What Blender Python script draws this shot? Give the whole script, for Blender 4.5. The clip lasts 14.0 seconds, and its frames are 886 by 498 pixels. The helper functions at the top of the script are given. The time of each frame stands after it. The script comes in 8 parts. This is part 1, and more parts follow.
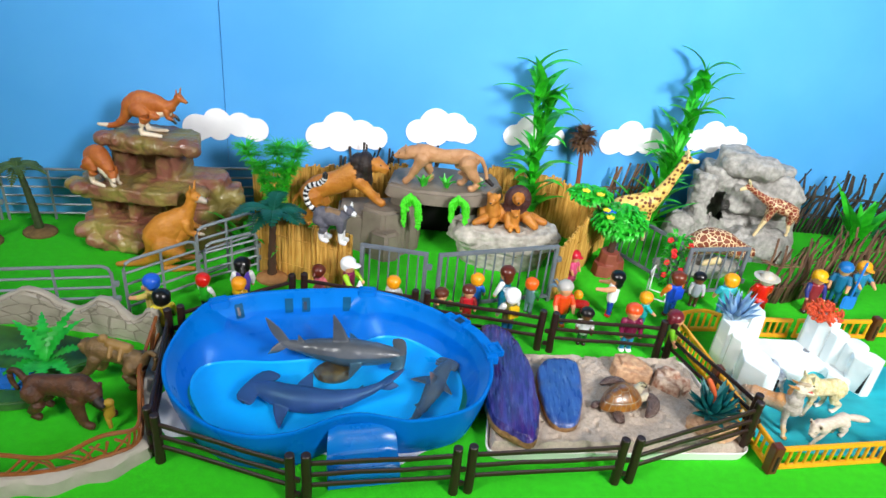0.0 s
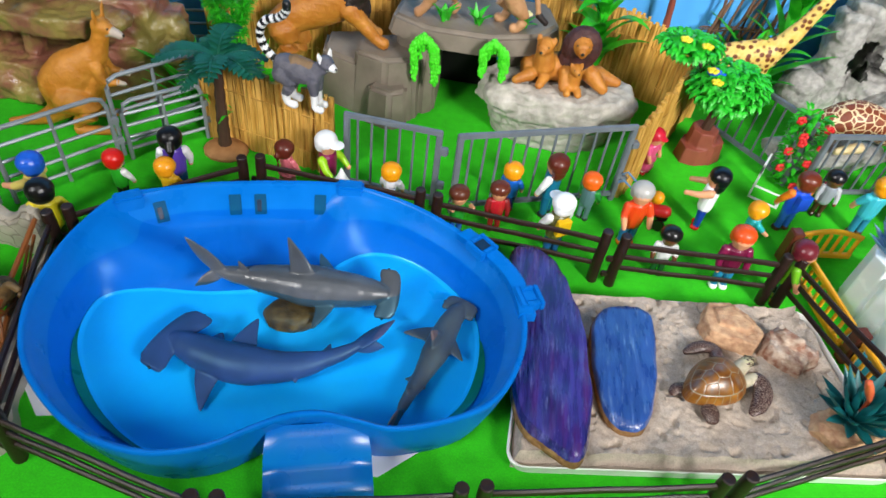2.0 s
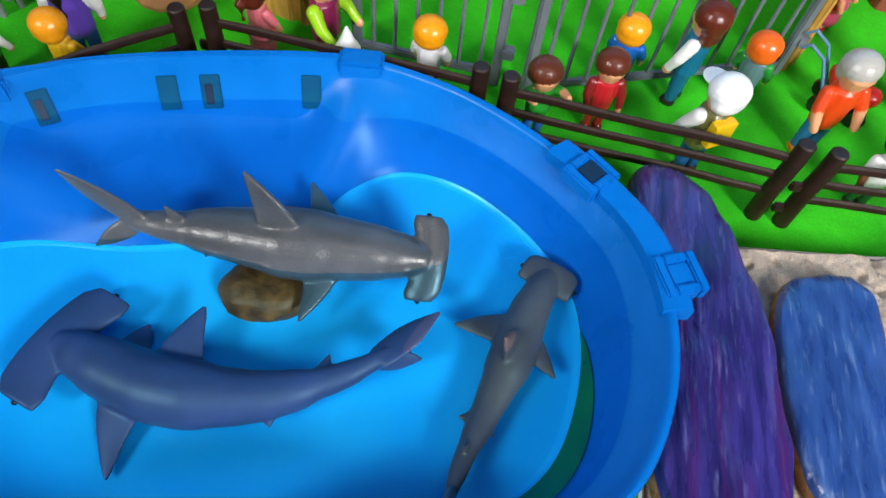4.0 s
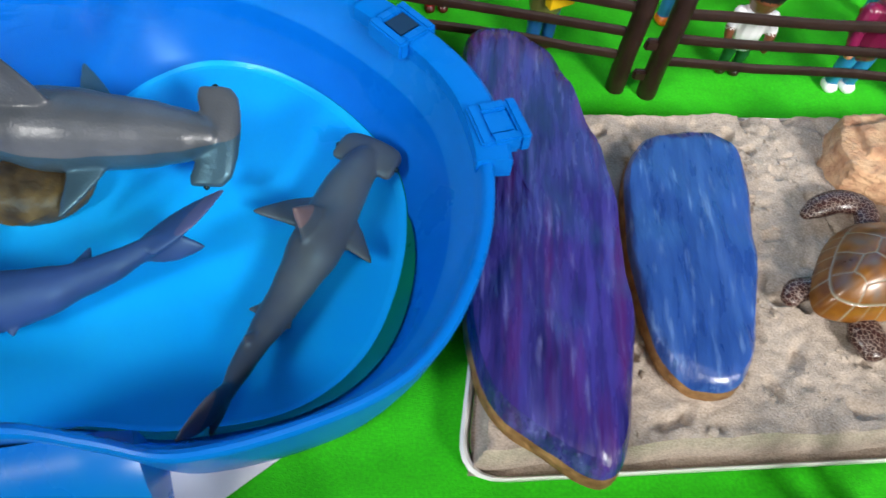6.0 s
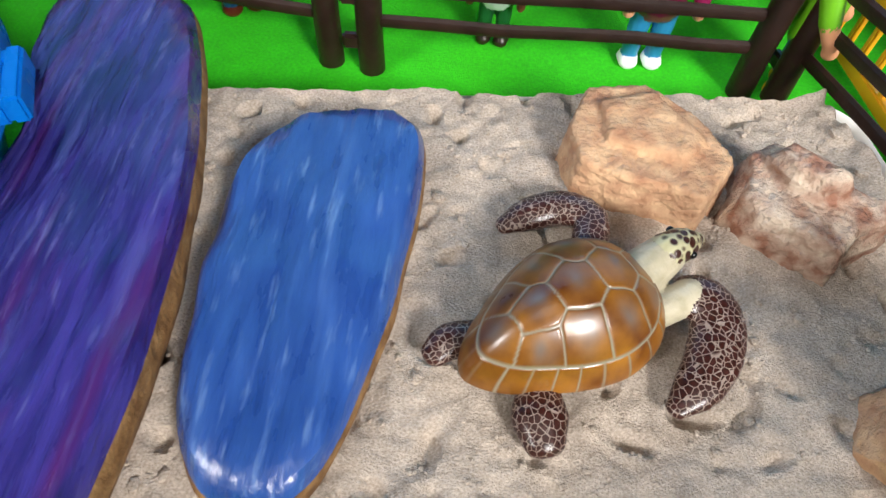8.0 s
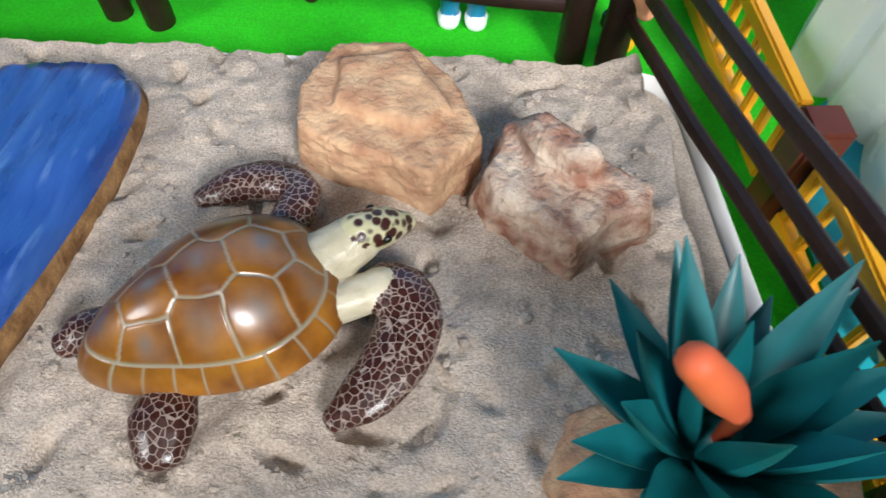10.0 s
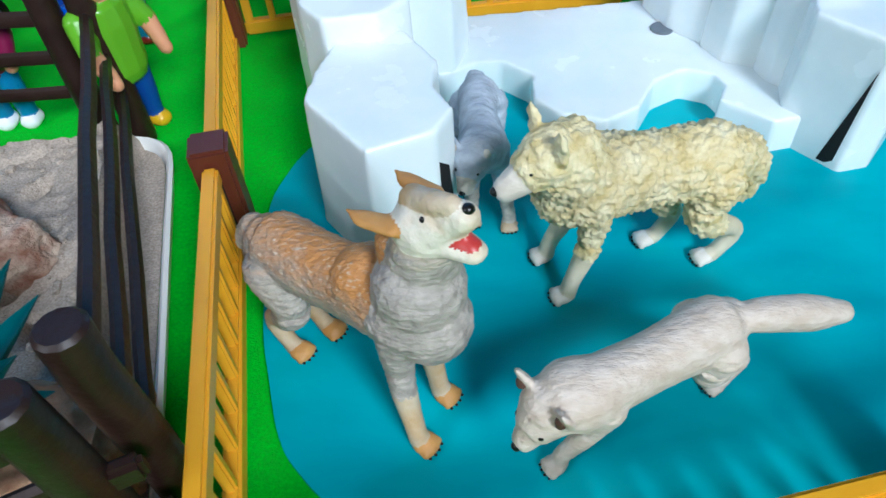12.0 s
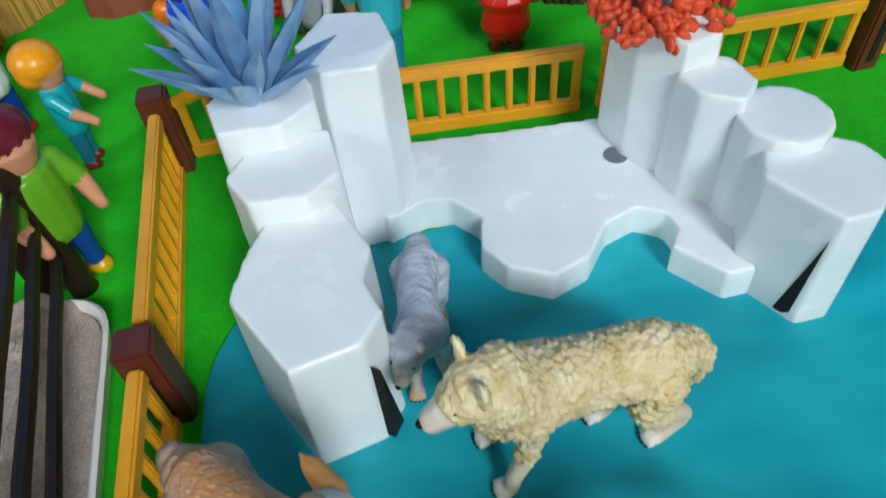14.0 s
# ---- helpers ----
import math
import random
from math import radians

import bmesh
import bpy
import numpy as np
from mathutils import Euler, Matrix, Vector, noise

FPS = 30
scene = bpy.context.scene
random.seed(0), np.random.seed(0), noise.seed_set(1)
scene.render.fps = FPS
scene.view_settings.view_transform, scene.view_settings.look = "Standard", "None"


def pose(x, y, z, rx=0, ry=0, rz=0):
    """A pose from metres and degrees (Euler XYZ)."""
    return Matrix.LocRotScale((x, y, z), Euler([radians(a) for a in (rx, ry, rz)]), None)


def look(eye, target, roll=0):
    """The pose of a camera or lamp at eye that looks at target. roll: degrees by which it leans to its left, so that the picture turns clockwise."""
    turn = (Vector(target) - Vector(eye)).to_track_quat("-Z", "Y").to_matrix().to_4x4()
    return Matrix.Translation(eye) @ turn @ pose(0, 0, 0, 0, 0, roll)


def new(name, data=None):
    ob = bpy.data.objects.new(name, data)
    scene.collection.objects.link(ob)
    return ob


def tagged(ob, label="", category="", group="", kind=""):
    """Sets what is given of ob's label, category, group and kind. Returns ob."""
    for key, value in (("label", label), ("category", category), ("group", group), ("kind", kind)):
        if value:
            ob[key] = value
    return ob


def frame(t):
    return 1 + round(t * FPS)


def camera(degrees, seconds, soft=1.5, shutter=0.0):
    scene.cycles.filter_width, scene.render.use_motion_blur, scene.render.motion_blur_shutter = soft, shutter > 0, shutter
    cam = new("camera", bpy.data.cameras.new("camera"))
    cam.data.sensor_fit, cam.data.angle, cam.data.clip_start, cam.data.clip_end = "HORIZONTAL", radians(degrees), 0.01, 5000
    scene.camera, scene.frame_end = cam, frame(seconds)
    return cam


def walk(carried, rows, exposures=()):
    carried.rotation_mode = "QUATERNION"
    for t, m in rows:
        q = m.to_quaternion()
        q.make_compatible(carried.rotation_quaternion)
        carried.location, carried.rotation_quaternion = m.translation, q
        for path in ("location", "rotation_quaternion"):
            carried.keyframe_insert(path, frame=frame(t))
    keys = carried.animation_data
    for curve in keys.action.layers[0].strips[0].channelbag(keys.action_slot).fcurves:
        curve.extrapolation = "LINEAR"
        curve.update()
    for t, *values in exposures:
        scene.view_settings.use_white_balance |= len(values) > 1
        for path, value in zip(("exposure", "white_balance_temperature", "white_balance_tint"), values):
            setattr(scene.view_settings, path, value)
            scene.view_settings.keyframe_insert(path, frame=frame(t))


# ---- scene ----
cam = camera(66.0, 14.0, shutter=0.2)
PATH = [
    (0, (-0.041, -0.454, 0.51), (-0.04, 1.293, -0.463), 6.0),
    (0.5, (-0.046, -0.439, 0.505), (-0.024, 1.278, -0.521), 6.6),
    (1, (-0.052, -0.374, 0.487), (-0.038, 1.265, -0.658), 6.9),
    (1.5, (-0.045, -0.282, 0.464), (-0.046, 1.274, -0.792), 7.5),
    (2, (-0.034, -0.185, 0.424), (-0.065, 1.233, -0.987), 8.1),
    (2.5, (-0.035, -0.108, 0.394), (-0.09, 1.182, -1.134), 8.1),
    (3, (-0.053, -0.039, 0.343), (-0.114, 1.097, -1.301), 9.7),
    (3.2, (-0.057, -0.018, 0.328), (-0.135, 1.076, -1.344), 9.8),
    (5.3, (-0.073, 0.004, 0.237), (0.006, 1.039, -1.473), 6.4),
    (5.5, (-0.051, -0.014, 0.228), (0.029, 1.121, -1.417), 8.1),
    (6, (0.006, -0.014, 0.233), (0.047, 1.048, -1.462), 7.3),
    (6.5, (0.054, 0.005, 0.221), (0.074, 1.037, -1.492), 5.8),
    (7, (0.097, 0.026, 0.203), (0.094, 1.065, -1.506), 4.9),
    (7.2, (0.109, 0.028, 0.195), (0.09, 1.16, -1.454), 4.2),
    (9.3, (0.176, 0.062, 0.14), (0.137, 1.153, -1.535), 6.1),
    (9.5, (0.186, 0.059, 0.137), (0.097, 1.179, -1.518), 3.2),
    (10, (0.216, 0.064, 0.152), (0.111, 1.126, -1.54), 3.2),
    (10.5, (0.244, 0.054, 0.162), (0.178, 1.223, -1.46), 2.4),
    (11, (0.285, 0.051, 0.17), (0.25, 1.272, -1.414), 0.2),
    (11.5, (0.331, 0.046, 0.162), (0.298, 1.319, -1.381), -2.6),
    (12, (0.36, 0.043, 0.148), (0.304, 1.39, -1.329), -3.9),
    (12.5, (0.373, 0.046, 0.145), (0.269, 1.413, -1.312), -5.9),
    (13, (0.38, 0.05, 0.145), (0.261, 1.429, -1.299), -6.3),
    (13.5, (0.387, 0.055, 0.156), (0.26, 1.422, -1.298), -6.5),
    (14, (0.379, 0.085, 0.176), (0.325, 1.424, -1.309), -5.6),
]
walk(cam, [(t, look(e, g, r)) for t, e, g, r in PATH], [(0, 0.0, 6500, 10), (2, -0.05, 6550, 10), (3, -0.05, 6700, 10), (5.3, -0.02, 6500, 9), (7.2, 0.1, 6750, 10), (9.3, -0.08, 6300, 9), (10.5, -0.12, 6200, 9), (11, -0.22, 6000, 8), (12, -0.58, 5500, 6), (13, -0.70, 5500, 6), (14, -0.95, 6050, 9)])

# ---- world and light ----
world = bpy.data.worlds.new("room_air")
scene.world = world
world.use_nodes = True
world.node_tree.nodes["Background"].inputs[0].default_value = (0.85, 0.92, 1.0, 1)
world.node_tree.nodes["Background"].inputs[1].default_value = 0.01


def area_lamp(name, eye, target, size, power, colour, spread=180):
    data = bpy.data.lights.new(name, "AREA")
    data.shape, data.size, data.energy, data.color = "SQUARE", size, power, colour
    data.spread = radians(spread)
    ob = new(name, data)
    ob.matrix_world = look(eye, target)
    return ob


area_lamp("ceiling_lamp", (0.1, -0.5, 2.4), (0.05, 0.3, 0), 0.8, 5.6, (1.0, 0.99, 0.97))
area_lamp("studio_lamp", (0.95, -0.95, 1.05), (0.26, 0.66, 0.24), 0.42, 10.6, (1.0, 0.99, 0.98), 80)
area_lamp("studio_lamp", (-0.95, -0.85, 1.15), (0.12, 0.66, 0.26), 0.42, 4.6, (1.0, 0.99, 0.98), 75)


# ---- materials ----
def rgb(text):
    out = []
    for k in (1, 3, 5):
        v = int(text[k:k + 2], 16) / 255
        out.append(v / 12.92 if v < 0.04045 else ((v + 0.055) / 1.055) ** 2.4)
    return (*out, 1)


def mat(name, first, second=None, rough=0.45, scale=150.0, bump=0.0, bump_scale=600.0, metal=0.0, coat=0.0,
        sss=0.0, low=0.35, high=0.7, detail=4.0, stretch=(1, 1, 1), pieces=0.0, vary=0.12):
    """A surface: two colours mixed by a noise, a broad second noise on top, a fine relief."""
    m = bpy.data.materials.new(name)
    m.use_nodes = True
    nt = m.node_tree
    n, ln = nt.nodes, nt.links
    bsdf = n["Principled BSDF"]
    bsdf.inputs["Roughness"].default_value = rough
    bsdf.inputs["Metallic"].default_value = metal
    bsdf.inputs["Coat Weight"].default_value = coat
    bsdf.inputs["Coat Roughness"].default_value = 0.12
    if sss:
        bsdf.inputs["Subsurface Weight"].default_value = sss
        bsdf.inputs["Subsurface Radius"].default_value = (0.004, 0.004, 0.004)
        bsdf.inputs["Subsurface Scale"].default_value = 1.0
    tc = n.new("ShaderNodeTexCoord")
    mp = n.new("ShaderNodeMapping")
    mp.inputs["Scale"].default_value = stretch
    ln.new(tc.outputs["Object"], mp.inputs[0])
    n1 = n.new("ShaderNodeTexNoise")
    n1.inputs["Scale"].default_value, n1.inputs["Detail"].default_value = scale, detail
    ln.new(mp.outputs[0], n1.inputs["Vector"])
    ramp = n.new("ShaderNodeValToRGB")
    a, b = rgb(first), rgb(second or first)
    ramp.color_ramp.elements[0].position, ramp.color_ramp.elements[0].color = low, a
    ramp.color_ramp.elements[1].position, ramp.color_ramp.elements[1].color = high, b
    ln.new(n1.outputs["Fac"], ramp.inputs[0])
    n2 = n.new("ShaderNodeTexNoise")
    n2.inputs["Scale"].default_value, n2.inputs["Detail"].default_value = scale * 0.13, 2
    ln.new(mp.outputs[0], n2.inputs["Vector"])
    rng = n.new("ShaderNodeMapRange")
    rng.inputs[1].default_value, rng.inputs[2].default_value = 0.3, 0.7
    rng.inputs[3].default_value, rng.inputs[4].default_value = 1 - vary, 1 + vary
    ln.new(n2.outputs["Fac"], rng.inputs[0])
    hsv = n.new("ShaderNodeHueSaturation")
    ln.new(ramp.outputs[0], hsv.inputs["Color"])
    if pieces:
        info = n.new("ShaderNodeObjectInfo")
        r2 = n.new("ShaderNodeMapRange")
        r2.inputs[3].default_value, r2.inputs[4].default_value = 1 - pieces, 1 + pieces
        ln.new(info.outputs["Random"], r2.inputs[0])
        mul = n.new("ShaderNodeMath")
        mul.operation = "MULTIPLY"
        ln.new(rng.outputs[0], mul.inputs[0])
        ln.new(r2.outputs[0], mul.inputs[1])
        ln.new(mul.outputs[0], hsv.inputs["Value"])
    else:
        ln.new(rng.outputs[0], hsv.inputs["Value"])
    ln.new(hsv.outputs[0], bsdf.inputs["Base Color"])
    rr = n.new("ShaderNodeMapRange")
    rr.inputs[3].default_value, rr.inputs[4].default_value = max(rough - 0.08, 0.02), min(rough + 0.1, 1)
    ln.new(n1.outputs["Fac"], rr.inputs[0])
    ln.new(rr.outputs[0], bsdf.inputs["Roughness"])
    if bump:
        n3 = n.new("ShaderNodeTexNoise")
        n3.inputs["Scale"].default_value, n3.inputs["Detail"].default_value = bump_scale, 5
        ln.new(mp.outputs[0], n3.inputs["Vector"])
        bp = n.new("ShaderNodeBump")
        bp.inputs["Strength"].default_value, bp.inputs["Distance"].default_value = 1.0, bump
        ln.new(n3.outputs["Fac"], bp.inputs["Height"])
        ln.new(bp.outputs[0], bsdf.inputs["Normal"])
    return m


def cells(name, inside, edge, scale, rough=0.4, width=0.06, second=None, stretch=(1, 1, 1), spots=False, low=0.0, bump=0.0003):
    """A coat of patches (giraffe, turtle): Voronoi cells with paler lines, or round spots."""
    m = mat(name, inside, second or inside, rough, scale * 1.5, vary=0.1)
    n, ln = m.node_tree.nodes, m.node_tree.links
    bsdf = n["Principled BSDF"]
    hsv = next(k for k in n if k.type == "HUE_SAT")
    mp = next(k for k in n if k.type == "MAPPING")
    mp.inputs["Scale"].default_value = stretch
    v = n.new("ShaderNodeTexVoronoi")
    v.inputs["Scale"].default_value = scale
    v.feature = "F1" if spots else "DISTANCE_TO_EDGE"
    ln.new(mp.outputs[0], v.inputs["Vector"])
    st = n.new("ShaderNodeMapRange")
    st.interpolation_type = "SMOOTHSTEP"
    st.inputs[1].default_value, st.inputs[2].default_value = width * 0.75, width * 1.25
    ln.new(v.outputs["Distance"], st.inputs[0])
    mix = n.new("ShaderNodeMix")
    mix.data_type = "RGBA"
    ln.new(st.outputs[0], mix.inputs[0])
    first, last = 6, 7
    mix.inputs[first].default_value = rgb(edge)
    ln.new(hsv.outputs[0], mix.inputs[last])
    ln.new(mix.outputs[2], bsdf.inputs["Base Color"])
    if bump:
        bp = n.new("ShaderNodeBump")
        bp.inputs["Strength"].default_value, bp.inputs["Distance"].default_value = 0.6, bump
        ln.new(st.outputs[0], bp.inputs["Height"])
        ln.new(bp.outputs[0], bsdf.inputs["Normal"])
    return m


FELT = mat("felt", "#22b400", "#30cc04", 0.95, 900, 0.0004, 1800, vary=0.08)
BLUE_BOARD = mat("blue_board", "#4aa2ea", "#54abf0", 0.6, 6, 0.0001, 900, vary=0.05)
CLOUD = mat("white_card", "#f0f0f6", "#f8f8fc", 0.7, 40, vary=0.03)
# dark grey for the unseen room, chosen to keep bounced light low
LOW_BOUNCE_PAINT = mat("low_bounce_paint", "#5c5a58", "#666462", 0.8, 8, 0.0003, 300, vary=0.04)
ROOM_FLOOR = mat("floor_wood", "#9a7a55", "#b08d62", 0.5, 10, stretch=(1, 8, 1))
POOL = mat("blue_plastic", "#006ac4", "#0472ce", 0.28, 30, vary=0.06)
POOL.node_tree.nodes["Principled BSDF"].inputs["Specular IOR Level"].default_value = 0.14
# paler than the basin: thin over paper, with the floor's brighter light painted in
POOL_FLOOR = mat("pale_lit_blue_plastic", "#08b6fc", "#18c0ff", 0.3, 25, vary=0.05)
POOL_SLOT_SHADE = mat("slot_shade", "#08203c", "#0a2c4c", 0.4, 60)
PAPER = mat("white_paper", "#eef0f2", "#f6f6f8", 0.7, 60, vary=0.03)
SAND = mat("sand", "#a39384", "#d2c3b4", 0.95, 1500, 0.0006, 1900, vary=0.12, low=0.3, high=0.72, detail=6)
TRAY = mat("white_plastic", "#ecebe8", "#f4f3f0", 0.35, 30, vary=0.03)
BROWN = mat("dark_brown_plastic", "#21110c", "#2c1912", 0.46, 120, 0.0002, 500, stretch=(1, 1, 1), vary=0.1)
YELLOW = mat("yellow_plastic", "#e6a21c", "#eeae26", 0.32, 60, sss=0.1, vary=0.05)
POST_BROWN = mat("red_brown_plastic", "#5a2a1a", "#663020", 0.4, 60, vary=0.06)
TEAL_PAPER = mat("teal_paper", "#159ead", "#27b4c0", 0.62, 45, vary=0.1, stretch=(0.6, 1.3, 1), detail=8)
ICE = mat("white_shiny_plastic", "#e4eeef", "#f0f6f6", 0.24, 50, sss=0.15, vary=0.02)
PURPLE = mat("purple_painted_stone", "#1a1850", "#3e3688", 0.26, 110, 0.0018, 190, stretch=(2.0, 0.28, 1), coat=0.25, vary=0.24, detail=8, low=0.3, high=0.72)
BLUE_STONE = mat("blue_painted_stone", "#1e3e80", "#32589c", 0.28, 130, 0.0010, 230, stretch=(1.6, 0.35, 1), coat=0.35, vary=0.2, detail=8, low=0.3, high=0.75)


def streaked(m, tone, scale, stretch, low, high):
    """Lays long brushed streaks of another paint over a surface."""
    n, ln = m.node_tree.nodes, m.node_tree.links
    bsdf = n["Principled BSDF"]
    under = bsdf.inputs["Base Color"].links[0].from_socket
    tc = next(k for k in n if k.type == "TEX_COORD")
    mp = n.new("ShaderNodeMapping")
    mp.inputs["Scale"].default_value = stretch
    mp.inputs["Location"].default_value = (scale, scale * 0.7, 0)
    nz = n.new("ShaderNodeTexNoise")
    nz.inputs["Scale"].default_value, nz.inputs["Detail"].default_value = scale, 5
    st = n.new("ShaderNodeMapRange")
    st.inputs[1].default_value, st.inputs[2].default_value = low, high
    mix = n.new("ShaderNodeMix")
    mix.data_type = "RGBA"
    ln.new(tc.outputs["Object"], mp.inputs[0])
    ln.new(mp.outputs[0], nz.inputs["Vector"])
    ln.new(nz.outputs["Fac"], st.inputs[0])
    ln.new(st.outputs[0], mix.inputs[0])
    ln.new(under, mix.inputs[6])
    mix.inputs[7].default_value = rgb(tone)
    ln.new(mix.outputs[2], bsdf.inputs["Base Color"])
    return m


streaked(PURPLE, "#54246c", 90, (1.4, 0.14, 1), 0.52, 0.74)
streaked(PURPLE, "#5c5ca4", 120, (1.5, 0.12, 1), 0.54, 0.86)
streaked(BLUE_STONE, "#4a70b0", 120, (1.4, 0.14, 1), 0.52, 0.86)
streaked(BLUE_STONE, "#7a9ccc", 300, (1.2, 0.16, 1), 0.58, 0.90)
streaked(PURPLE, "#7c7ebc", 320, (1.2, 0.14, 1), 0.60, 0.92)
BARE_STONE = mat("bare_stone", "#6e4a26", "#a27a4c", 0.85, 200, 0.0008, 500, vary=0.2)
SANDSTONE = mat("orange_sandstone", "#a8785a", "#d6b08a", 0.9, 150, 0.0012, 520, vary=0.2, low=0.3, high=0.68, detail=10)
PINK_STONE = mat("pink_quartz_stone", "#9a6a54", "#e0cab4", 0.7, 150, 0.0022, 420, vary=0.3, low=0.36, high=0.66, detail=10)
GREY_PLASTIC = mat("grey_plastic", "#626972", "#70777f", 0.4, 60, vary=0.05)
SILVER = mat("silver_plastic", "#7f868d", "#8b9298", 0.35, 60, vary=0.05, metal=0.15)
STRAW = mat("straw", "#b0802c", "#dcae58", 0.75, 260, 0.0006, 400, stretch=(1, 1, 0.12), pieces=0.16)
TWIG = mat("brown_twig", "#4a3222", "#7a5a42", 0.85, 260, 0.0006, 500, stretch=(1, 1, 0.15), pieces=0.25)
DARK_TWIG = mat("dark_twig", "#2a2420", "#4a3e36", 0.85, 260, 0.0006, 500, stretch=(1, 1, 0.15), pieces=0.25)
GREY_ROCK = mat("grey_rock_plastic", "#868480", "#b0ada7", 0.8, 120, 0.0016, 260, vary=0.12, detail=9)
PALE_ROCK = mat("pale_grey_rock", "#98938a", "#c0bab0", 0.8, 90, 0.0020, 140, vary=0.16)
TAUPE = mat("taupe_plastic_rock", "#6e6458", "#82776a", 0.6, 40, 0.0006, 150, vary=0.08)
RED_ROCK = mat("glossy_brown_rock", "#845444", "#8e8044", 0.32, 34, 0.0022, 150, coat=0.2, vary=0.28, low=0.40, high=0.62, detail=8)
BEIGE_WALL = cells("beige_plastic_wall", "#a39b8b", "#8d8577", 58, 0.55, 0.03, "#b3ab9b", stretch=(0.6, 1, 1.3), bump=0.0016)
RUST = mat("rust_brown_plastic", "#8a4f24", "#9a5c2e", 0.4, 60, vary=0.08)
# near-black coat that paints shade into ice gaps, post grooves and the cave back
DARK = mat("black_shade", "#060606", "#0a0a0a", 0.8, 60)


# ---- building tools ----
def part(name, bm, material, parent=None, label="", smooth=True, sharp=True):
    """Links a bmesh as one mesh object, under a thing or a part."""
    me = bpy.data.meshes.new(name)
    bm.to_mesh(me)
    bm.free()
    for m in (material if isinstance(material, (list, tuple)) else [material]):
        me.materials.append(m)
    if smooth:
        me.polygons.foreach_set("use_smooth", [True] * len(me.polygons))
        if sharp:
            me.set_sharp_from_angle(angle=radians(38))
    ob = new(name, me)
    if parent:
        ob.parent = parent
    if label:
        tagged(ob, label)
    return ob


def same_part(name, mesh, parent, m):
    ob = new(name, mesh)
    ob.parent = parent
    ob.matrix_basis = m
    return ob


def thing(name, label, category, group="", kind="", at=None):
    ob = new(name)
    ob.empty_display_size = 0.01
    if at is not None:
        ob.matrix_basis = at
    return tagged(ob, label, category, group, kind)


def box(bm, size, centre=(0, 0, 0), m=None, bevel=0.0, mi=0):
    r = bmesh.ops.create_cube(bm, size=1.0, matrix=(m or Matrix()) @ Matrix.Translation(centre) @ Matrix.Diagonal((*size, 1)))
    faces = {f for v in r["verts"] for f in v.link_faces}
    for f in faces:
        f.material_index = mi
    if bevel:
        bmesh.ops.bevel(bm, geom=list({e for f in faces for e in f.edges}), offset=bevel, segments=2, affect="EDGES", material=-1)


def ell(bm, centre, radii, m=None, mi=0, seg=14):
    r = bmesh.ops.create_uvsphere(bm, u_segments=seg, v_segments=max(6, seg * 2 // 3), radius=1.0,
                                  matrix=(m or Matrix()) @ Matrix.Translation(centre) @ Matrix.Diagonal((*radii, 1)))
    for f in {f for v in r["verts"] for f in v.link_faces}:
        f.material_index = mi


def tube(bm, pts, rad, n=8, mi=0, flat=1.0, round_ends=True, up=(0, 0, 1)):
    """A round or flattened tube along points; rad is one radius or one for each point."""
    pts = [Vector(p) for p in pts]
    rad = list(rad) if isinstance(rad, (list, tuple)) else [rad] * len(pts)
    if round_ends:
        d0, d1 = (pts[0] - pts[1]).normalized(), (pts[-1] - pts[-2]).normalized()
        a, b = rad[0], rad[-1]
        pts = [pts[0] + d0 * a * 0.8, pts[0] + d0 * a * 0.5] + pts + [pts[-1] + d1 * b * 0.5, pts[-1] + d1 * b * 0.8]
        rad = [a * 0.35, a * 0.8] + rad + [b * 0.8, b * 0.35]
    rings = []
    up = Vector(up)
    for i, p in enumerate(pts):
        d = (pts[min(i + 1, len(pts) - 1)] - pts[max(i - 1, 0)]).normalized()
        side = d.cross(up)
        if side.length < 0.15:
            side = d.cross(Vector((1, 0, 0)) if abs(up.x) < 0.9 else Vector((0, 1, 0)))
        side.normalize()
        top = side.cross(d)
        rings.append([bm.verts.new(p + side * math.cos(2 * math.pi * k / n) * rad[i] * flat + top * math.sin(2 * math.pi * k / n) * rad[i])
                      for k in range(n)])
    for a, b in zip(rings, rings[1:]):
        for k in range(n):
            f = bm.faces.new((a[k], a[(k + 1) % n], b[(k + 1) % n], b[k]))
            f.material_index = mi
    for ring, turn in ((rings[0], True), (rings[-1], False)):
        f = bm.faces.new(ring[::-1] if turn else ring)
        f.material_index = mi
    bmesh.ops.recalc_face_normals(bm, faces=list({f for r in rings for v in r for f in v.link_faces}))


def prism(bm, outline, z0, z1, taper=1.0, bevel=0.0, mi=0):
    """An upright block over an outline of (x, y); taper scales its top about the middle."""
    c = Vector((sum(p[0] for p in outline) / len(outline), sum(p[1] for p in outline) / len(outline)))
    low = [bm.verts.new((p[0], p[1], z0)) for p in outline]
    high = [bm.verts.new((c.x + (p[0] - c.x) * taper, c.y + (p[1] - c.y) * taper, z1)) for p in outline]
    k = len(outline)
    faces = [bm.faces.new(low[::-1]), bm.faces.new(high)]
    faces += [bm.faces.new((low[i], low[(i + 1) % k], high[(i + 1) % k], high[i])) for i in range(k)]
    for f in faces:
        f.material_index = mi
    bmesh.ops.recalc_face_normals(bm, faces=faces)
    if bevel:
        edges = {e for f in (faces[1],) for e in f.edges} | {e for f in faces[2:] for e in f.edges if abs(e.verts[0].co.z - e.verts[1].co.z) > 1e-5}
        bmesh.ops.bevel(bm, geom=list(edges), offset=bevel, segments=3, affect="EDGES", material=-1)


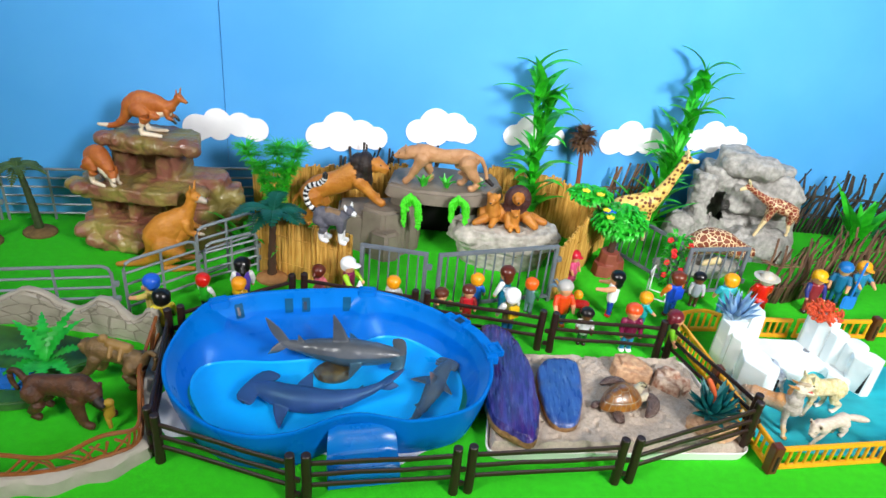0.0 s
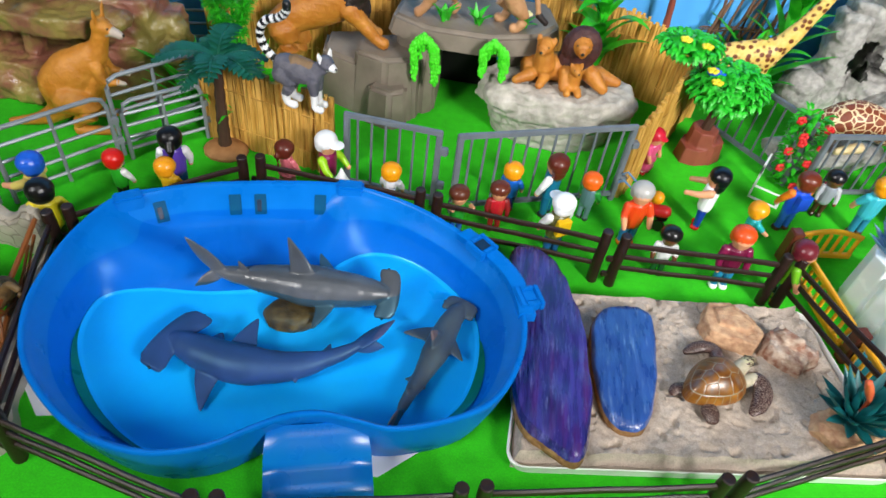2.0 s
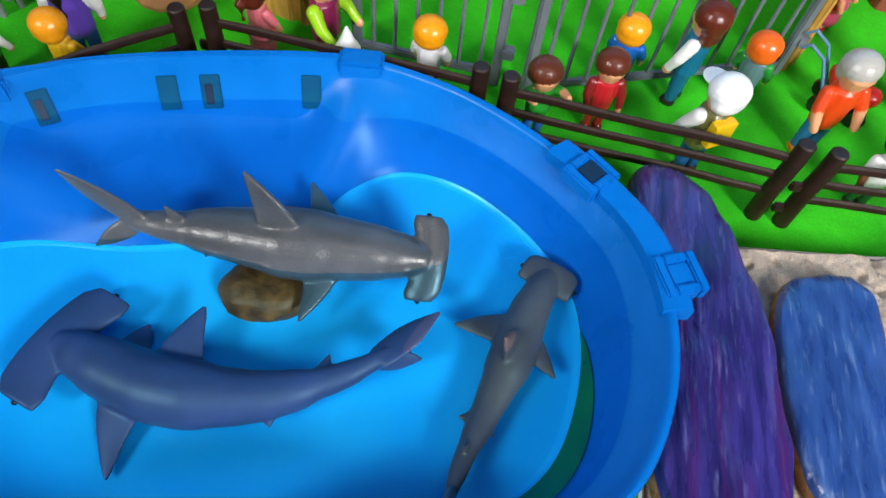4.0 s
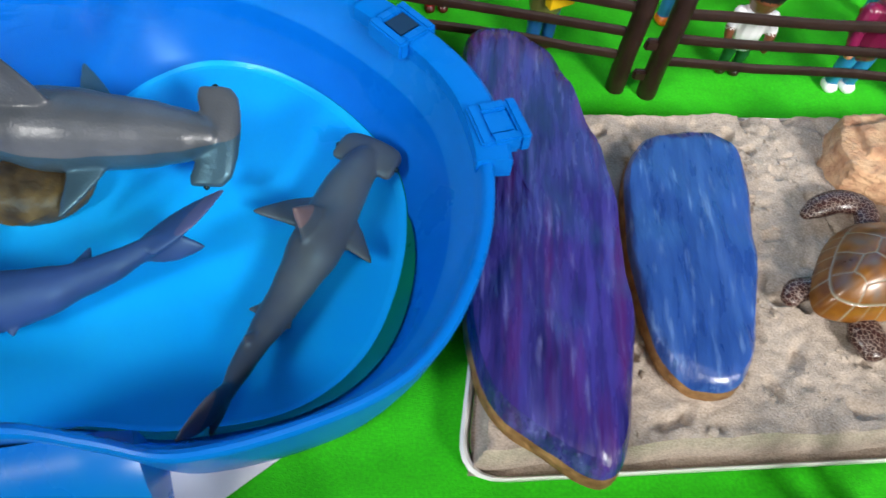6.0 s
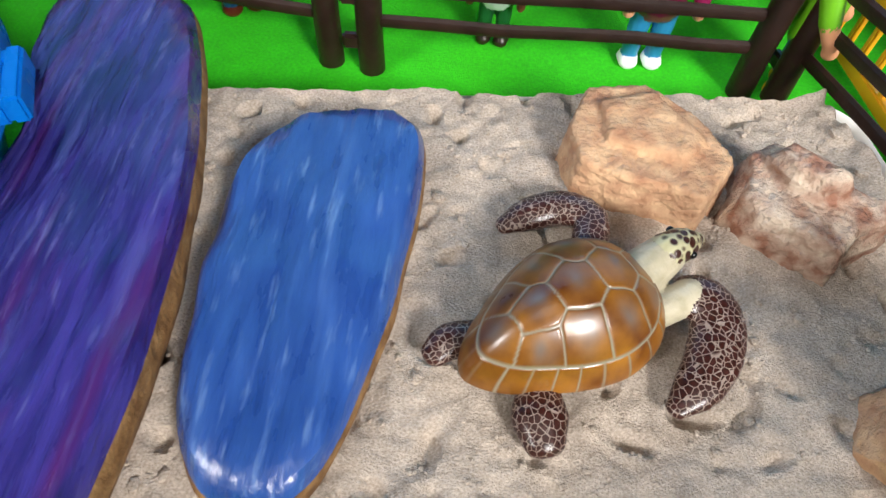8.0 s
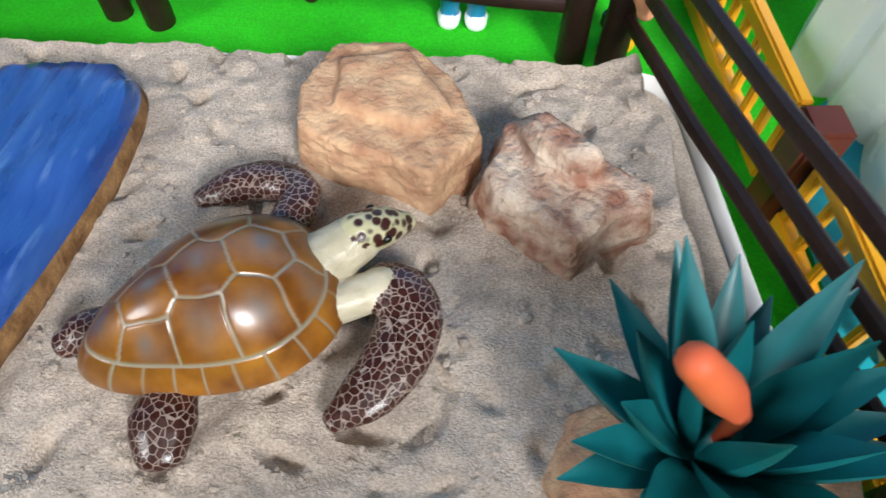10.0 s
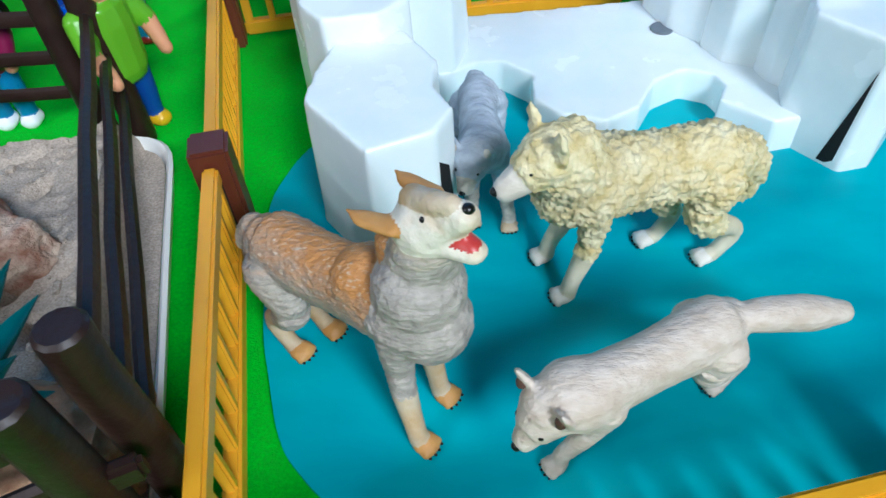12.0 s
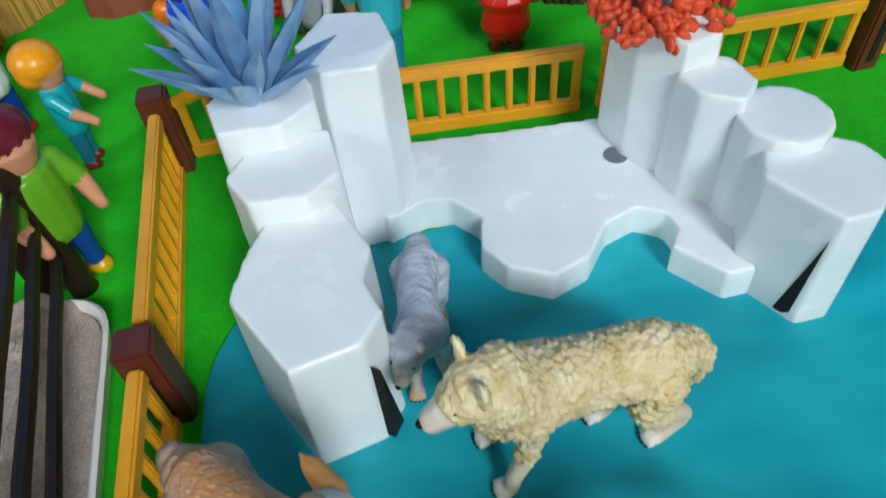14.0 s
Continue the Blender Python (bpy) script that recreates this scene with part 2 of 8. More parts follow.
def smooth_line(pts, steps=8, closed=False):
    """Points along a Catmull-Rom line through the given ones."""
    pts = [Vector(p) for p in pts]
    n = len(pts)
    out = []
    for i in range(n if closed else n - 1):
        p = [pts[(i + k) % n] if closed else pts[min(max(i + k, 0), n - 1)] for k in (-1, 0, 1, 2)]
        for s in range(steps):
            t = s / steps
            out.append(0.5 * (2 * p[1] + (p[2] - p[0]) * t + (2 * p[0] - 5 * p[1] + 4 * p[2] - p[3]) * t * t
                              + (3 * p[1] - p[0] - 3 * p[2] + p[3]) * t ** 3))
    if not closed:
        out.append(pts[-1])
    return out


def solid(bm, voxel, smooth=6, relief=None):
    """Melts the pieces of a bmesh into one skin, keeping which material lies nearest."""
    from mathutils.bvhtree import BVHTree
    bm.faces.ensure_lookup_table()
    tree = BVHTree.FromBMesh(bm)
    kinds = [f.material_index for f in bm.faces]
    me = bpy.data.meshes.new("melt")
    bm.to_mesh(me)
    bm.free()
    ob = new("melt", me)
    r = ob.modifiers.new("remesh", "REMESH")
    r.mode, r.voxel_size, r.use_smooth_shade = "VOXEL", voxel, True
    if smooth:
        s = ob.modifiers.new("smooth", "SMOOTH")
        s.iterations, s.factor = smooth, 0.5
    bpy.context.view_layer.update()
    out = bpy.data.meshes.new_from_object(ob.evaluated_get(bpy.context.evaluated_depsgraph_get()))
    bpy.data.objects.remove(ob)
    bpy.data.meshes.remove(me)
    made = bmesh.new()
    made.from_mesh(out)
    bpy.data.meshes.remove(out)
    for f in made.faces:
        near = tree.find_nearest(f.calc_center_median())
        f.material_index = kinds[near[2]] if near[2] is not None else 0
    if relief:
        made.normal_update()
        moves = [(v, v.normal * relief(v.co, v.link_faces[0].material_index)) for v in made.verts if v.link_faces]
        for v, d in moves:
            v.co += d
    return made


def turned(a, b):
    """The turn about z that lays +x along the way from a to b."""
    return math.degrees(math.atan2(b[1] - a[1], b[0] - a[0]))


# ---- the room, the green felt and the painted boards behind ----
def plane_box(name, size, centre, material, label, category):
    bm = bmesh.new()
    box(bm, size, centre)
    return tagged(part(name, bm, material), label, category, kind="structure")


plane_box("floor", (5.2, 5.2, 0.1), (0, 0, -0.055), ROOM_FLOOR, "plain wooden floor of the room", "floor")
# ceiling and walls stay out of view; their grey holds down the fill light
plane_box("ceiling", (5.2, 5.2, 0.1), (0, 0, 2.55), LOW_BOUNCE_PAINT, "unseen dark grey room ceiling, added to limit bounced light", "ceiling")
for nm, sz, ce in (("wall_north", (5.2, 0.1, 2.5), (0, 2.55, 1.245)), ("wall_south", (5.2, 0.1, 2.5), (0, -2.55, 1.245)),
                   ("wall_east", (0.1, 5.0, 2.5), (2.55, 0, 1.245)), ("wall_west", (0.1, 5.0, 2.5), (-2.55, 0, 1.245))):
    plane_box(nm, sz, ce, LOW_BOUNCE_PAINT, "unseen dark grey room wall, added to limit bounced light", "wall")

bm = bmesh.new()
bmesh.ops.create_grid(bm, x_segments=150, y_segments=120, size=0.5)
for v in bm.verts:
    v.co.x, v.co.y = v.co.x * 2.6, v.co.y * 2.2 + 0.1
    v.co.z = 0.0006 * noise.noise(v.co * 9)
tagged(part("ground", bm, FELT), "bright green felt sheet under the toy zoo", "ground", kind="structure")

WALL_TURN = 12.4            # the backdrop's turn about z
WALL = pose(0.0, 0.585, 0, 0, 0, WALL_TURN)


def on_wall(u, z, off=0.0):
    return WALL @ Vector((u, -off, z))


backdrop = thing("backdrop", "sky-blue painted boards standing behind the toy zoo", "backdrop", kind="structure")
for u0, u1 in ((-1.35, -0.388), (-0.388, 1.35)):
    bm = bmesh.new()
    box(bm, (u1 - u0 - 0.0006, 0.006, 0.75), ((u0 + u1) / 2, 0.004, 0.375), WALL, 0.0006)
    part("board", bm, BLUE_BOARD, backdrop)


def cloud(u, z, lobes, group="clouds on the backdrop"):
    """A flat card cut-out of overlapping round lobes, glued on the board."""
    n = 90
    pts = []
    cx = sum(l[0] for l in lobes) / len(lobes)
    cz = sum(l[1] for l in lobes) / len(lobes)
    for k in range(n):
        a = 2 * math.pi * k / n
        far = 0.0
        for lx, lz, r in lobes:
            ox, oz = cx - lx, cz - lz
            bq = ox * math.cos(a) + oz * math.sin(a)
            disc = bq * bq - (ox * ox + oz * oz - r * r)
            if disc > 0:
                far = max(far, -bq + math.sqrt(disc))
        pts.append((cx + far * math.cos(a), cz + far * math.sin(a)))
    bm = bmesh.new()
    lo = [bm.verts.new(on_wall(u + x, z + y, 0.0002)) for x, y in pts]
    hi = [bm.verts.new(on_wall(u + x, z + y, 0.0016)) for x, y in pts]
    bm.faces.new(lo)
    bm.faces.new(hi[::-1])
    for k in range(n):
        bm.faces.new((lo[k], hi[k], hi[(k + 1) % n], lo[(k + 1) % n]))
    bmesh.ops.recalc_face_normals(bm, faces=bm.faces)
    tagged(part("paper_cloud", bm, CLOUD, smooth=False), "white card cloud glued to the blue board", "cloud", group)


def puffy(u0, u1, z0, z1, seed):
    w, h = u1 - u0, z1 - z0
    rnd = random.Random(seed)
    lobes = [(u0 + w * 0.17, z0 + h * 0.38, w * 0.17), (u0 + w * 0.40, z0 + h * 0.60, h * 0.40), (u0 + w * 0.42, z0 + h * 0.34, h * 0.34),
             (u0 + w * 0.66, z0 + h * (0.42 + 0.1 * rnd.random()), h * 0.38), (u0 + w * 0.85, z0 + h * 0.36, w * 0.15)]
    cloud(0, 0, lobes)


for k, (u0, u1, z0, z1) in enumerate(((-0.450, -0.327, 0.125, 0.174), (-0.273, -0.148, 0.112, 0.175), (-0.120, -0.007, 0.125, 0.186),
                                      (0.037, 0.140, 0.126, 0.180), (0.202, 0.331, 0.117, 0.177), (0.357, 0.470, 0.126, 0.182))):
    puffy(u0, u1, z0, z1, k)

# ---- the brown fence round pool and sand ----
POST_H = 0.058


def brown_panel(a, b, lift=(0.0, 0.0)):
    """A fence panel from a to b; lift raises its ends where they stand in the sand tray."""
    L = math.dist(a, b)
    th = thing("brown_fence", "dark brown plastic toy fence panel with three rails", "fence", "brown fence round the pool",
               at=pose(a[0], a[1], 0, 0, 0, turned(a, b)))

    def up(x):
        return lift[0] + (lift[1] - lift[0]) * x / L
    for x in (0, L):
        bm = bmesh.new()
        lean, z = 0.0005, up(x)
        foot = min(z, 0.006)
        tube(bm, [(x, 0, foot), (x + lean, 0, z + 0.02), (x, lean, z + 0.045), (x, 0, z + POST_H - 0.0008), (x, 0, z + POST_H), (x, 0, z + POST_H - 0.0004)],
             [0.0047, 0.0046, 0.0045, 0.0044, 0.0036, 0.0026], 12, round_ends=False)
        part("post", bm, BROWN, th)
    for z, w in ((0.047, 0.0027), (0.0335, 0.0025), (0.0205, 0.0025)):
        bm = bmesh.new()
        pts = [(L * k / 6, 0.0003 * math.sin(k * 2.1 + z * 300), up(L * k / 6) + z + 0.0004 * math.sin(k * 1.7 + z * 500)) for k in range(7)]
        tube(bm, pts, w, 8, flat=0.7)
        part("rail", bm, BROWN, th)
    for x, z in ((L + 0.0055, 0.03), (L + 0.0055, 0.012)):
        bm = bmesh.new()
        box(bm, (0.009, 0.0035, 0.006), (x, 0, up(L) + z), bevel=0.001)
        part("connector", bm, BROWN, th)
    return th


LOOP = [((-0.140, -0.031), (-0.008, -0.004), (0, 0)), ((0.006, 0.0), (0.150, 0.029), (0, 0)), ((0.165, 0.033), (0.2960, 0.0905), (0, 0.0105)),
        ((0.2998, 0.1030), (0.2485, 0.2365), (0.0105, 0)), ((0.236, 0.2375), (0.103, 0.231), (0, 0)), ((0.088, 0.233), (-0.0535, 0.2455), (0, 0)),
        ((-0.0685, 0.2485), (-0.208, 0.2595), (0, 0)), ((-0.222, 0.2540), (-0.326, 0.166), (0, 0)), ((-0.337, 0.157), (-0.294, 0.006), (0, 0)),
        ((-0.284, -0.003), (-0.154, -0.033), (0, 0))]
for a, b, lift in LOOP:
    brown_panel(a, b, lift)

# ---- the pool ----
RIM = 0.052
RIM_LINE = smooth_line([(x, y, 0) for x, y in (
    (-0.311, 0.080), (-0.315, 0.118), (-0.313, 0.152), (-0.300, 0.190), (-0.262, 0.2115), (-0.213, 0.2290), (-0.160, 0.2420), (-0.128, 0.2465),
    (-0.100, 0.2430), (-0.066, 0.232), (-0.028, 0.210), (0.008, 0.178), (0.023, 0.146), (0.026, 0.112), (0.019, 0.079), (0.005, 0.056),
    (-0.019, 0.040), (-0.051, 0.028), (-0.074, 0.029), (-0.097, 0.030), (-0.118, 0.024), (-0.137, 0.012), (-0.158, -0.003), (-0.185, -0.012),
    (-0.210, -0.012), (-0.234, -0.006), (-0.259, 0.008), (-0.282, 0.027), (-0.299, 0.050))], 6, True)
FLOOR_LINE = smooth_line([(x, y, 0) for x, y in (
    (-0.290, 0.086), (-0.291, 0.122), (-0.262, 0.138), (-0.217, 0.144), (-0.170, 0.158), (-0.140, 0.172), (-0.122, 0.198), (-0.100, 0.213),
    (-0.070, 0.211), (-0.038, 0.193), (-0.012, 0.165), (-0.003, 0.136), (-0.004, 0.104), (-0.013, 0.076), (-0.034, 0.056), (-0.070, 0.046),
    (-0.104, 0.044), (-0.136, 0.030), (-0.172, 0.010), (-0.206, 0.009), (-0.240, 0.026), (-0.268, 0.052))], 8, True)
mid = Vector((-0.140, 0.108, 0))


def at_bearing(line, a):
    """How far from the middle a closed line lies at a bearing."""
    bear = sorted((math.atan2(q.y - mid.y, q.x - mid.x), (q - mid).length) for q in line)
    return float(np.interp(a, [k[0] for k in bear], [k[1] for k in bear], period=2 * math.pi))


BEARING = [math.atan2(p.y - mid.y, p.x - mid.x) for p in RIM_LINE]
FLOOR_FAR = [at_bearing(FLOOR_LINE, a) for a in BEARING]
RIM_FAR = [(p - mid).length for p in RIM_LINE]
POOL_BED = 0.009


def pool_ring(bm, share, z, inset=0.0):
    """A ring round the pool: share runs from the rim at 0 to the floor's edge at 1, inset goes further inwards; z may follow the bearing."""
    out = []
    for a, r0, r1 in zip(BEARING, RIM_FAR, FLOOR_FAR):
        part_way = share(a) if callable(share) else share
        r = (r0 - 0.0055 * (part_way > 0)) * (1 - part_way) + r1 * part_way - inset
        out.append(bm.verts.new((mid.x + math.cos(a) * r, mid.y + math.sin(a) * r, z(a) if callable(z) else z)))
    return out


def bowl(share, a=0.0):
    """The inner wall's height: it leans evenly, but at the back it drops steeply to a shelf under the water."""
    low, drop = POOL_BED + 0.002, RIM - 0.003 - POOL_BED - 0.002
    lean = low + drop * (1 - share) ** 1.25
    shelf = low + 0.010 * min(1.0, max(0.0, (1 - share) / 0.16)) + (drop - 0.010) * (1 - share) ** 9
    d = math.degrees(a)
    t = min(1.0, max(0.0, (d - 84) / 14)) * min(1.0, max(0.0, (160 - d) / 14))
    t = t * t * (3 - 2 * t)
    return lean * (1 - t) + shelf * t


def water_share(a):
    """How far from the rim the water's edge lies at a bearing."""
    steps = [k / 200 for k in range(1, 200)]
    return next(q for q in steps if bowl(q, a) < 0.0335)


def bridge(bm, rings):
    for a, b in zip(rings, rings[1:]):
        for k in range(len(a)):
            bm.faces.new((a[k], a[(k + 1) % len(a)], b[(k + 1) % len(a)], b[k]))
    bmesh.ops.recalc_face_normals(bm, faces=bm.faces)


pool = thing("toy_pool", "blue plastic toy pool holding shallow water", "pool")
bm = bmesh.new()
rings = [pool_ring(bm, 0, z, d) for z, d in ((0.001, 0.013), (0.012, 0.0095), (0.030, 0.0045), (0.044, 0.0016), (RIM - 0.002, 0.0003), (RIM, 0.0), (RIM + 0.0014, 0.0008),
                                            (RIM + 0.0018, 0.0022), (RIM + 0.0012, 0.0038), (RIM - 0.0004, 0.0048))]
rings += [pool_ring(bm, s, lambda a, q=s: bowl(q, a)) for s in (0.02, 0.06, 0.12, 0.18, 0.25, 0.32, 0.4, 0.55, 0.7, 0.82, 0.86, 0.92, 1.0)]
bridge(bm, rings)
part("basin", bm, POOL, pool)
bm = bmesh.new()
rings = [pool_ring(bm, 1.0, POOL_BED + 0.0022, 0.0004), pool_ring(bm, 1.0, POOL_BED + 0.0004, 0.002), pool_ring(bm, 1.0, POOL_BED, 0.004)]
bridge(bm, rings)
bm.faces.new(rings[-1])
for f in bm.faces:
    if f.normal.z < 0:
        f.normal_flip()
part("pool_floor", bm, POOL_FLOOR, pool, "pale blue pool floor")
THIN = mat("green_tinted_plastic", "#00684e", "#087a4c", 0.3, 60, vary=0.2)
for from_, to_, wide in ((-70, 14, 1.0), (-175, -120, 0.7)):
    bm = bmesh.new()
    chosen = sorted((k for k in range(len(BEARING)) if from_ < math.degrees(BEARING[k]) < to_), key=lambda k: BEARING[k])
    prev = None
    for n_, k in enumerate(chosen):
        w_ = 0.42 * wide * max(0.0, math.sin(math.pi * n_ / (len(chosen) - 1))) ** 0.7
        q = []
        for share in (1.0, 1.0 - w_ * 0.5, 1.0 - w_):
            r = (RIM_FAR[k] - 0.0055) * (1 - share) + FLOOR_FAR[k] * share - 0.0007
            q.append(bm.verts.new((mid.x + math.cos(BEARING[k]) * r, mid.y + math.sin(BEARING[k]) * r, bowl(share, BEARING[k]) + 0.0008)))
        if prev:
            for j in (0, 1):
                bm.faces.new((prev[j], q[j], q[j + 1], prev[j + 1]))
        prev = q
    part("thin_patch", bm, THIN, pool, "green felt showing through thin blue plastic")

# the slide at the front: two rounded falls under the saddle of the rim
slide = pose(-0.1015, 0.0320, 0, 0, 0, 15)
bm = bmesh.new()
prev = None
FALL = ((0.0000, 0.0360), (0.0015, 0.0425), (0.0060, 0.0420), (0.0110, 0.0395), (0.0155, 0.0355), (0.0185, 0.0305), (0.0200, 0.0265), (0.0212, 0.0248),
        (0.0240, 0.0238), (0.0310, 0.0228), (0.0365, 0.0212), (0.0395, 0.0178), (0.0412, 0.0100), (0.0420, 0.0008))
for j in range(9):
    across = -1 + j / 4
    half = 0.0335
    row = []
    for d, z in FALL:
        wide = half * (1 - 0.10 * max(0.0, 1 - d / 0.02))
        sag = 0.0012 * (1 - across * across) * (d < 0.02) * (-1)
        row.append(bm.verts.new(slide @ Vector((across * wide, -d, max(0.0008, z + sag - 0.0035 * (abs(across) > 0.9) * (z > 0.006))))))
    if prev:
        for a in range(len(FALL) - 1):
            bm.faces.new((prev[a], row[a], row[a + 1], prev[a + 1]))
    else:
        first_row = row
    prev = row
for row, turn in ((first_row, False), (prev, True)):
    feet = [bm.verts.new((v.co.x, v.co.y, 0.0008)) for v in row]
    for a in range(len(FALL) - 2):
        bm.faces.new((row[a], row[a + 1], feet[a + 1], feet[a]))
bmesh.ops.recalc_face_normals(bm, faces=bm.faces)
part("slide", bm, mat("thin_blue_plastic", "#0068bc", "#046eb8", 0.28, 40, vary=0.1), pool, "rounded blue plastic slide at the pool's edge")

# the flange with two square sockets at the right-hand rim
bm = bmesh.new()
flange = [k for k in range(len(BEARING)) if 8 < math.degrees(BEARING[k]) < 43]
flange.sort(key=lambda k: BEARING[k])
prev = None
for k in flange:
    d = Vector((math.cos(BEARING[k]), math.sin(BEARING[k]), 0))
    col = [bm.verts.new(mid + d * (RIM_FAR[k] + o) + Vector((0, 0, z))) for o, z in ((-0.006, RIM - 0.006), (-0.006, RIM + 0.0020), (-0.004, RIM + 0.0032), (0.005, RIM + 0.0032), (0.0065, RIM + 0.0020), (0.0065, RIM - 0.006))]
    if prev:
        for j in range(6):
            bm.faces.new((prev[j], col[j], col[(j + 1) % 6], prev[(j + 1) % 6]))
    else:
        bm.faces.new(col)
    prev = col
bm.faces.new(prev[::-1])
bmesh.ops.recalc_face_normals(bm, faces=bm.faces)
part("flange", bm, POOL, pool)
for cx, cy, rz, black in ((-0.0125, 0.1965, -42, True), (0.0260, 0.1515, -68, False)):
    o = None
    for nm, sz, ce in (("socket", (0.019, 0.0042, 0.008), (0, 0.0072, 0)), ("socket_side", (0.019, 0.0042, 0.008), (0, -0.0072, 0)),
                       ("socket_side", (0.0044, 0.0102, 0.008), (0.0073, 0, 0)), ("socket_side", (0.0044, 0.0102, 0.008), (-0.0073, 0, 0)), ("socket_bed", (0.0102, 0.0102, 0.0055), (0, 0, 0.0002))):
        bm = bmesh.new()
        box(bm, sz, ce, bevel=0.0008)
        piece = part(nm, bm, POOL, o or pool)
        if o is None:
            o = piece
            o.matrix_basis = pose(cx, cy, RIM + 0.0008, 0, 0, rz)
    # dark plate on the socket bed: the hole's shade as colour
    if black:
        bm = bmesh.new()
        box(bm, (0.0092, 0.0092, 0.0006), (0, 0, 0.0031))
        part("hole", bm, POOL_SLOT_SHADE, o)

# the high back panel with four upright slots
bm = bmesh.new()
back = smooth_line([(-0.298, 0.188, 0), (-0.262, 0.2118, 0), (-0.213, 0.2293, 0), (-0.160, 0.2423, 0), (-0.122, 0.2475, 0)], 5)
PANEL = ((0.002, 0.028), (0.0012, RIM - 0.0005), (-0.0003, RIM + 0.0016), (-0.0040, RIM + 0.0014), (-0.0055, RIM - 0.0010), (-0.0072, 0.0455), (-0.0160, 0.0300), (-0.0215, 0.0210))
prev = None
for p in back:
    d = (p - mid).normalized()
    col = [bm.verts.new(p + d * o + Vector((0, 0, z))) for o, z in PANEL]
    if prev:
        for j in range(len(PANEL) - 1):
            bm.faces.new((prev[j], col[j], col[j + 1], prev[j + 1]))
    else:
        bm.faces.new(col)
    prev = col
bm.faces.new(prev[::-1])
bmesh.ops.recalc_face_normals(bm, faces=bm.faces)
part("back_panel", bm, POOL, pool)
# slot plates in a darker blue than the panel: recess shade put into colour
SLOT_BLUE = mat("shaded_slot_plastic", "#034a76", "#03547a", 0.5, 60)
SLOT_BLUE.node_tree.nodes["Principled BSDF"].inputs["Specular IOR Level"].default_value = 0.1
for x, black in ((-0.279, True), (-0.225, False), (-0.199, True), (-0.148, False)):
    k = min(range(len(back)), key=lambda i: abs(back[i].x - x))
    p = back[k]
    d = (p - mid).normalized()
    along = (back[min(k + 1, len(back) - 1)] - back[max(k - 1, 0)]).normalized()
    inward = Vector((along.y, -along.x, 0))
    bm = bmesh.new()
    box(bm, (0.0095, 0.0012, 0.0170), bevel=0.0004)
    slot = part("slot", bm, SLOT_BLUE, pool)
    at = p - d * 0.0116 + inward * 0.0004
    slot.matrix_basis = pose(at.x, at.y, 0.0378, -29.5, 0, math.degrees(math.atan2(along.y, along.x)))
    # dark plate on the slot: the shade deep in its opening, painted
    if black:
        bm = bmesh.new()
        box(bm, (0.0035, 0.0006, 0.0100), (-0.001, -0.0008, -0.001))
        part("gap", bm, POOL_SLOT_SHADE, slot)
for p, turn in ((Vector((-0.2915, 0.1910, 0)), 34), (Vector((-0.1270, 0.2445, 0)), 5)):
    bm = bmesh.new()
    box(bm, (0.022, 0.0125, 0.014), bevel=0.0016)
    part("shoulder", bm, POOL, pool).matrix_basis = pose(p.x, p.y, RIM - 0.0040, 0, 0, turn)

bm = bmesh.new()
prism(bm, [(-0.326, 0.062), (-0.290, 0.026), (-0.270, 0.030), (-0.060, 0.022), (-0.034, 0.046), (-0.040, 0.150), (-0.300, 0.150)], 0.0007, 0.0012)
tagged(part("paper_sheet", bm, PAPER, smooth=False), "white paper sheet lying under the blue pool", "paper")

water_mat = bpy.data.materials.new("clear_water")
water_mat.use_nodes = True
nt = water_mat.node_tree
nt.nodes.clear()
o_, mx, tr, gl, fr = (nt.nodes.new(k) for k in ("ShaderNodeOutputMaterial", "ShaderNodeMixShader", "ShaderNodeBsdfTransparent",
                                                "ShaderNodeBsdfGlossy", "ShaderNodeFresnel"))
tr.inputs[0].default_value = (0.46, 0.84, 1.0, 1)
gl.inputs["Roughness"].default_value = 0.02
fr.inputs[0].default_value = 1.16
nz, bp = nt.nodes.new("ShaderNodeTexNoise"), nt.nodes.new("ShaderNodeBump")
nz.inputs["Scale"].default_value, bp.inputs["Distance"].default_value, bp.inputs["Strength"].default_value = 40, 0.0008, 0.4
nt.links.new(nz.outputs[0], bp.inputs["Height"])
nt.links.new(bp.outputs[0], gl.inputs["Normal"])
for a, b in ((fr.outputs[0], mx.inputs[0]), (tr.outputs[0], mx.inputs[1]), (gl.outputs[0], mx.inputs[2]), (mx.outputs[0], o_.inputs[0])):
    nt.links.new(a, b)
bm = bmesh.new()
bm.faces.new(pool_ring(bm, water_share, 0.034))
w = tagged(part("water", bm, water_mat), "shallow clear water in the blue pool", "water", kind="structure")
w.visible_shadow = False

# ---- the sand tray ----
TRAY_PTS = [(0.021, 0.038), (0.301, 0.076), (0.2665, 0.2240), (0.030, 0.1965)]
SAND_PTS = [(0.026, 0.043), (0.286, 0.079), (0.2560, 0.2205), (0.036, 0.1955)]


def rounded(pts, r, n=6):
    out = []
    k = len(pts)
    for i in range(k):
        p, a, b = (Vector(pts[j % k]) for j in (i, i - 1, i + 1))
        u, v = (a - p).normalized() * r, (b - p).normalized() * r
        for s in range(n + 1):
            t = s / n
            out.append((1 - t) ** 2 * (p + u) + 2 * t * (1 - t) * p + t * t * (p + v))
    return out


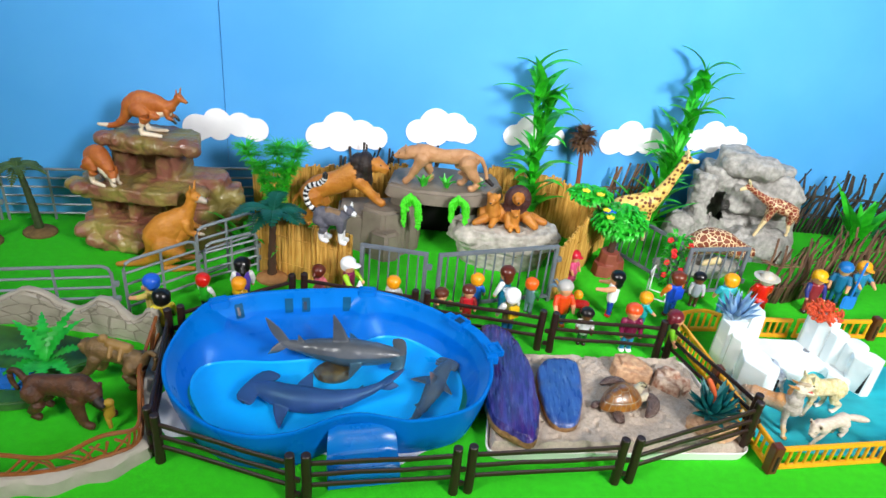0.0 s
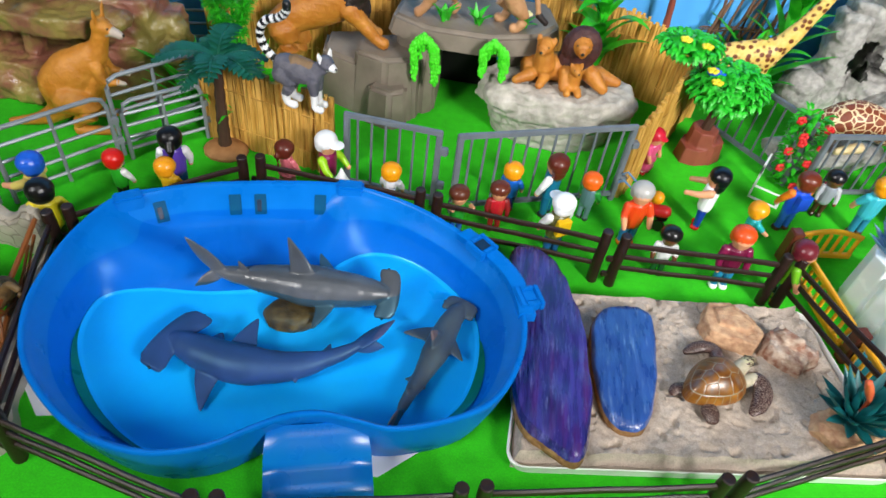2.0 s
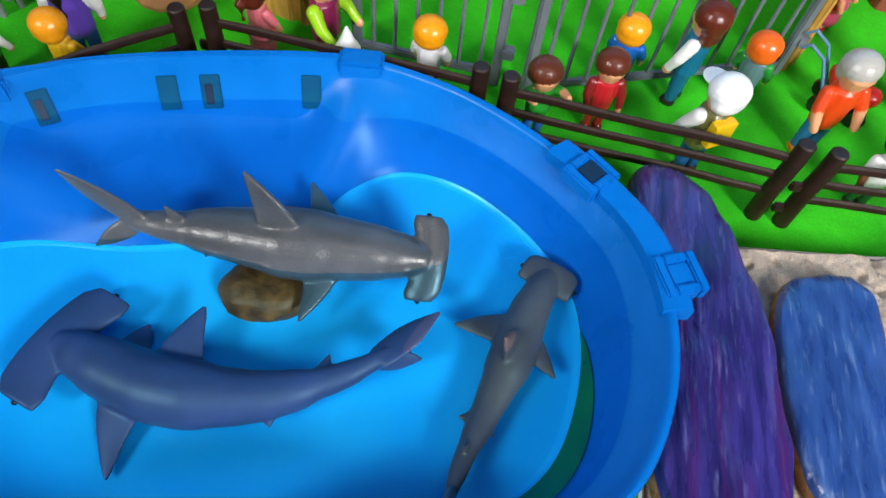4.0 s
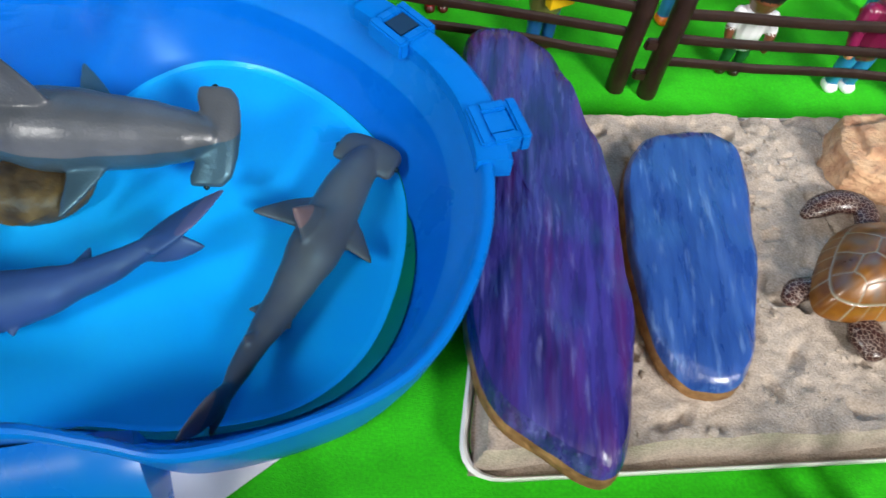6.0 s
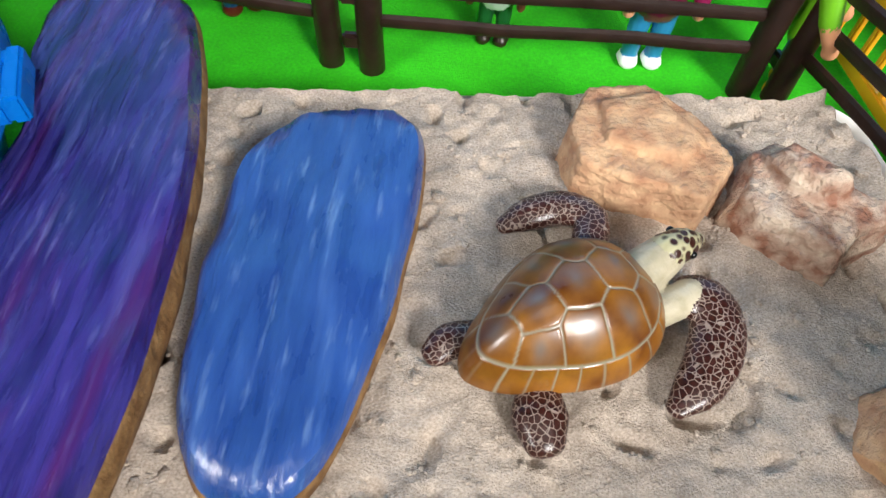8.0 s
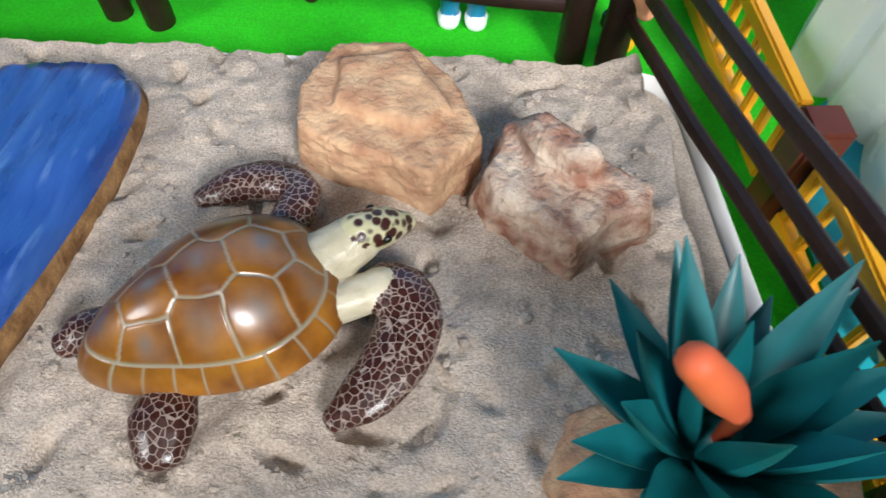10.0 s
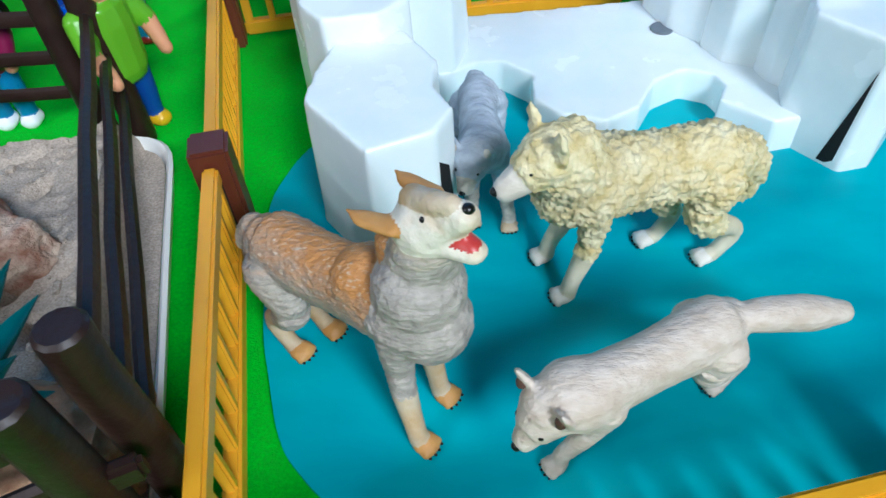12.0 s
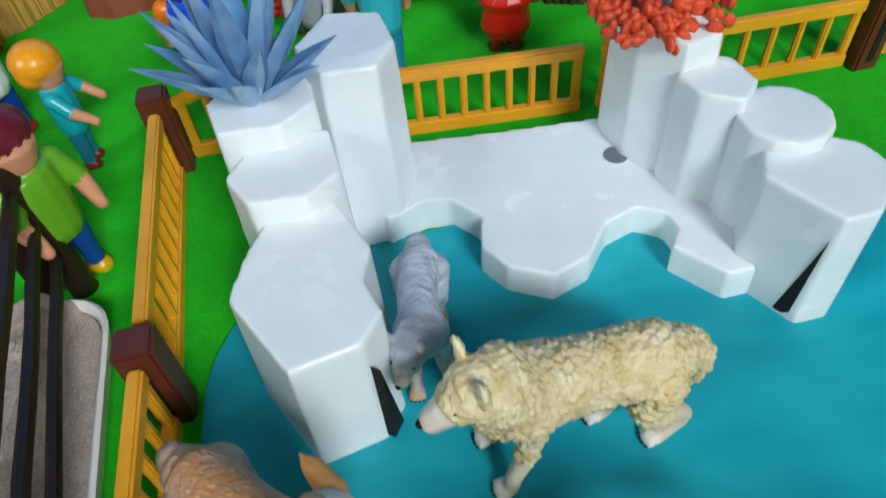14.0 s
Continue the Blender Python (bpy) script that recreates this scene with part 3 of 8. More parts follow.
tray_line = rounded(TRAY_PTS, 0.016)
tc_ = Vector((0.158, 0.134))
tray = thing("sand_tray", "shallow white plastic tray filled with sand", "tray")
bm = bmesh.new()
rr = []
for s, z in ((0.975, 0.001), (0.995, 0.009), (1.0, 0.0115), (0.992, 0.0125), (0.984, 0.0115), (0.972, 0.003)):
    rr.append([bm.verts.new((tc_.x + (p.x - tc_.x) * s, tc_.y + (p.y - tc_.y) * s, z)) for p in tray_line])
for a, b in zip(rr, rr[1:]):
    for k in range(len(a)):
        bm.faces.new((a[k], a[(k + 1) % len(a)], b[(k + 1) % len(a)], b[k]))
bmesh.ops.recalc_face_normals(bm, faces=bm.faces)
part("rim", bm, TRAY, tray)
bm = bmesh.new()
bm.faces.new([bm.verts.new((tc_.x + (p.x - tc_.x) * 0.974, tc_.y + (p.y - tc_.y) * 0.974, 0.0085)) for p in tray_line])
part("bottom", bm, SAND, tray, "thin flat layer of sand at the tray's edge")


def sand_height(x, y, e):
    """Sand surface: e is 0 at the tray's edge and 1 well inside."""
    p = Vector((x, y, 0))
    h = 0.019 + 0.0016 * noise.noise(p * 20) + 0.0012 * noise.noise(p * 75 + Vector((3, 1, 0))) + 0.0009 * noise.noise(p * 230) + 0.0005 * noise.noise(p * 520)
    h += -0.0034 * max(0.0, noise.noise(p * 120 + Vector((9, 4, 2))) - 0.25) * 3
    lip = 0.005 * max(0.0, 1 - abs(x - (0.251 + (0.2205 - y) * 0.2)) / 0.010) * min(1.0, max(0.0, (y - 0.10) / 0.05))
    return 0.004 + (h + lip - 0.004) * min(1.0, e) ** 0.5


bm = bmesh.new()
NU, NV = 230, 150
A_, B_, C_, D_ = (Vector(p) for p in SAND_PTS)
grid = []
for j in range(NV + 1):
    row = []
    v_ = j / NV
    for i in range(NU + 1):
        u_ = i / NU
        p = (A_ * (1 - u_) + B_ * u_) * (1 - v_) + (D_ * (1 - u_) + C_ * u_) * v_
        wob = 0.0022 * noise.noise(Vector((p.x * 45, p.y * 45, 5)))
        e = min(u_ * 0.28, (1 - u_) * 0.28 * 0.8, v_ * 0.17, (1 - v_) * 0.17) / 0.0045
        row.append(bm.verts.new((p.x + wob, p.y + wob, sand_height(p.x, p.y, e))))
    grid.append(row)
for j in range(NV):
    for i in range(NU):
        bm.faces.new((grid[j][i], grid[j][i + 1], grid[j + 1][i + 1], grid[j + 1][i]))
crumb = bmesh.new()
bmesh.ops.create_icosphere(crumb, subdivisions=1, radius=1.0)
crumb_points = [v.co.copy() for v in crumb.verts]
crumb_faces = [[v.index for v in f.verts] for f in crumb.faces]
crumb.free()
rnd = random.Random(77)
for k in range(1500):
    u_, v_ = rnd.uniform(0.03, 0.97), rnd.uniform(0.03, 0.97)
    i, j = int(u_ * NU), int(v_ * NV)
    c = grid[j][i].co
    if noise.noise(c * 30) < -0.15 and rnd.random() < 0.7:
        continue
    r = rnd.uniform(0.0004, 0.0008) * (1.0 + (rnd.random() < 0.08) * 1.2)
    m = Matrix.Translation(c + Vector((0, 0, r * 0.2))) @ Matrix.Rotation(rnd.uniform(0, 6), 4, "Z") @ Matrix.Diagonal((r * rnd.uniform(0.8, 1.6), r, r * 0.8, 1))
    made = [bm.verts.new(m @ q) for q in crumb_points]
    for f in crumb_faces:
        bm.faces.new([made[q] for q in f])
tagged(part("sand", bm, SAND), "pale brown damp sand with crumbs and dents", "sand", kind="stuff")


def stone(name, label, centre, size, rz, material, seed, rough=0.16, cuts=9, lump=2.2, sub=5, tilt=(0, 0), flat_top=0.0, group=""):
    """A stone: a ball cut by planes and worn by noise, resting on its base."""
    rnd = random.Random(seed)
    bm = bmesh.new()
    bmesh.ops.create_icosphere(bm, subdivisions=sub, radius=1.0)
    planes = []
    for _ in range(cuts):
        nrm = Vector((rnd.gauss(0, 1), rnd.gauss(0, 1), rnd.gauss(0, 0.7))).normalized()
        planes.append((nrm, rnd.uniform(0.62, 0.88)))
    if flat_top:
        planes.append((Vector((0.03, 0.02, 1)).normalized(), flat_top))
    off = Vector((seed * 3.1, seed * 1.7, seed))
    for v in bm.verts:
        p = v.co.copy()
        for nrm, d in planes:
            over = p.dot(nrm) - d
            if over > 0:
                p -= nrm * over * 0.92
        p += v.co * (rough * noise.noise(p * lump + off) + rough * 0.4 * noise.noise(p * lump * 3.3 + off) + rough * 0.16 * noise.noise(p * lump * 9 + off))
        v.co = Vector((p.x * size[0], p.y * size[1], p.z * size[2]))
    ob = part(name, bm, material)
    ob.matrix_basis = pose(*centre, tilt[0], tilt[1], rz)
    return tagged(ob, label, "stone", group)


def slab_stone(name, label, outline, z0, z1, material, seed, edge=0.006):
    """A flat stone: an outline swept up with rounded shoulders, worn by noise; its underside stays bare."""
    line = smooth_line([(x, y, 0) for x, y in outline], 8, True)
    c = sum(line, Vector()) / len(line)
    bm = bmesh.new()
    prof = [(0.80, z0, 1), (0.95, z0 + (z1 - z0) * 0.2, 1), (1.0, z0 + (z1 - z0) * 0.45, 1), (0.985, z0 + (z1 - z0) * 0.72, 0), (0.93, z1 - 0.001, 0)]
    prof += [(s, z1 + 0.0015 * (1 - s), 0) for s in (0.85, 0.75, 0.62, 0.5, 0.38, 0.26, 0.13)]
    rings = []
    for s, z, _ in prof:
        row = []
        for p in line:
            q = c + (p - c) * s
            d = noise.noise(Vector((q.x * 60, q.y * 60, z * 60 + seed)))
            e = noise.noise(Vector((q.x * 180, q.y * 45, z * 180 + seed)))
            row.append(bm.verts.new((q.x + (p - c).normalized().x * d * 0.0016, q.y + (p - c).normalized().y * d * 0.0016, z + 0.0018 * d + 0.0015 * e)))
        rings.append(row)
    for k, (a, b) in enumerate(zip(rings, rings[1:])):
        for i in range(len(a)):
            f = bm.faces.new((a[i], a[(i + 1) % len(a)], b[(i + 1) % len(a)], b[i]))
            f.material_index = prof[k][2]
    f = bm.faces.new(rings[-1])
    bm.faces.new(rings[0]).material_index = 1
    bmesh.ops.recalc_face_normals(bm, faces=bm.faces)
    ob = part(name, bm, [material, BARE_STONE])
    return tagged(ob, label, "stone")


slab_stone("painted_stone", "long flat stone painted glossy purple with violet streaks",
           [(0.014, 0.222), (0.034, 0.228), (0.052, 0.212), (0.066, 0.172), (0.074, 0.130), (0.076, 0.090), (0.073, 0.052), (0.064, 0.036),
            (0.046, 0.044), (0.028, 0.058), (0.020, 0.085), (0.020, 0.120), (0.024, 0.160), (0.014, 0.190)], 0.016, 0.038, PURPLE, 3)
slab_stone("painted_stone", "flat oblong stone painted glossy blue",
           [(0.090, 0.179), (0.108, 0.184), (0.125, 0.180), (0.129, 0.162), (0.127, 0.127), (0.120, 0.091), (0.112, 0.073), (0.096, 0.070),
            (0.086, 0.081), (0.080, 0.105), (0.078, 0.137), (0.081, 0.163)], 0.014, 0.030, BLUE_STONE, 8)
stone("brown_stone", "flat brown stone lying in the sand under the agave", (0.266, 0.102, 0.020), (0.033, 0.025, 0.018), 30, SANDSTONE, 23, 0.12, 8, 2.0, 5, (0, 0), 0.6)
stone("pool_stone", "round brown pebble lying on the pool floor", (-0.146, 0.134, 0.014), (0.022, 0.017, 0.009), 12, mat("brown_pebble", "#4a2a12", "#86562a", 0.5, 120, 0.0008, 300, vary=0.25), 31, 0.08, 5, 1.6, 4)

# ---- the polar enclosure ----
TEAL = [(0.305, 0.160), (0.310, 0.136), (0.320, 0.111), (0.345, 0.098), (0.420, 0.100), (0.520, 0.118), (0.585, 0.160), (0.590, 0.230), (0.540, 0.270), (0.430, 0.262),
        (0.330, 0.240), (0.302, 0.206)]
bm = bmesh.new()
prism(bm, [(p.x, p.y) for p in smooth_line([(x, y, 0) for x, y in TEAL], 10, True)], 0.0008, 0.002)
tagged(part("water_paper", bm, TEAL_PAPER), "teal painted card standing for icy water on the felt", "card")

ice = thing("ice_floe", "white shiny plastic ice floe with stepped pillars", "ice")


def ice_block(outline, z0, z1, name="pillar", taper=0.9, bevel=0.0030):
    bm = bmesh.new()
    prism(bm, outline, z0 - 0.006, z1, taper)
    bm = solid(bm, 0.0010, 6 if bevel > 0.002 else 3)
    return part(name, bm, ICE, ice, sharp=False)


ice_block([(0.342, 0.272), (0.344, 0.257), (0.355, 0.246), (0.367, 0.254), (0.376, 0.254), (0.386, 0.245), (0.385, 0.231), (0.393, 0.222), (0.407, 0.217), (0.419, 0.224), (0.427, 0.238),
           (0.438, 0.244), (0.447, 0.240), (0.449, 0.234), (0.445, 0.226), (0.459, 0.213), (0.474, 0.216), (0.480, 0.240), (0.464, 0.282), (0.434, 0.293), (0.395, 0.289), (0.352, 0.286)], 0.002, 0.014, "slab", 0.99, 0.0016)
# near pillars, rising step by step
ice_block([(0.3187, 0.1900), (0.3379, 0.1660), (0.3555, 0.1730), (0.3603, 0.1830), (0.3547, 0.1940), (0.3563, 0.2060), (0.3459, 0.2240), (0.3267, 0.2240), (0.3211, 0.2060)], 0.002, 0.046, taper=0.94)
ice_block([(0.3140, 0.2260), (0.3231, 0.2140), (0.3399, 0.2160), (0.3490, 0.2260), (0.3437, 0.2460), (0.3231, 0.2500)], 0.002, 0.054, taper=0.93)
ice_block([(0.3064, 0.2500), (0.3128, 0.2340), (0.3320, 0.2360), (0.3416, 0.2480), (0.3368, 0.2680), (0.3160, 0.2720)], 0.002, 0.062, taper=0.92)
ice_block([(0.331, 0.264), (0.342, 0.246), (0.360, 0.248), (0.366, 0.264), (0.360, 0.284), (0.340, 0.286)], 0.002, 0.070, taper=0.86)
# far pillars
ice_block([(0.462, 0.221), (0.477, 0.202), (0.487, 0.204), (0.500, 0.219), (0.494, 0.233), (0.478, 0.240), (0.466, 0.235)], 0.002, 0.046, taper=0.97)
ice_block([(0.461 + 0.0135 + 0.0145 * math.cos(k * 0.524), 0.242 + 0.0150 * math.sin(k * 0.524)) for k in range(12)], 0.002, 0.0505, taper=0.95)
ice_block([(0.446, 0.258), (0.451, 0.247), (0.463, 0.242), (0.470, 0.252), (0.466, 0.266), (0.452, 0.270)], 0.002, 0.055, taper=0.94)
ice_block([(0.432, 0.288), (0.437, 0.270), (0.449, 0.257), (0.462, 0.263), (0.464, 0.283), (0.452, 0.300), (0.436, 0.300)], 0.002, 0.064, taper=0.92)
# black wedges at the pillar joints: the shade there built as a solid
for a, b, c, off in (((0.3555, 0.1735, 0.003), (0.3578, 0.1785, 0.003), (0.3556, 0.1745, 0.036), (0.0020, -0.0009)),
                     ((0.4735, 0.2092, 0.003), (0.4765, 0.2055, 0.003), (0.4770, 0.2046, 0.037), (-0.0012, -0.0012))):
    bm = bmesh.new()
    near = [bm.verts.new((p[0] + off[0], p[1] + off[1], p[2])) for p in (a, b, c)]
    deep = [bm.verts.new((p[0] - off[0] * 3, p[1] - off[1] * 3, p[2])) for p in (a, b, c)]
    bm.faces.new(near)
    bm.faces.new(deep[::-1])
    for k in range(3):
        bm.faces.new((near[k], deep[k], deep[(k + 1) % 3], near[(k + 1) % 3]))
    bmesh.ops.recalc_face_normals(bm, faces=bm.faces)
    part("gap", bm, DARK, ice, "solid black wedge painted for the shade between pillars", smooth=False)
# flat grey disc on the white slab: the round hole's shade as colour
bm = bmesh.new()
bmesh.ops.create_cone(bm, cap_ends=True, segments=16, radius1=0.0042, radius2=0.0042, depth=0.001, matrix=Matrix.Translation((0.436, 0.270, 0.0142)))
part("hole", bm, GREY_PLASTIC, ice, "grey disc painted for the shaded round hole in the slab")

# ---- the yellow fence ----
YH = 0.033


def yellow_panel(a, b, n=9, arch=False):
    L = math.dist(a, b)
    th = thing("yellow_fence", "yellow plastic toy fence panel with upright bars", "fence", "yellow fence", at=pose(a[0], a[1], 0, 0, 0, turned(a, b)))
    for z, h in ((0.005, 0.006), (YH - 0.0035, 0.0055)):
        bm = bmesh.new()
        if arch and z > 0.01:
            tube(bm, [(L * k / 12, 0, z - 0.002 + 0.007 * math.sin(math.pi * k / 12)) for k in range(13)], 0.0028, 8, flat=0.8, round_ends=False)
        else:
            box(bm, (L, 0.0042, h), (L / 2, 0, z), bevel=0.0008)
        part("rail", bm, YELLOW, th)
    for k in range(n + 1):
        x = 0.0022 + (L - 0.0044) * k / n
        bm = bmesh.new()
        box(bm, (0.0034 if k in (0, n) else 0.0026, 0.0030, YH - 0.010), (x, 0, 0.0075 + (YH - 0.010) / 2), bevel=0.0006)
        part("bar", bm, YELLOW, th)
    return th


def yellow_post(x, y, rz=12, w=0.0108):
    bm = bmesh.new()
    box(bm, (w, w, 0.0360), (0, 0, 0.0180), bevel=0.0010)
    th = thing("fence_post", "square red-brown plastic fence post", "post", "yellow fence posts", at=pose(x, y, 0, 0, 0, rz))
    part("block", bm, POST_BROWN, th)
    # black strip on the post's face: the shade of its groove painted on
    bm = bmesh.new()
    box(bm, (0.0025, 0.0006, 0.020), (0, -w / 2 - 0.0002, 0.015))
    part("groove", bm, DARK, th)


YP = [(0.316, 0.066), (0.2930, 0.187), (0.269, 0.298), (0.454, 0.096), (0.553, 0.334), (0.600, 0.125), (0.700, 0.365)]
for p in YP:
    yellow_post(*p)
yellow_panel((0.3145, 0.074), (0.294, 0.181), 11)
yellow_panel((0.291, 0.196), (0.271, 0.290), 10)
yellow_panel((0.322, 0.068), (0.444, 0.094), 12)
yellow_panel((0.460, 0.098), (0.592, 0.123), 12)
yellow_panel((0.274, 0.302), (0.335, 0.312), 6, True)
yellow_panel((0.346, 0.3045), (0.431, 0.3140), 9)
yellow_panel((0.438, 0.3150), (0.545, 0.332), 9)
yellow_panel((0.561, 0.338), (0.692, 0.363), 11, True)

# ---- fences, rocks and plants of the enclosures behind ----
def straw_panel(a, b, h0, h1, seed):
    """A screen of upright straws bound side by side; its height runs from h0 to h1."""
    rnd = random.Random(seed)
    L = math.dist(a, b)
    n = int(L / 0.0023)
    th = thing("straw_screen", "golden straw screen with a ragged cut top", "screen", "straw screens", at=pose(a[0], a[1], 0, 0, 0, turned(a, b)))
    bm = bmesh.new()
    for k in range(n + 1):
        x = L * k / n
        h = h0 + (h1 - h0) * k / n + rnd.uniform(-0.004, 0.003)
        r = rnd.uniform(0.0021, 0.0031)
        y = rnd.uniform(-0.0018, 0.0018)
        tube(bm, [(x, y, 0), (x + rnd.uniform(-0.0008, 0.0008), y, h * 0.5), (x + rnd.uniform(-0.0012, 0.0012), y + rnd.uniform(-0.001, 0.001), h)],
             [r, r * 0.95, r * 0.8], 6, round_ends=False)
    o = part("straw", bm, STRAW, th)
    tagged(o, kind="stuff")
    for z in (0.25, 0.72):
        bm = bmesh.new()
        tube(bm, [(L * k / 8, -0.0032, h0 + (h1 - h0) * k / 8 * z - h0 * (1 - z)) for k in range(9)], 0.0006, 6)
        part("binding", bm, STRAW, th)
    return th


straw_panel((-0.292, 0.350), (-0.160, 0.318), 0.088, 0.084, 1)
straw_panel((-0.272, 0.492), (-0.110, 0.535), 0.098, 0.102, 2)
straw_panel((0.020, 0.560), (0.120, 0.560), 0.104, 0.098, 3)
straw_panel((0.120, 0.560), (0.212, 0.520), 0.098, 0.080, 4)
straw_panel((0.118, 0.352), (0.205, 0.520), 0.082, 0.088, 5)
straw_panel((-0.330, 0.470), (-0.272, 0.490), 0.090, 0.096, 6)


def twig_fence(line, h, material, seed, step, label, wires=(0.3, 0.62), lean=0.0, grow=0.0, layers=1):
    """A fence of rough sticks on two wires, each stick an object of its own."""
    rnd = random.Random(seed)
    pts = smooth_line([(x, y, 0) for x, y in line], 12)
    th = thing("twig_fence", label, "fence", "twig fences")
    shapes = []
    for k in range(7):
        bm = bmesh.new()
        q = [(rnd.uniform(-0.0022, 0.0022) * j, rnd.uniform(-0.001, 0.001) * j, h * j / 4) for j in range(5)]
        tube(bm, q, [rnd.uniform(0.0022, 0.0034) * (1 - 0.09 * j) for j in range(5)], 6, round_ends=False)
        me = bpy.data.meshes.new("twig")
        bm.to_mesh(me)
        bm.free()
        me.materials.append(material)
        me.polygons.foreach_set("use_smooth", [True] * len(me.polygons))
        shapes.append(me)
    for turn, deep in ((1, 0.0), (-0.6, 0.005))[:layers]:
        far, last = 0.0, pts[0]
        for i, p in enumerate(pts[1:]):
            far += (p - last).length
            last = p
            if far >= step:
                far = rnd.uniform(-0.3, 0.3) * step
                tall = (1 + grow * i / len(pts)) * rnd.uniform(0.80, 1.10)
                m = pose(p.x, p.y + deep, 0, rnd.uniform(-3, 3), lean * turn + rnd.uniform(-6, 6), rnd.uniform(0, 40)) @ Matrix.Diagonal((1, 1, tall, 1))
                same_part("twig", rnd.choice(shapes), th, m)
    for z in wires:
        for d in (-0.003, 0.003):
            bm = bmesh.new()
            tube(bm, [(p.x, p.y + d, h * z + 0.0015 * math.sin(i * 1.3)) for i, p in enumerate(pts[::2])], 0.0011, 5)
            part("binding", bm, material, th)
    return th


twig_fence([(0.415, 0.412), (0.455, 0.405), (0.520, 0.440), (0.590, 0.475), (0.680, 0.505), (0.800, 0.535)], 0.100, TWIG, 4, 0.0036, "woven fence of rough brown twigs with thin branches", wires=(0.28, 0.62), lean=7, grow=0.12)
twig_fence([(0.215, 0.612), (0.260, 0.625), (0.330, 0.640)], 0.105, TWIG, 6, 0.0062, "fence of rough red-brown twigs before the blue board", lean=5)
twig_fence([(0.530, 0.655), (0.600, 0.660), (0.700, 0.665), (0.800, 0.670)], 0.112, DARK_TWIG, 9, 0.0056, "open fence of thin dark twigs before the blue board", lean=13)
twig_fence([(-0.225, 0.530), (-0.120, 0.545), (-0.060, 0.552)], 0.124, DARK_TWIG, 11, 0.0066, "fence of dark sticks behind the cave rock", lean=0)


def bar_gate(a, b, h, n, material=None, z0=0.006):
    """A grey zoo gate: a flat frame with upright bars and a hinge block."""
    L = math.dist(a, b)
    material = material or GREY_PLASTIC
    th = thing("bar_gate", "grey plastic zoo gate with upright bars", "gate", "grey gates", at=pose(a[0], a[1], 0, 0, 0, turned(a, b)))
    for nm, sz, ce in (("top_rail", (L, 0.004, 0.0055), (L / 2, 0, h - 0.003)), ("bottom_rail", (L, 0.004, 0.005), (L / 2, 0, z0 + 0.0025)),
                       ("side_post", (0.0055, 0.005, h - 0.004), (0.0028, 0, (h - 0.004) / 2)), ("side_post", (0.0055, 0.005, h - 0.004), (L - 0.0028, 0, (h - 0.004) / 2))):
        bm = bmesh.new()
        box(bm, sz, ce, bevel=0.0008)
        part(nm, bm, material, th)
    for k in range(1, n):
        bm = bmesh.new()
        tube(bm, [(L * k / n, 0, z0 + 0.004), (L * k / n, 0, h - 0.005)], 0.0012, 6, round_ends=False)
        part("bar", bm, material, th)
    for z in (0.3, 0.75):
        bm = bmesh.new()
        box(bm, (0.008, 0.007, 0.007), (L + 0.002, 0, h * z), bevel=0.001)
        part("hinge", bm, material, th)


bar_gate((-0.146, 0.304), (-0.058, 0.297), 0.0845, 7)
bar_gate((-0.045, 0.290), (0.113, 0.347), 0.0890, 13)
bar_gate((0.303, 0.395), (0.396, 0.417), 0.080, 8)
bar_gate((0.228, 0.500), (0.298, 0.412), 0.080, 9)


def pipe_panel(a, b, h, rails, low=0.012):
    """A round-cornered pipe fence panel with level rails."""
    L = math.dist(a, b)
    th = thing("pipe_fence", "silver-grey plastic pipe fence panel with level rails", "fence", "pipe fences", at=pose(a[0], a[1], 0, 0, 0, turned(a, b)))
    bm = bmesh.new()
    c = 0.010
    tube(bm, [(0, 0, 0), (0, 0, h - c), (c * 0.3, 0, h - c * 0.3), (c, 0, h), (L - c, 0, h), (L - c * 0.3, 0, h - c * 0.3), (L, 0, h - c), (L, 0, 0)], 0.0021, 8, round_ends=False)
    part("pipe_frame", bm, SILVER, th)
    for k in range(rails):
        z = low + (h - low) * k / rails
        bm = bmesh.new()
        tube(bm, [(0, 0, z), (L, 0, z)], 0.0016, 6, round_ends=False)
        part("rail", bm, SILVER, th)
    bm = bmesh.new()
    tube(bm, [(L * 0.5, 0, 0.002), (L * 0.5, 0, h)], 0.0018, 6, round_ends=False)
    part("stay", bm, SILVER, th)
    for z in (h * 0.35, h * 0.65):
        bm = bmesh.new()
        box(bm, (0.008, 0.006, 0.007), (L + 0.003, 0, z), bevel=0.001)
        part("clip", bm, SILVER, th)


pipe_panel((-0.660, 0.165), (-0.550, 0.180), 0.070, 4)
pipe_panel((-0.545, 0.180), (-0.425, 0.212), 0.070, 4)
pipe_panel((-0.412, 0.216), (-0.352, 0.286), 0.074, 4)
pipe_panel((-0.356, 0.300), (-0.300, 0.362), 0.082, 4)
pipe_panel((-0.346, 0.296), (-0.292, 0.345), 0.062, 4)
pipe_panel((-0.820, 0.388), (-0.690, 0.412), 0.082, 5)
pipe_panel((-0.680, 0.414), (-0.555, 0.440), 0.082, 5)
pipe_panel((-0.430, 0.468), (-0.325, 0.492), 0.088, 5)


def rough_skin(amount, scale, seed):
    off = Vector((seed, seed * 2.3, seed * 0.7))

    def skin(p, mi=0):
        return amount * (noise.noise(p * scale + off) + 0.5 * noise.noise(p * scale * 2.7 + off) + 0.25 * noise.noise(p * scale * 7 + off))
    return skin


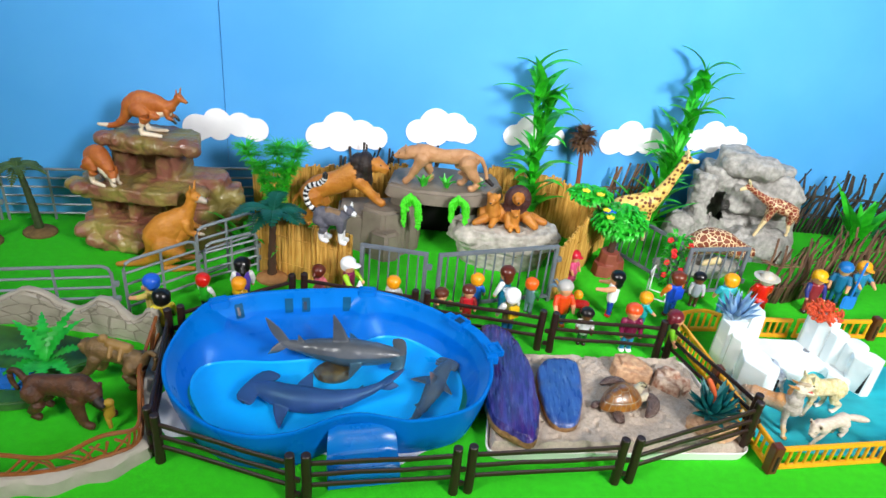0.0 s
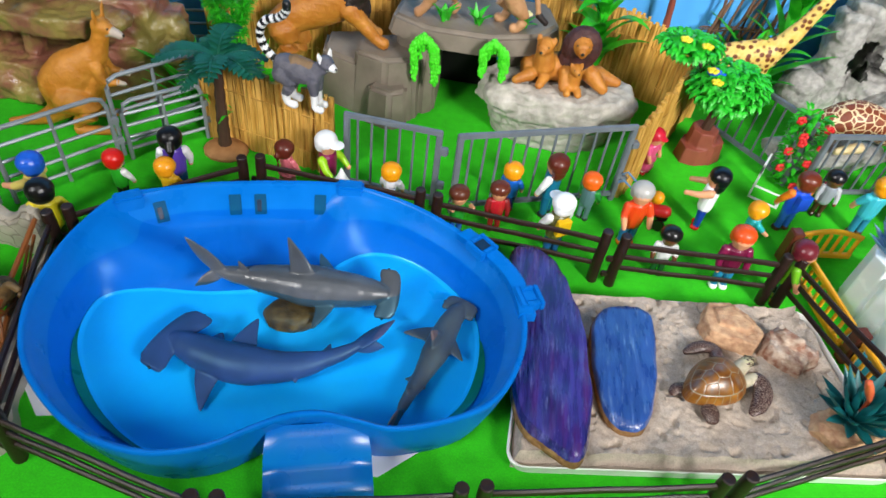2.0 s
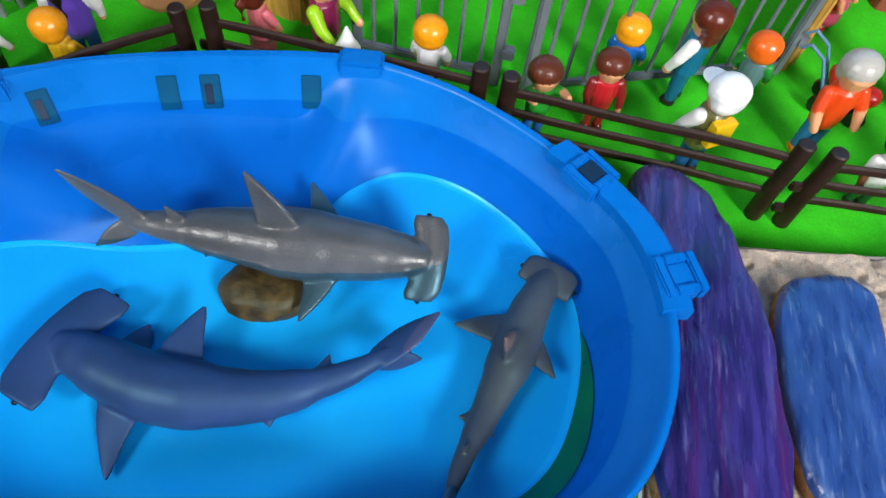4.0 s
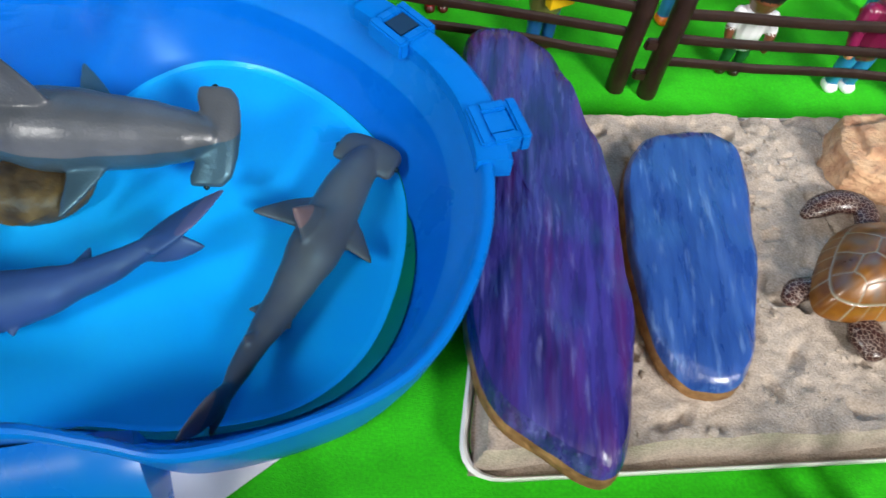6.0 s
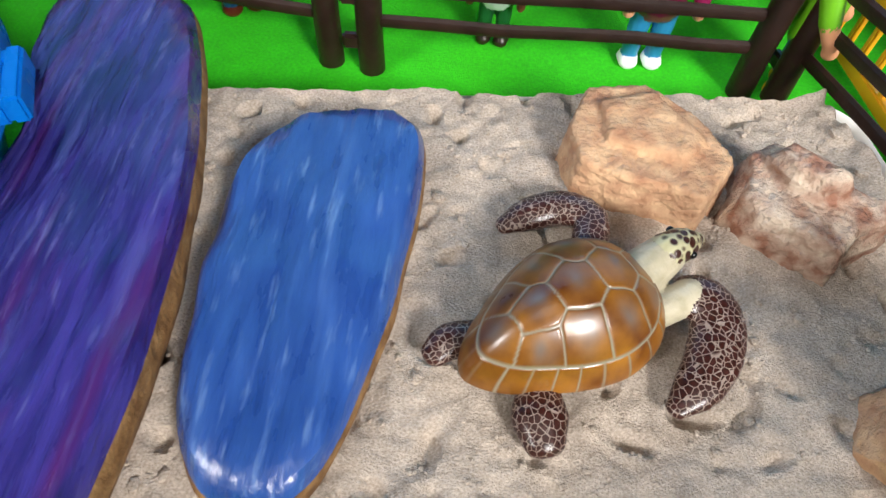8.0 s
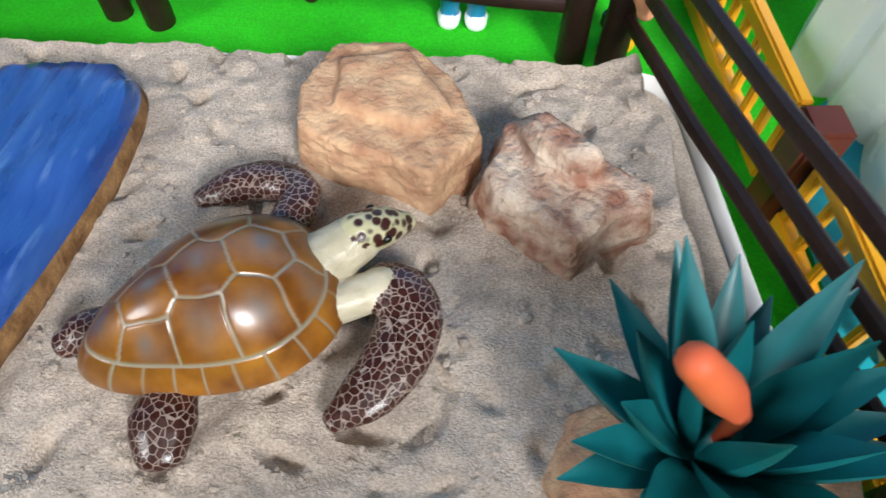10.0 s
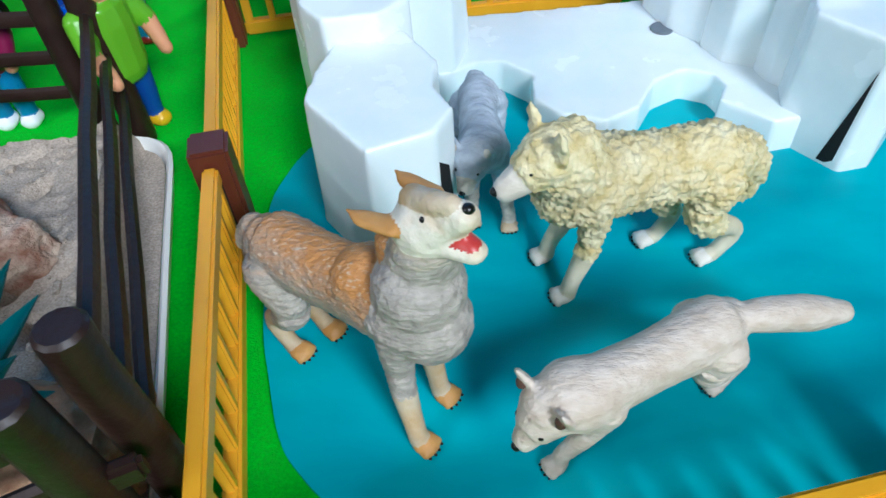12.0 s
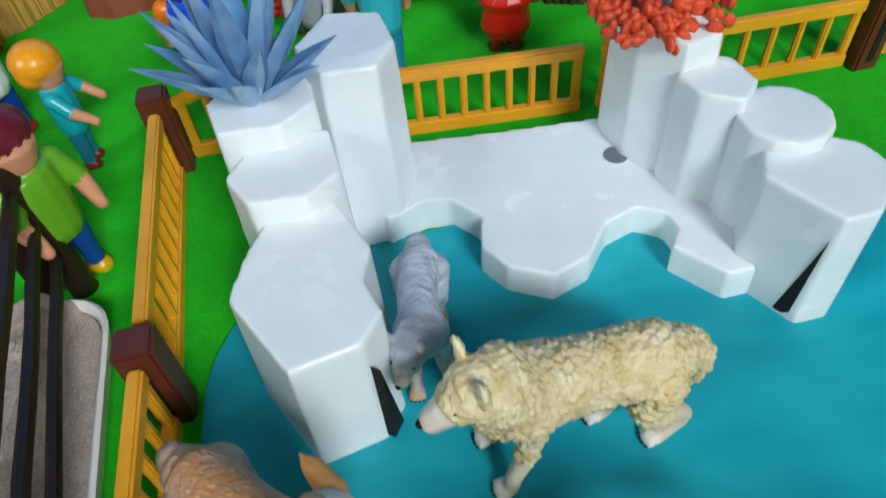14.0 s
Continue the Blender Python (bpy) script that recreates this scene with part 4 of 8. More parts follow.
def crag(name, label, blocks, lumps, material, voxel, skin, smooth=3, hole=None, category="rock"):
    """Blocks (outline, bottom, top, taper) and lumps (middle, radii, turn) melted into one rough rock; hole opens its hollow inside."""
    bm = bmesh.new()
    for outline, z0, z1, taper in blocks:
        prism(bm, outline, z0, z1, taper)
    for c, r, rz in lumps:
        ell(bm, (0, 0, 0), r, pose(*c, 0, 0, rz), seg=14)
    bm = solid(bm, voxel, smooth, skin)
    bmesh.ops.bisect_plane(bm, geom=bm.verts[:] + bm.edges[:] + bm.faces[:], plane_co=(0, 0, 0.0005), plane_no=(0, 0, -1), clear_outer=True)
    if hole:
        c, r = hole
        gone = []
        for f in bm.faces:
            d = f.calc_center_median() - Vector(c)
            if (d.x / r[0]) ** 2 + (d.y / r[1]) ** 2 + (d.z / r[2]) ** 2 < 1 + 0.5 * noise.noise(f.calc_center_median() * 90):
                gone.append(f)
        bmesh.ops.delete(bm, geom=gone, context="FACES")
    return tagged(part(name, bm, material, sharp=False), label, category)


def layered(amount, scale, seed, strata=2.2):
    """Craggy relief: folded noise drawn out along the level, with fine grit."""
    off = Vector((seed, seed * 2.3, seed * 0.7))

    def skin(p, mi=0):
        q = Vector((p.x, p.y, p.z * strata)) * scale + off
        fold = 1 - 2 * abs(noise.noise(q)) + 0.3 * (1 - 2 * abs(noise.noise(q * 2.6)))
        return amount * (0.7 * fold + 0.16 * noise.noise(q * 5) + 0.1 * noise.noise(q * 11))
    return skin


def rough_outline(x0, x1, y0, y1, seed, n=16, wild=0.18):
    rnd = random.Random(seed)
    out = []
    for k in range(n):
        a = 2 * math.pi * k / n
        c, s = math.cos(a), math.sin(a)
        f = (1 - wild * rnd.random()) / max(abs(c) ** 4 + abs(s) ** 4, 0.01) ** 0.25
        out.append(((x0 + x1) / 2 + (x1 - x0) / 2 * c * f, (y0 + y1) / 2 + (y1 - y0) / 2 * s * f))
    return out


blocks = [(rough_outline(-0.548, -0.425, 0.352, 0.440, 1), 0.0, 0.040, 0.95), (rough_outline(-0.450, -0.350, 0.380, 0.450, 2), 0.0, 0.060, 0.9),
          (rough_outline(-0.540, -0.400, 0.405, 0.455, 3), 0.030, 0.090, 1.0), (rough_outline(-0.536, -0.512, 0.380, 0.420, 4), 0.03, 0.085, 1.1),
          (rough_outline(-0.482, -0.468, 0.376, 0.398, 5), 0.03, 0.085, 1.2), (rough_outline(-0.552, -0.385, 0.352, 0.450, 6), 0.078, 0.096, 1.02),
          (rough_outline(-0.440, -0.345, 0.390, 0.455, 7), 0.050, 0.102, 0.8), (rough_outline(-0.395, -0.330, 0.400, 0.450, 8), 0.03, 0.086, 0.8),
          (rough_outline(-0.508, -0.482, 0.400, 0.448, 9), 0.090, 0.150, 1.0), (rough_outline(-0.450, -0.408, 0.400, 0.448, 10), 0.090, 0.150, 1.0),
          (rough_outline(-0.500, -0.410, 0.440, 0.456, 13), 0.090, 0.140, 1.0), (rough_outline(-0.512, -0.386, 0.386, 0.450, 11), 0.138, 0.158, 1.02)]
rnd = random.Random(2)
lumps = []
for k in range(16):
    a = k / 15
    lumps.append(((-0.545 + 0.165 * a, 0.362 + 0.012 * rnd.random() + 0.02 * a, 0.086 + 0.006 * rnd.random()), (0.014, 0.012, 0.008), rnd.uniform(0, 90)))
for k in range(14):
    a = k / 13
    lumps.append(((-0.408 + 0.075 * a, 0.398 + 0.02 * rnd.random(), 0.108 - 0.035 * a - 0.03 * rnd.random()), (0.011, 0.010, 0.010), rnd.uniform(0, 90)))
for k in range(12):
    a = k / 11
    lumps.append(((-0.508 + 0.118 * a, 0.392 + 0.006 * rnd.random(), 0.148 + 0.006 * rnd.random()), (0.012, 0.010, 0.009), rnd.uniform(0, 90)))
for k in range(14):
    a = k / 13
    lumps.append(((-0.54 + 0.115 * a, 0.358 + 0.008 * rnd.random(), 0.010 + 0.022 * rnd.random()), (0.015, 0.010, 0.010), rnd.uniform(0, 90)))
crag("kangaroo_rock", "glossy brown and olive moulded rock tower with ledges", blocks, lumps, RED_ROCK, 0.0020, layered(0.0026, 55, 3, 1.4), 3)

blocks = [([(0.047 + 0.080 * math.cos(k * 0.3491) * (1 + 0.05 * math.sin(k * 2.3)), 0.447 + 0.045 * math.sin(k * 0.3491)) for k in range(18)], 0.034, 0.062, 0.94),
          ([(0.047 + 0.062 * math.cos(k * 0.3491), 0.447 + 0.036 * math.sin(k * 0.3491)) for k in range(18)], 0.0, 0.045, 1.2)]
lumps = [((0.100, 0.440, 0.050), (0.030, 0.026, 0.012), 0), ((0.000, 0.432, 0.048), (0.030, 0.026, 0.014), 10)]
crag("lion_rock", "pale grey flat-topped rock carrying a lion family", blocks, lumps, PALE_ROCK, 0.0018, layered(0.0026, 55, 8, 2.2), 3)

blocks = [(rough_outline(0.385, 0.470, 0.598, 0.660, 21, 14, 0.25), 0.085, 0.150, 0.72), (rough_outline(0.420, 0.545, 0.590, 0.660, 22, 14, 0.2), 0.0, 0.128, 0.72),
          (rough_outline(0.362, 0.400, 0.585, 0.640, 23, 12, 0.25), 0.0, 0.108, 0.8), (rough_outline(0.330, 0.385, 0.572, 0.630, 24, 12, 0.3), 0.0, 0.036, 0.75),
          (rough_outline(0.395, 0.480, 0.570, 0.620, 25, 12, 0.3), 0.0, 0.046, 0.8), (rough_outline(0.470, 0.560, 0.585, 0.640, 26, 12, 0.25), 0.0, 0.084, 0.7),
          (rough_outline(0.376, 0.430, 0.600, 0.650, 27, 12, 0.2), 0.0, 0.12, 1.0), (rough_outline(0.408, 0.500, 0.580, 0.610, 28, 12, 0.3), 0.062, 0.100, 0.7)]
lumps = [((0.476, 0.552, 0.012), (0.050, 0.030, 0.036), 0), ((0.440, 0.560, 0.010), (0.030, 0.030, 0.030), 0), ((0.350, 0.590, 0.022), (0.022, 0.020, 0.022), 10), ((0.500, 0.600, 0.085), (0.040, 0.026, 0.035), 0),
         ((0.445, 0.605, 0.132), (0.046, 0.026, 0.018), -8)]
crag("cave_rock", "grey craggy rock with a dark hollow", blocks, lumps, GREY_ROCK, 0.0024, layered(0.0072, 30, 5, 1.3), 1, ((0.404, 0.586, 0.066), (0.018, 0.034, 0.022)))

crag("sandstone", "rough orange-brown sandstone lying on the sand",
     [([(0.166, 0.180), (0.169, 0.166), (0.182, 0.161), (0.194, 0.160), (0.204, 0.156), (0.2145, 0.172), (0.204, 0.191), (0.190, 0.201), (0.172, 0.197)], 0.010, 0.0325, 0.92),
      ([(0.174, 0.190), (0.176, 0.173), (0.200, 0.168), (0.207, 0.177), (0.192, 0.196)], 0.020, 0.0350, 0.86)], [], SANDSTONE, 0.0009, layered(0.0008, 110, 15, 3.0), 1, category="stone")
crag("quartz_stone", "pinkish quartz stone half sunk in the sand",
     [([(0.211, 0.162), (0.215, 0.180), (0.224, 0.186), (0.236, 0.180), (0.246, 0.170), (0.258, 0.165), (0.256, 0.156), (0.243, 0.151), (0.237, 0.142), (0.228, 0.147), (0.216, 0.154)], 0.010, 0.031, 0.78),
      ([(0.218, 0.176), (0.224, 0.182), (0.238, 0.172), (0.246, 0.162), (0.236, 0.158), (0.224, 0.164)], 0.020, 0.0385, 0.55)], [], PINK_STONE, 0.0009, layered(0.0016, 70, 22, 1.2), 1, category="stone")

# the taupe cave under the lioness
cave = thing("cave_block", "taupe plastic rock cave with stepped sides and an arch", "cave")


def cave_part(name, outline, z0, z1, taper=0.9, bevel=0.004, mtl=None):
    bm = bmesh.new()
    prism(bm, outline, z0, z1, taper, bevel)
    return part(name, bm, mtl or TAUPE, cave)


cave_part("step", [(-0.205, 0.445), (-0.160, 0.425), (-0.120, 0.435), (-0.115, 0.490), (-0.165, 0.505), (-0.210, 0.490)], 0.0, 0.058)
cave_part("step", [(-0.168, 0.428), (-0.130, 0.415), (-0.098, 0.428), (-0.092, 0.470), (-0.130, 0.480), (-0.165, 0.465)], 0.0, 0.072)
cave_part("step", [(-0.150, 0.412), (-0.122, 0.402), (-0.104, 0.414), (-0.108, 0.436), (-0.140, 0.436)], 0.0, 0.044)
cave_part("step", [(-0.128, 0.452), (-0.095, 0.440), (-0.080, 0.452), (-0.080, 0.510), (-0.120, 0.515)], 0.0, 0.088)
cave_part("side", [(-0.020, 0.455), (0.018, 0.462), (0.036, 0.480), (0.030, 0.525), (-0.018, 0.525)], 0.0, 0.094)
cave_part("roof", [(-0.135, 0.452), (-0.095, 0.430), (-0.030, 0.430), (0.020, 0.448), (0.042, 0.480), (0.030, 0.530), (-0.070, 0.535), (-0.130, 0.515)], 0.086, 0.106, 0.94)
# near-black back wall: the shade inside the arch put into its colour
cave_part("back", [(-0.100, 0.520), (-0.020, 0.520), (-0.020, 0.532), (-0.100, 0.532)], 0.0, 0.09, 1.0, 0.002, DARK)

# ---- plants ----
LEAF = mat("bright_leaf", "#1aa016", "#3ccc28", 0.4, 80, sss=0.1, pieces=0.1)
TREE_LEAF = mat("tree_leaf", "#1cae24", "#3ad038", 0.42, 80, sss=0.1)
LIME = mat("lime_leaf", "#3cc81e", "#52d82c", 0.45, 80, sss=0.1)
DEEP = mat("deep_green_leaf", "#0d4a34", "#14604a", 0.42, 80)
TEAL_LEAF = mat("teal_agave_leaf", "#0a5558", "#126c70", 0.42, 70, vary=0.15)
ICE_LEAF = mat("pearl_blue_leaf", "#5f8cbc", "#9cbedc", 0.3, 70, vary=0.15)
CORAL = mat("coral_red_plant", "#c0401c", "#d85428", 0.5, 140, 0.0006, 500)
ORANGE = mat("orange_bud", "#c8502c", "#d8643c", 0.6, 60)
TRUNK = mat("dark_trunk", "#3a2418", "#4e3322", 0.75, 160, 0.0008, 300, stretch=(1, 1, 0.3))
PALM_BASE = mat("tan_base", "#9a6a3c", "#b08050", 0.7, 100, 0.0004, 300)
BROWN_LEAF = mat("dry_brown_leaf", "#4a3320", "#6b4c30", 0.8, 150)
BRICK = mat("terracotta", "#7c3a2a", "#8e4836", 0.6, 60, 0.0005, 200)
ROSE = mat("red_flower", "#c01418", "#d8242a", 0.45, 80)
YELLOW_FLOWER = mat("yellow_flower", "#e0cc20", "#eedc3a", 0.5, 80)
OLIVE_LEAF = mat("olive_leaf", "#3c5a28", "#5a7438", 0.55, 90)


def blade(bm, base, yaw, length, width, rise, droop, mi=0, thick=0.0006, steps=7, cup=0.25, jag=0.0):
    """An arching leaf with some thickness; rise is its first slope in degrees, droop bends it down."""
    p = Vector(base)
    out = Vector((math.cos(yaw), math.sin(yaw), 0))
    side = Vector((-out.y, out.x, 0))
    ang = radians(rise)
    rows = []
    for i in range(steps + 1):
        t = i / steps
        w = width * 0.5 * min(1.0, 0.45 + 2.0 * t) * min(1.0, (1 - t) * 1.75) ** 0.85 if t < 1 else 0.0002
        if jag and i % 2:
            w *= 1 - jag
        n = Vector((0, 0, 1)) * math.cos(ang) - out * math.sin(ang)
        rows.append([bm.verts.new(p - side * w + n * w * cup), bm.verts.new(p), bm.verts.new(p + side * w + n * w * cup), bm.verts.new(p - n * thick)])
        p = p + (out * math.cos(ang) + Vector((0, 0, 1)) * math.sin(ang)) * (length / steps)
        ang -= radians(droop) / steps
    for a, b in zip(rows, rows[1:]):
        for j, k in ((0, 1), (1, 2), (2, 3), (3, 0)):
            bm.faces.new((a[j], a[k], b[k], b[j])).material_index = mi


def frond(bm, base, yaw, length, width, rise, droop, mi=0, pairs=9):
    """A palm frond: a rib with a row of leaflets on each side."""
    p = Vector(base)
    out = Vector((math.cos(yaw), math.sin(yaw), 0))
    ang = radians(rise)
    pts = [p.copy()]
    for i in range(pairs + 2):
        p = p + (out * math.cos(ang) + Vector((0, 0, 1)) * math.sin(ang)) * (length / (pairs + 2))
        ang -= radians(droop) / (pairs + 2)
        pts.append(p.copy())
    tube(bm, pts, [0.0012] * (len(pts) - 1) + [0.0005], 5, mi)
    for i in range(1, pairs + 2):
        t = i / (pairs + 1)
        w = width * 0.5 * math.sin(math.pi * (0.15 + 0.8 * t)) ** 0.7
        up = math.degrees(math.asin(max(-1, min(1, (pts[i] - pts[i - 1]).normalized().z))))
        for s in (-1, 1):
            blade(bm, pts[i], yaw + s * radians(62), w, length * 1.25 / pairs, up * 0.5 + 6, 30, mi, 0.0004, 3, 0.1)


def palm(name, label, x, y, h, fronds, flen, fwid, leaf, trunk, lean=0.0, rise=35, droop=95, base_r=0.017, base_mat=None, seed=1, trunk_r=0.005):
    rnd = random.Random(seed)
    th = thing(name, label, "palm", at=pose(x, y, 0))
    bm = bmesh.new()
    ell(bm, (0, 0, 0.002), (base_r, base_r * 0.85, 0.008))
    bmesh.ops.bisect_plane(bm, geom=bm.verts[:] + bm.edges[:] + bm.faces[:], plane_co=(0, 0, 0), plane_no=(0, 0, -1), clear_outer=True)
    part("base", bm, base_mat or PALM_BASE, th)
    bm = bmesh.new()
    n = 14
    pts = [(lean * (k / n) ** 1.5, 0, 0.006 + (h - 0.006) * k / n) for k in range(n + 1)]
    tube(bm, pts, [trunk_r * (1.25 - 0.5 * k / n) * (1.1 if k % 2 else 0.95) for k in range(n + 1)], 9)
    part("trunk", bm, trunk, th)
    for k in range(fronds):
        bm = bmesh.new()
        frond(bm, (lean, 0, h), 2 * math.pi * k / fronds + rnd.uniform(-0.25, 0.25), flen * rnd.uniform(0.85, 1.1), fwid, rise + rnd.uniform(-14, 22), droop)
        part("frond", bm, leaf, th)
    return th


palm("palm_tree", "toy palm with drooping deep teal-green fronds and brown trunk", -0.268, 0.328, 0.098, 9, 0.058, 0.034, DEEP, TRUNK, 0.004, 38, 100, 0.022, seed=4)
palm("palm_tree", "small olive green palm on a brown mound", -0.618, 0.385, 0.098, 9, 0.040, 0.020, OLIVE_LEAF, mat("green_trunk", "#2e3c1e", "#44522c", 0.7, 150, 0.0005, 300), -0.012, 35, 110, 0.024, mat("mound", "#5a4628", "#7c6238", 0.85, 120, 0.001, 200), 6)
palm("palm_tree", "small olive green palm on a brown mound", -0.672, 0.345, 0.090, 8, 0.036, 0.020, OLIVE_LEAF, bpy.data.materials["green_trunk"], 0.006, 35, 110, 0.024, bpy.data.materials["mound"], 7)
th = palm("dry_palm", "brown palm with dense dry leaves and red-brown trunk", 0.172, 0.590, 0.146, 0, 0.038, 0.024, BROWN_LEAF, BRICK, -0.008, 20, 110, 0.012, seed=9, trunk_r=0.004)
for k in range(96):
    bm = bmesh.new()
    lift = 82 - (k % 8) * 14
    blade(bm, (-0.008, 0, 0.146 + 0.0012 * (8 - k % 8)), k * 2.4, 0.027 - 0.001 * (k % 3), 0.0085, lift, 62, steps=4)
    part("leaf", bm, BROWN_LEAF, th)


def reed(name, label, x, y, h, leaves, seed, lean=(0.0, 0.0), length=0.075):
    """A tall plant: several thin canes with long arching leaves along them."""
    rnd = random.Random(seed)
    th = thing(name, label, "plant", "tall plants", at=pose(x, y, 0))
    canes = []
    for k in range(5):
        hh = h * rnd.uniform(0.75, 1.0)
        dx, dy = lean[0] + rnd.uniform(-0.014, 0.014), lean[1] + rnd.uniform(-0.006, 0.006)
        pts = [Vector((dx * t ** 1.4 + rnd.uniform(-0.001, 0.001), dy * t, hh * t)) for t in (0, 0.2, 0.4, 0.6, 0.8, 1.0)]
        bm = bmesh.new()
        tube(bm, pts, [0.0022, 0.002, 0.0018, 0.0016, 0.0013, 0.0008], 6)
        part("cane", bm, LEAF, th)
        canes.append(pts)
    for k in range(leaves):
        c = canes[k % 5]
        t = rnd.uniform(0.12, 0.98) * 4.99
        i = int(t)
        p = c[i].lerp(c[i + 1], t - i)
        yaw = rnd.choice((0, math.pi)) + rnd.uniform(-1.2, 1.2)
        bm = bmesh.new()
        blade(bm, p, yaw, length * rnd.uniform(0.7, 1.3), rnd.uniform(0.014, 0.021), rnd.uniform(62, 88), rnd.uniform(40, 125), steps=9)
        part("leaf", bm, LEAF, th)
    return th


reed("tall_reed", "tall bright green plastic plant with long arching leaves", 0.090, 0.530, 0.285, 60, 3, (-0.010, 0.03), 0.070)
reed("tall_reed", "tall bright green plastic plant leaning over the fence", 0.300, 0.585, 0.29, 52, 8, (0.040, 0.045), 0.064)


def tuft(name, label, x, y, n, length, width, seed, leaf, z=0.0, rise=(50, 85), droop=(20, 70), category="plant", cup=0.25, thick=0.0006):
    rnd = random.Random(seed)
    th = thing(name, label, category, at=pose(x, y, z))
    for k in range(n):
        bm = bmesh.new()
        blade(bm, (rnd.uniform(-0.003, 0.003), rnd.uniform(-0.003, 0.003), 0), 2 * math.pi * k / n + rnd.uniform(-0.3, 0.3), length * rnd.uniform(0.7, 1.1), width,
              rnd.uniform(*rise), rnd.uniform(*droop), cup=cup, thick=thick)
        part("leaf", bm, leaf, th)
    return th


tuft("grass_tuft", "bright green plastic grass tuft beside the rock tower", -0.318, 0.385, 16, 0.085, 0.009, 3, LEAF)
tuft("grass_tuft", "bright green plastic grass tuft behind the straw screen", -0.262, 0.385, 14, 0.085, 0.010, 5, LEAF)
tuft("grass_tuft", "broad-leaved green plant at the dark twig fence", 0.660, 0.610, 12, 0.120, 0.026, 7, LEAF, rise=(60, 88), droop=(10, 40))
tuft("grass_tuft", "broad-leaved green plant beside the red-brown twig fence", 0.292, 0.600, 12, 0.110, 0.016, 8, LEAF, rise=(50, 85), droop=(20, 60))
for x, y, s, lb in ((-0.078, 0.452, 11, "small dark green tuft with pale tips on the cave"), (-0.045, 0.455, 12, "small dark green tuft with pale tips on the cave"), (0.000, 0.460, 13, "small green tuft with a pale yellow flower on the cave")):
    th = tuft("small_tuft", lb, x, y, 9, 0.024, 0.006, s, LEAF, 0.106)
    if s == 13:
        bm = bmesh.new()
        for k in range(6):
            ell(bm, (0.004 * math.cos(k), 0.004 * math.sin(k), 0.016), (0.003, 0.003, 0.002), seg=8)
        part("flower", bm, mat("cream_flower", "#e8dca0", "#f2e8b8", 0.5, 80), th)


def feather_plant(x, y, z, tops, seed):
    """Stems with round brush heads of many curled needles."""
    rnd = random.Random(seed)
    th = thing("feather_plant", "feathery green plant with brush-like stems", "plant", at=pose(x, y, z))
    for tx, ty, tz, r in tops:
        bm = bmesh.new()
        a, b = Vector((0, 0, 0)), Vector((tx, ty, tz))
        line = smooth_line([a, a.lerp(b, 0.5) + Vector((-tx * 0.2, 0, 0.01)), b], 6)
        tube(bm, line, 0.0011, 5)
        for k in range(560):
            t = rnd.uniform(0.30, 1.0) ** 0.7
            p = line[min(int(t * 12), 12)]
            reach = r * (0.45 + 0.55 * max(0.0, (t - 0.7) / 0.3))
            blade(bm, p, rnd.uniform(0, 2 * math.pi), reach * rnd.uniform(0.85, 1.15), 0.0015, rnd.uniform(15, 60), 60, steps=3, thick=0.0004)
        tagged(part("brush", bm, LEAF, th), kind="stuff")


feather_plant(-0.285, 0.420, 0.0, [(0.004, 0.004, 0.158, 0.025), (0.034, 0.0, 0.157, 0.025), (-0.044, 0.004, 0.152, 0.024), (-0.020, -0.004, 0.128, 0.020), (0.020, 0.01, 0.125, 0.020)], 5)


def weeping(x, y, z, h, w, seed, lean=0.0):
    """A lime plant hanging over the cave's edge: beaded strands that arch over and droop, with a gap between them."""
    rnd = random.Random(seed)
    th = thing("hanging_plant", "lime green moulded hanging plant on the cave", "plant", "hanging plants", at=pose(x, y, z))
    for a, drop in ((-1.0, 0.86), (-0.86, 0.94), (-0.70, 0.80), (-0.52, 0.45), (-0.3, 0.30), (0.0, 0.26), (0.28, 0.32), (0.48, 0.62), (0.62, 0.95), (0.78, 1.0), (0.92, 0.90), (1.05, 0.66)):
        bm = bmesh.new()
        n = 5 + int(9 * drop)
        for j in range(n):
            t = j / (n - 1)
            p = Vector((w * a * min(1.0, (t * 2.2) ** 0.6 + 0.25) + lean * t, -0.003 - 0.004 * math.sin(math.pi * min(1, t * 1.3)), 0.004 * (1 - a * a) - h * drop * t ** 1.3))
            ell(bm, p + Vector((rnd.uniform(-0.0007, 0.0007), rnd.uniform(-0.0007, 0.0007), 0)), (0.0023, 0.0021, 0.0030), pose(0, 0, 0, 0, 0, 0), seg=7)
        part("strand", bm, LIME, th)


weeping(-0.094, 0.424, 0.100, 0.050, 0.0125, 1, 0.004)
weeping(-0.026, 0.424, 0.104, 0.038, 0.0125, 2, 0.003)


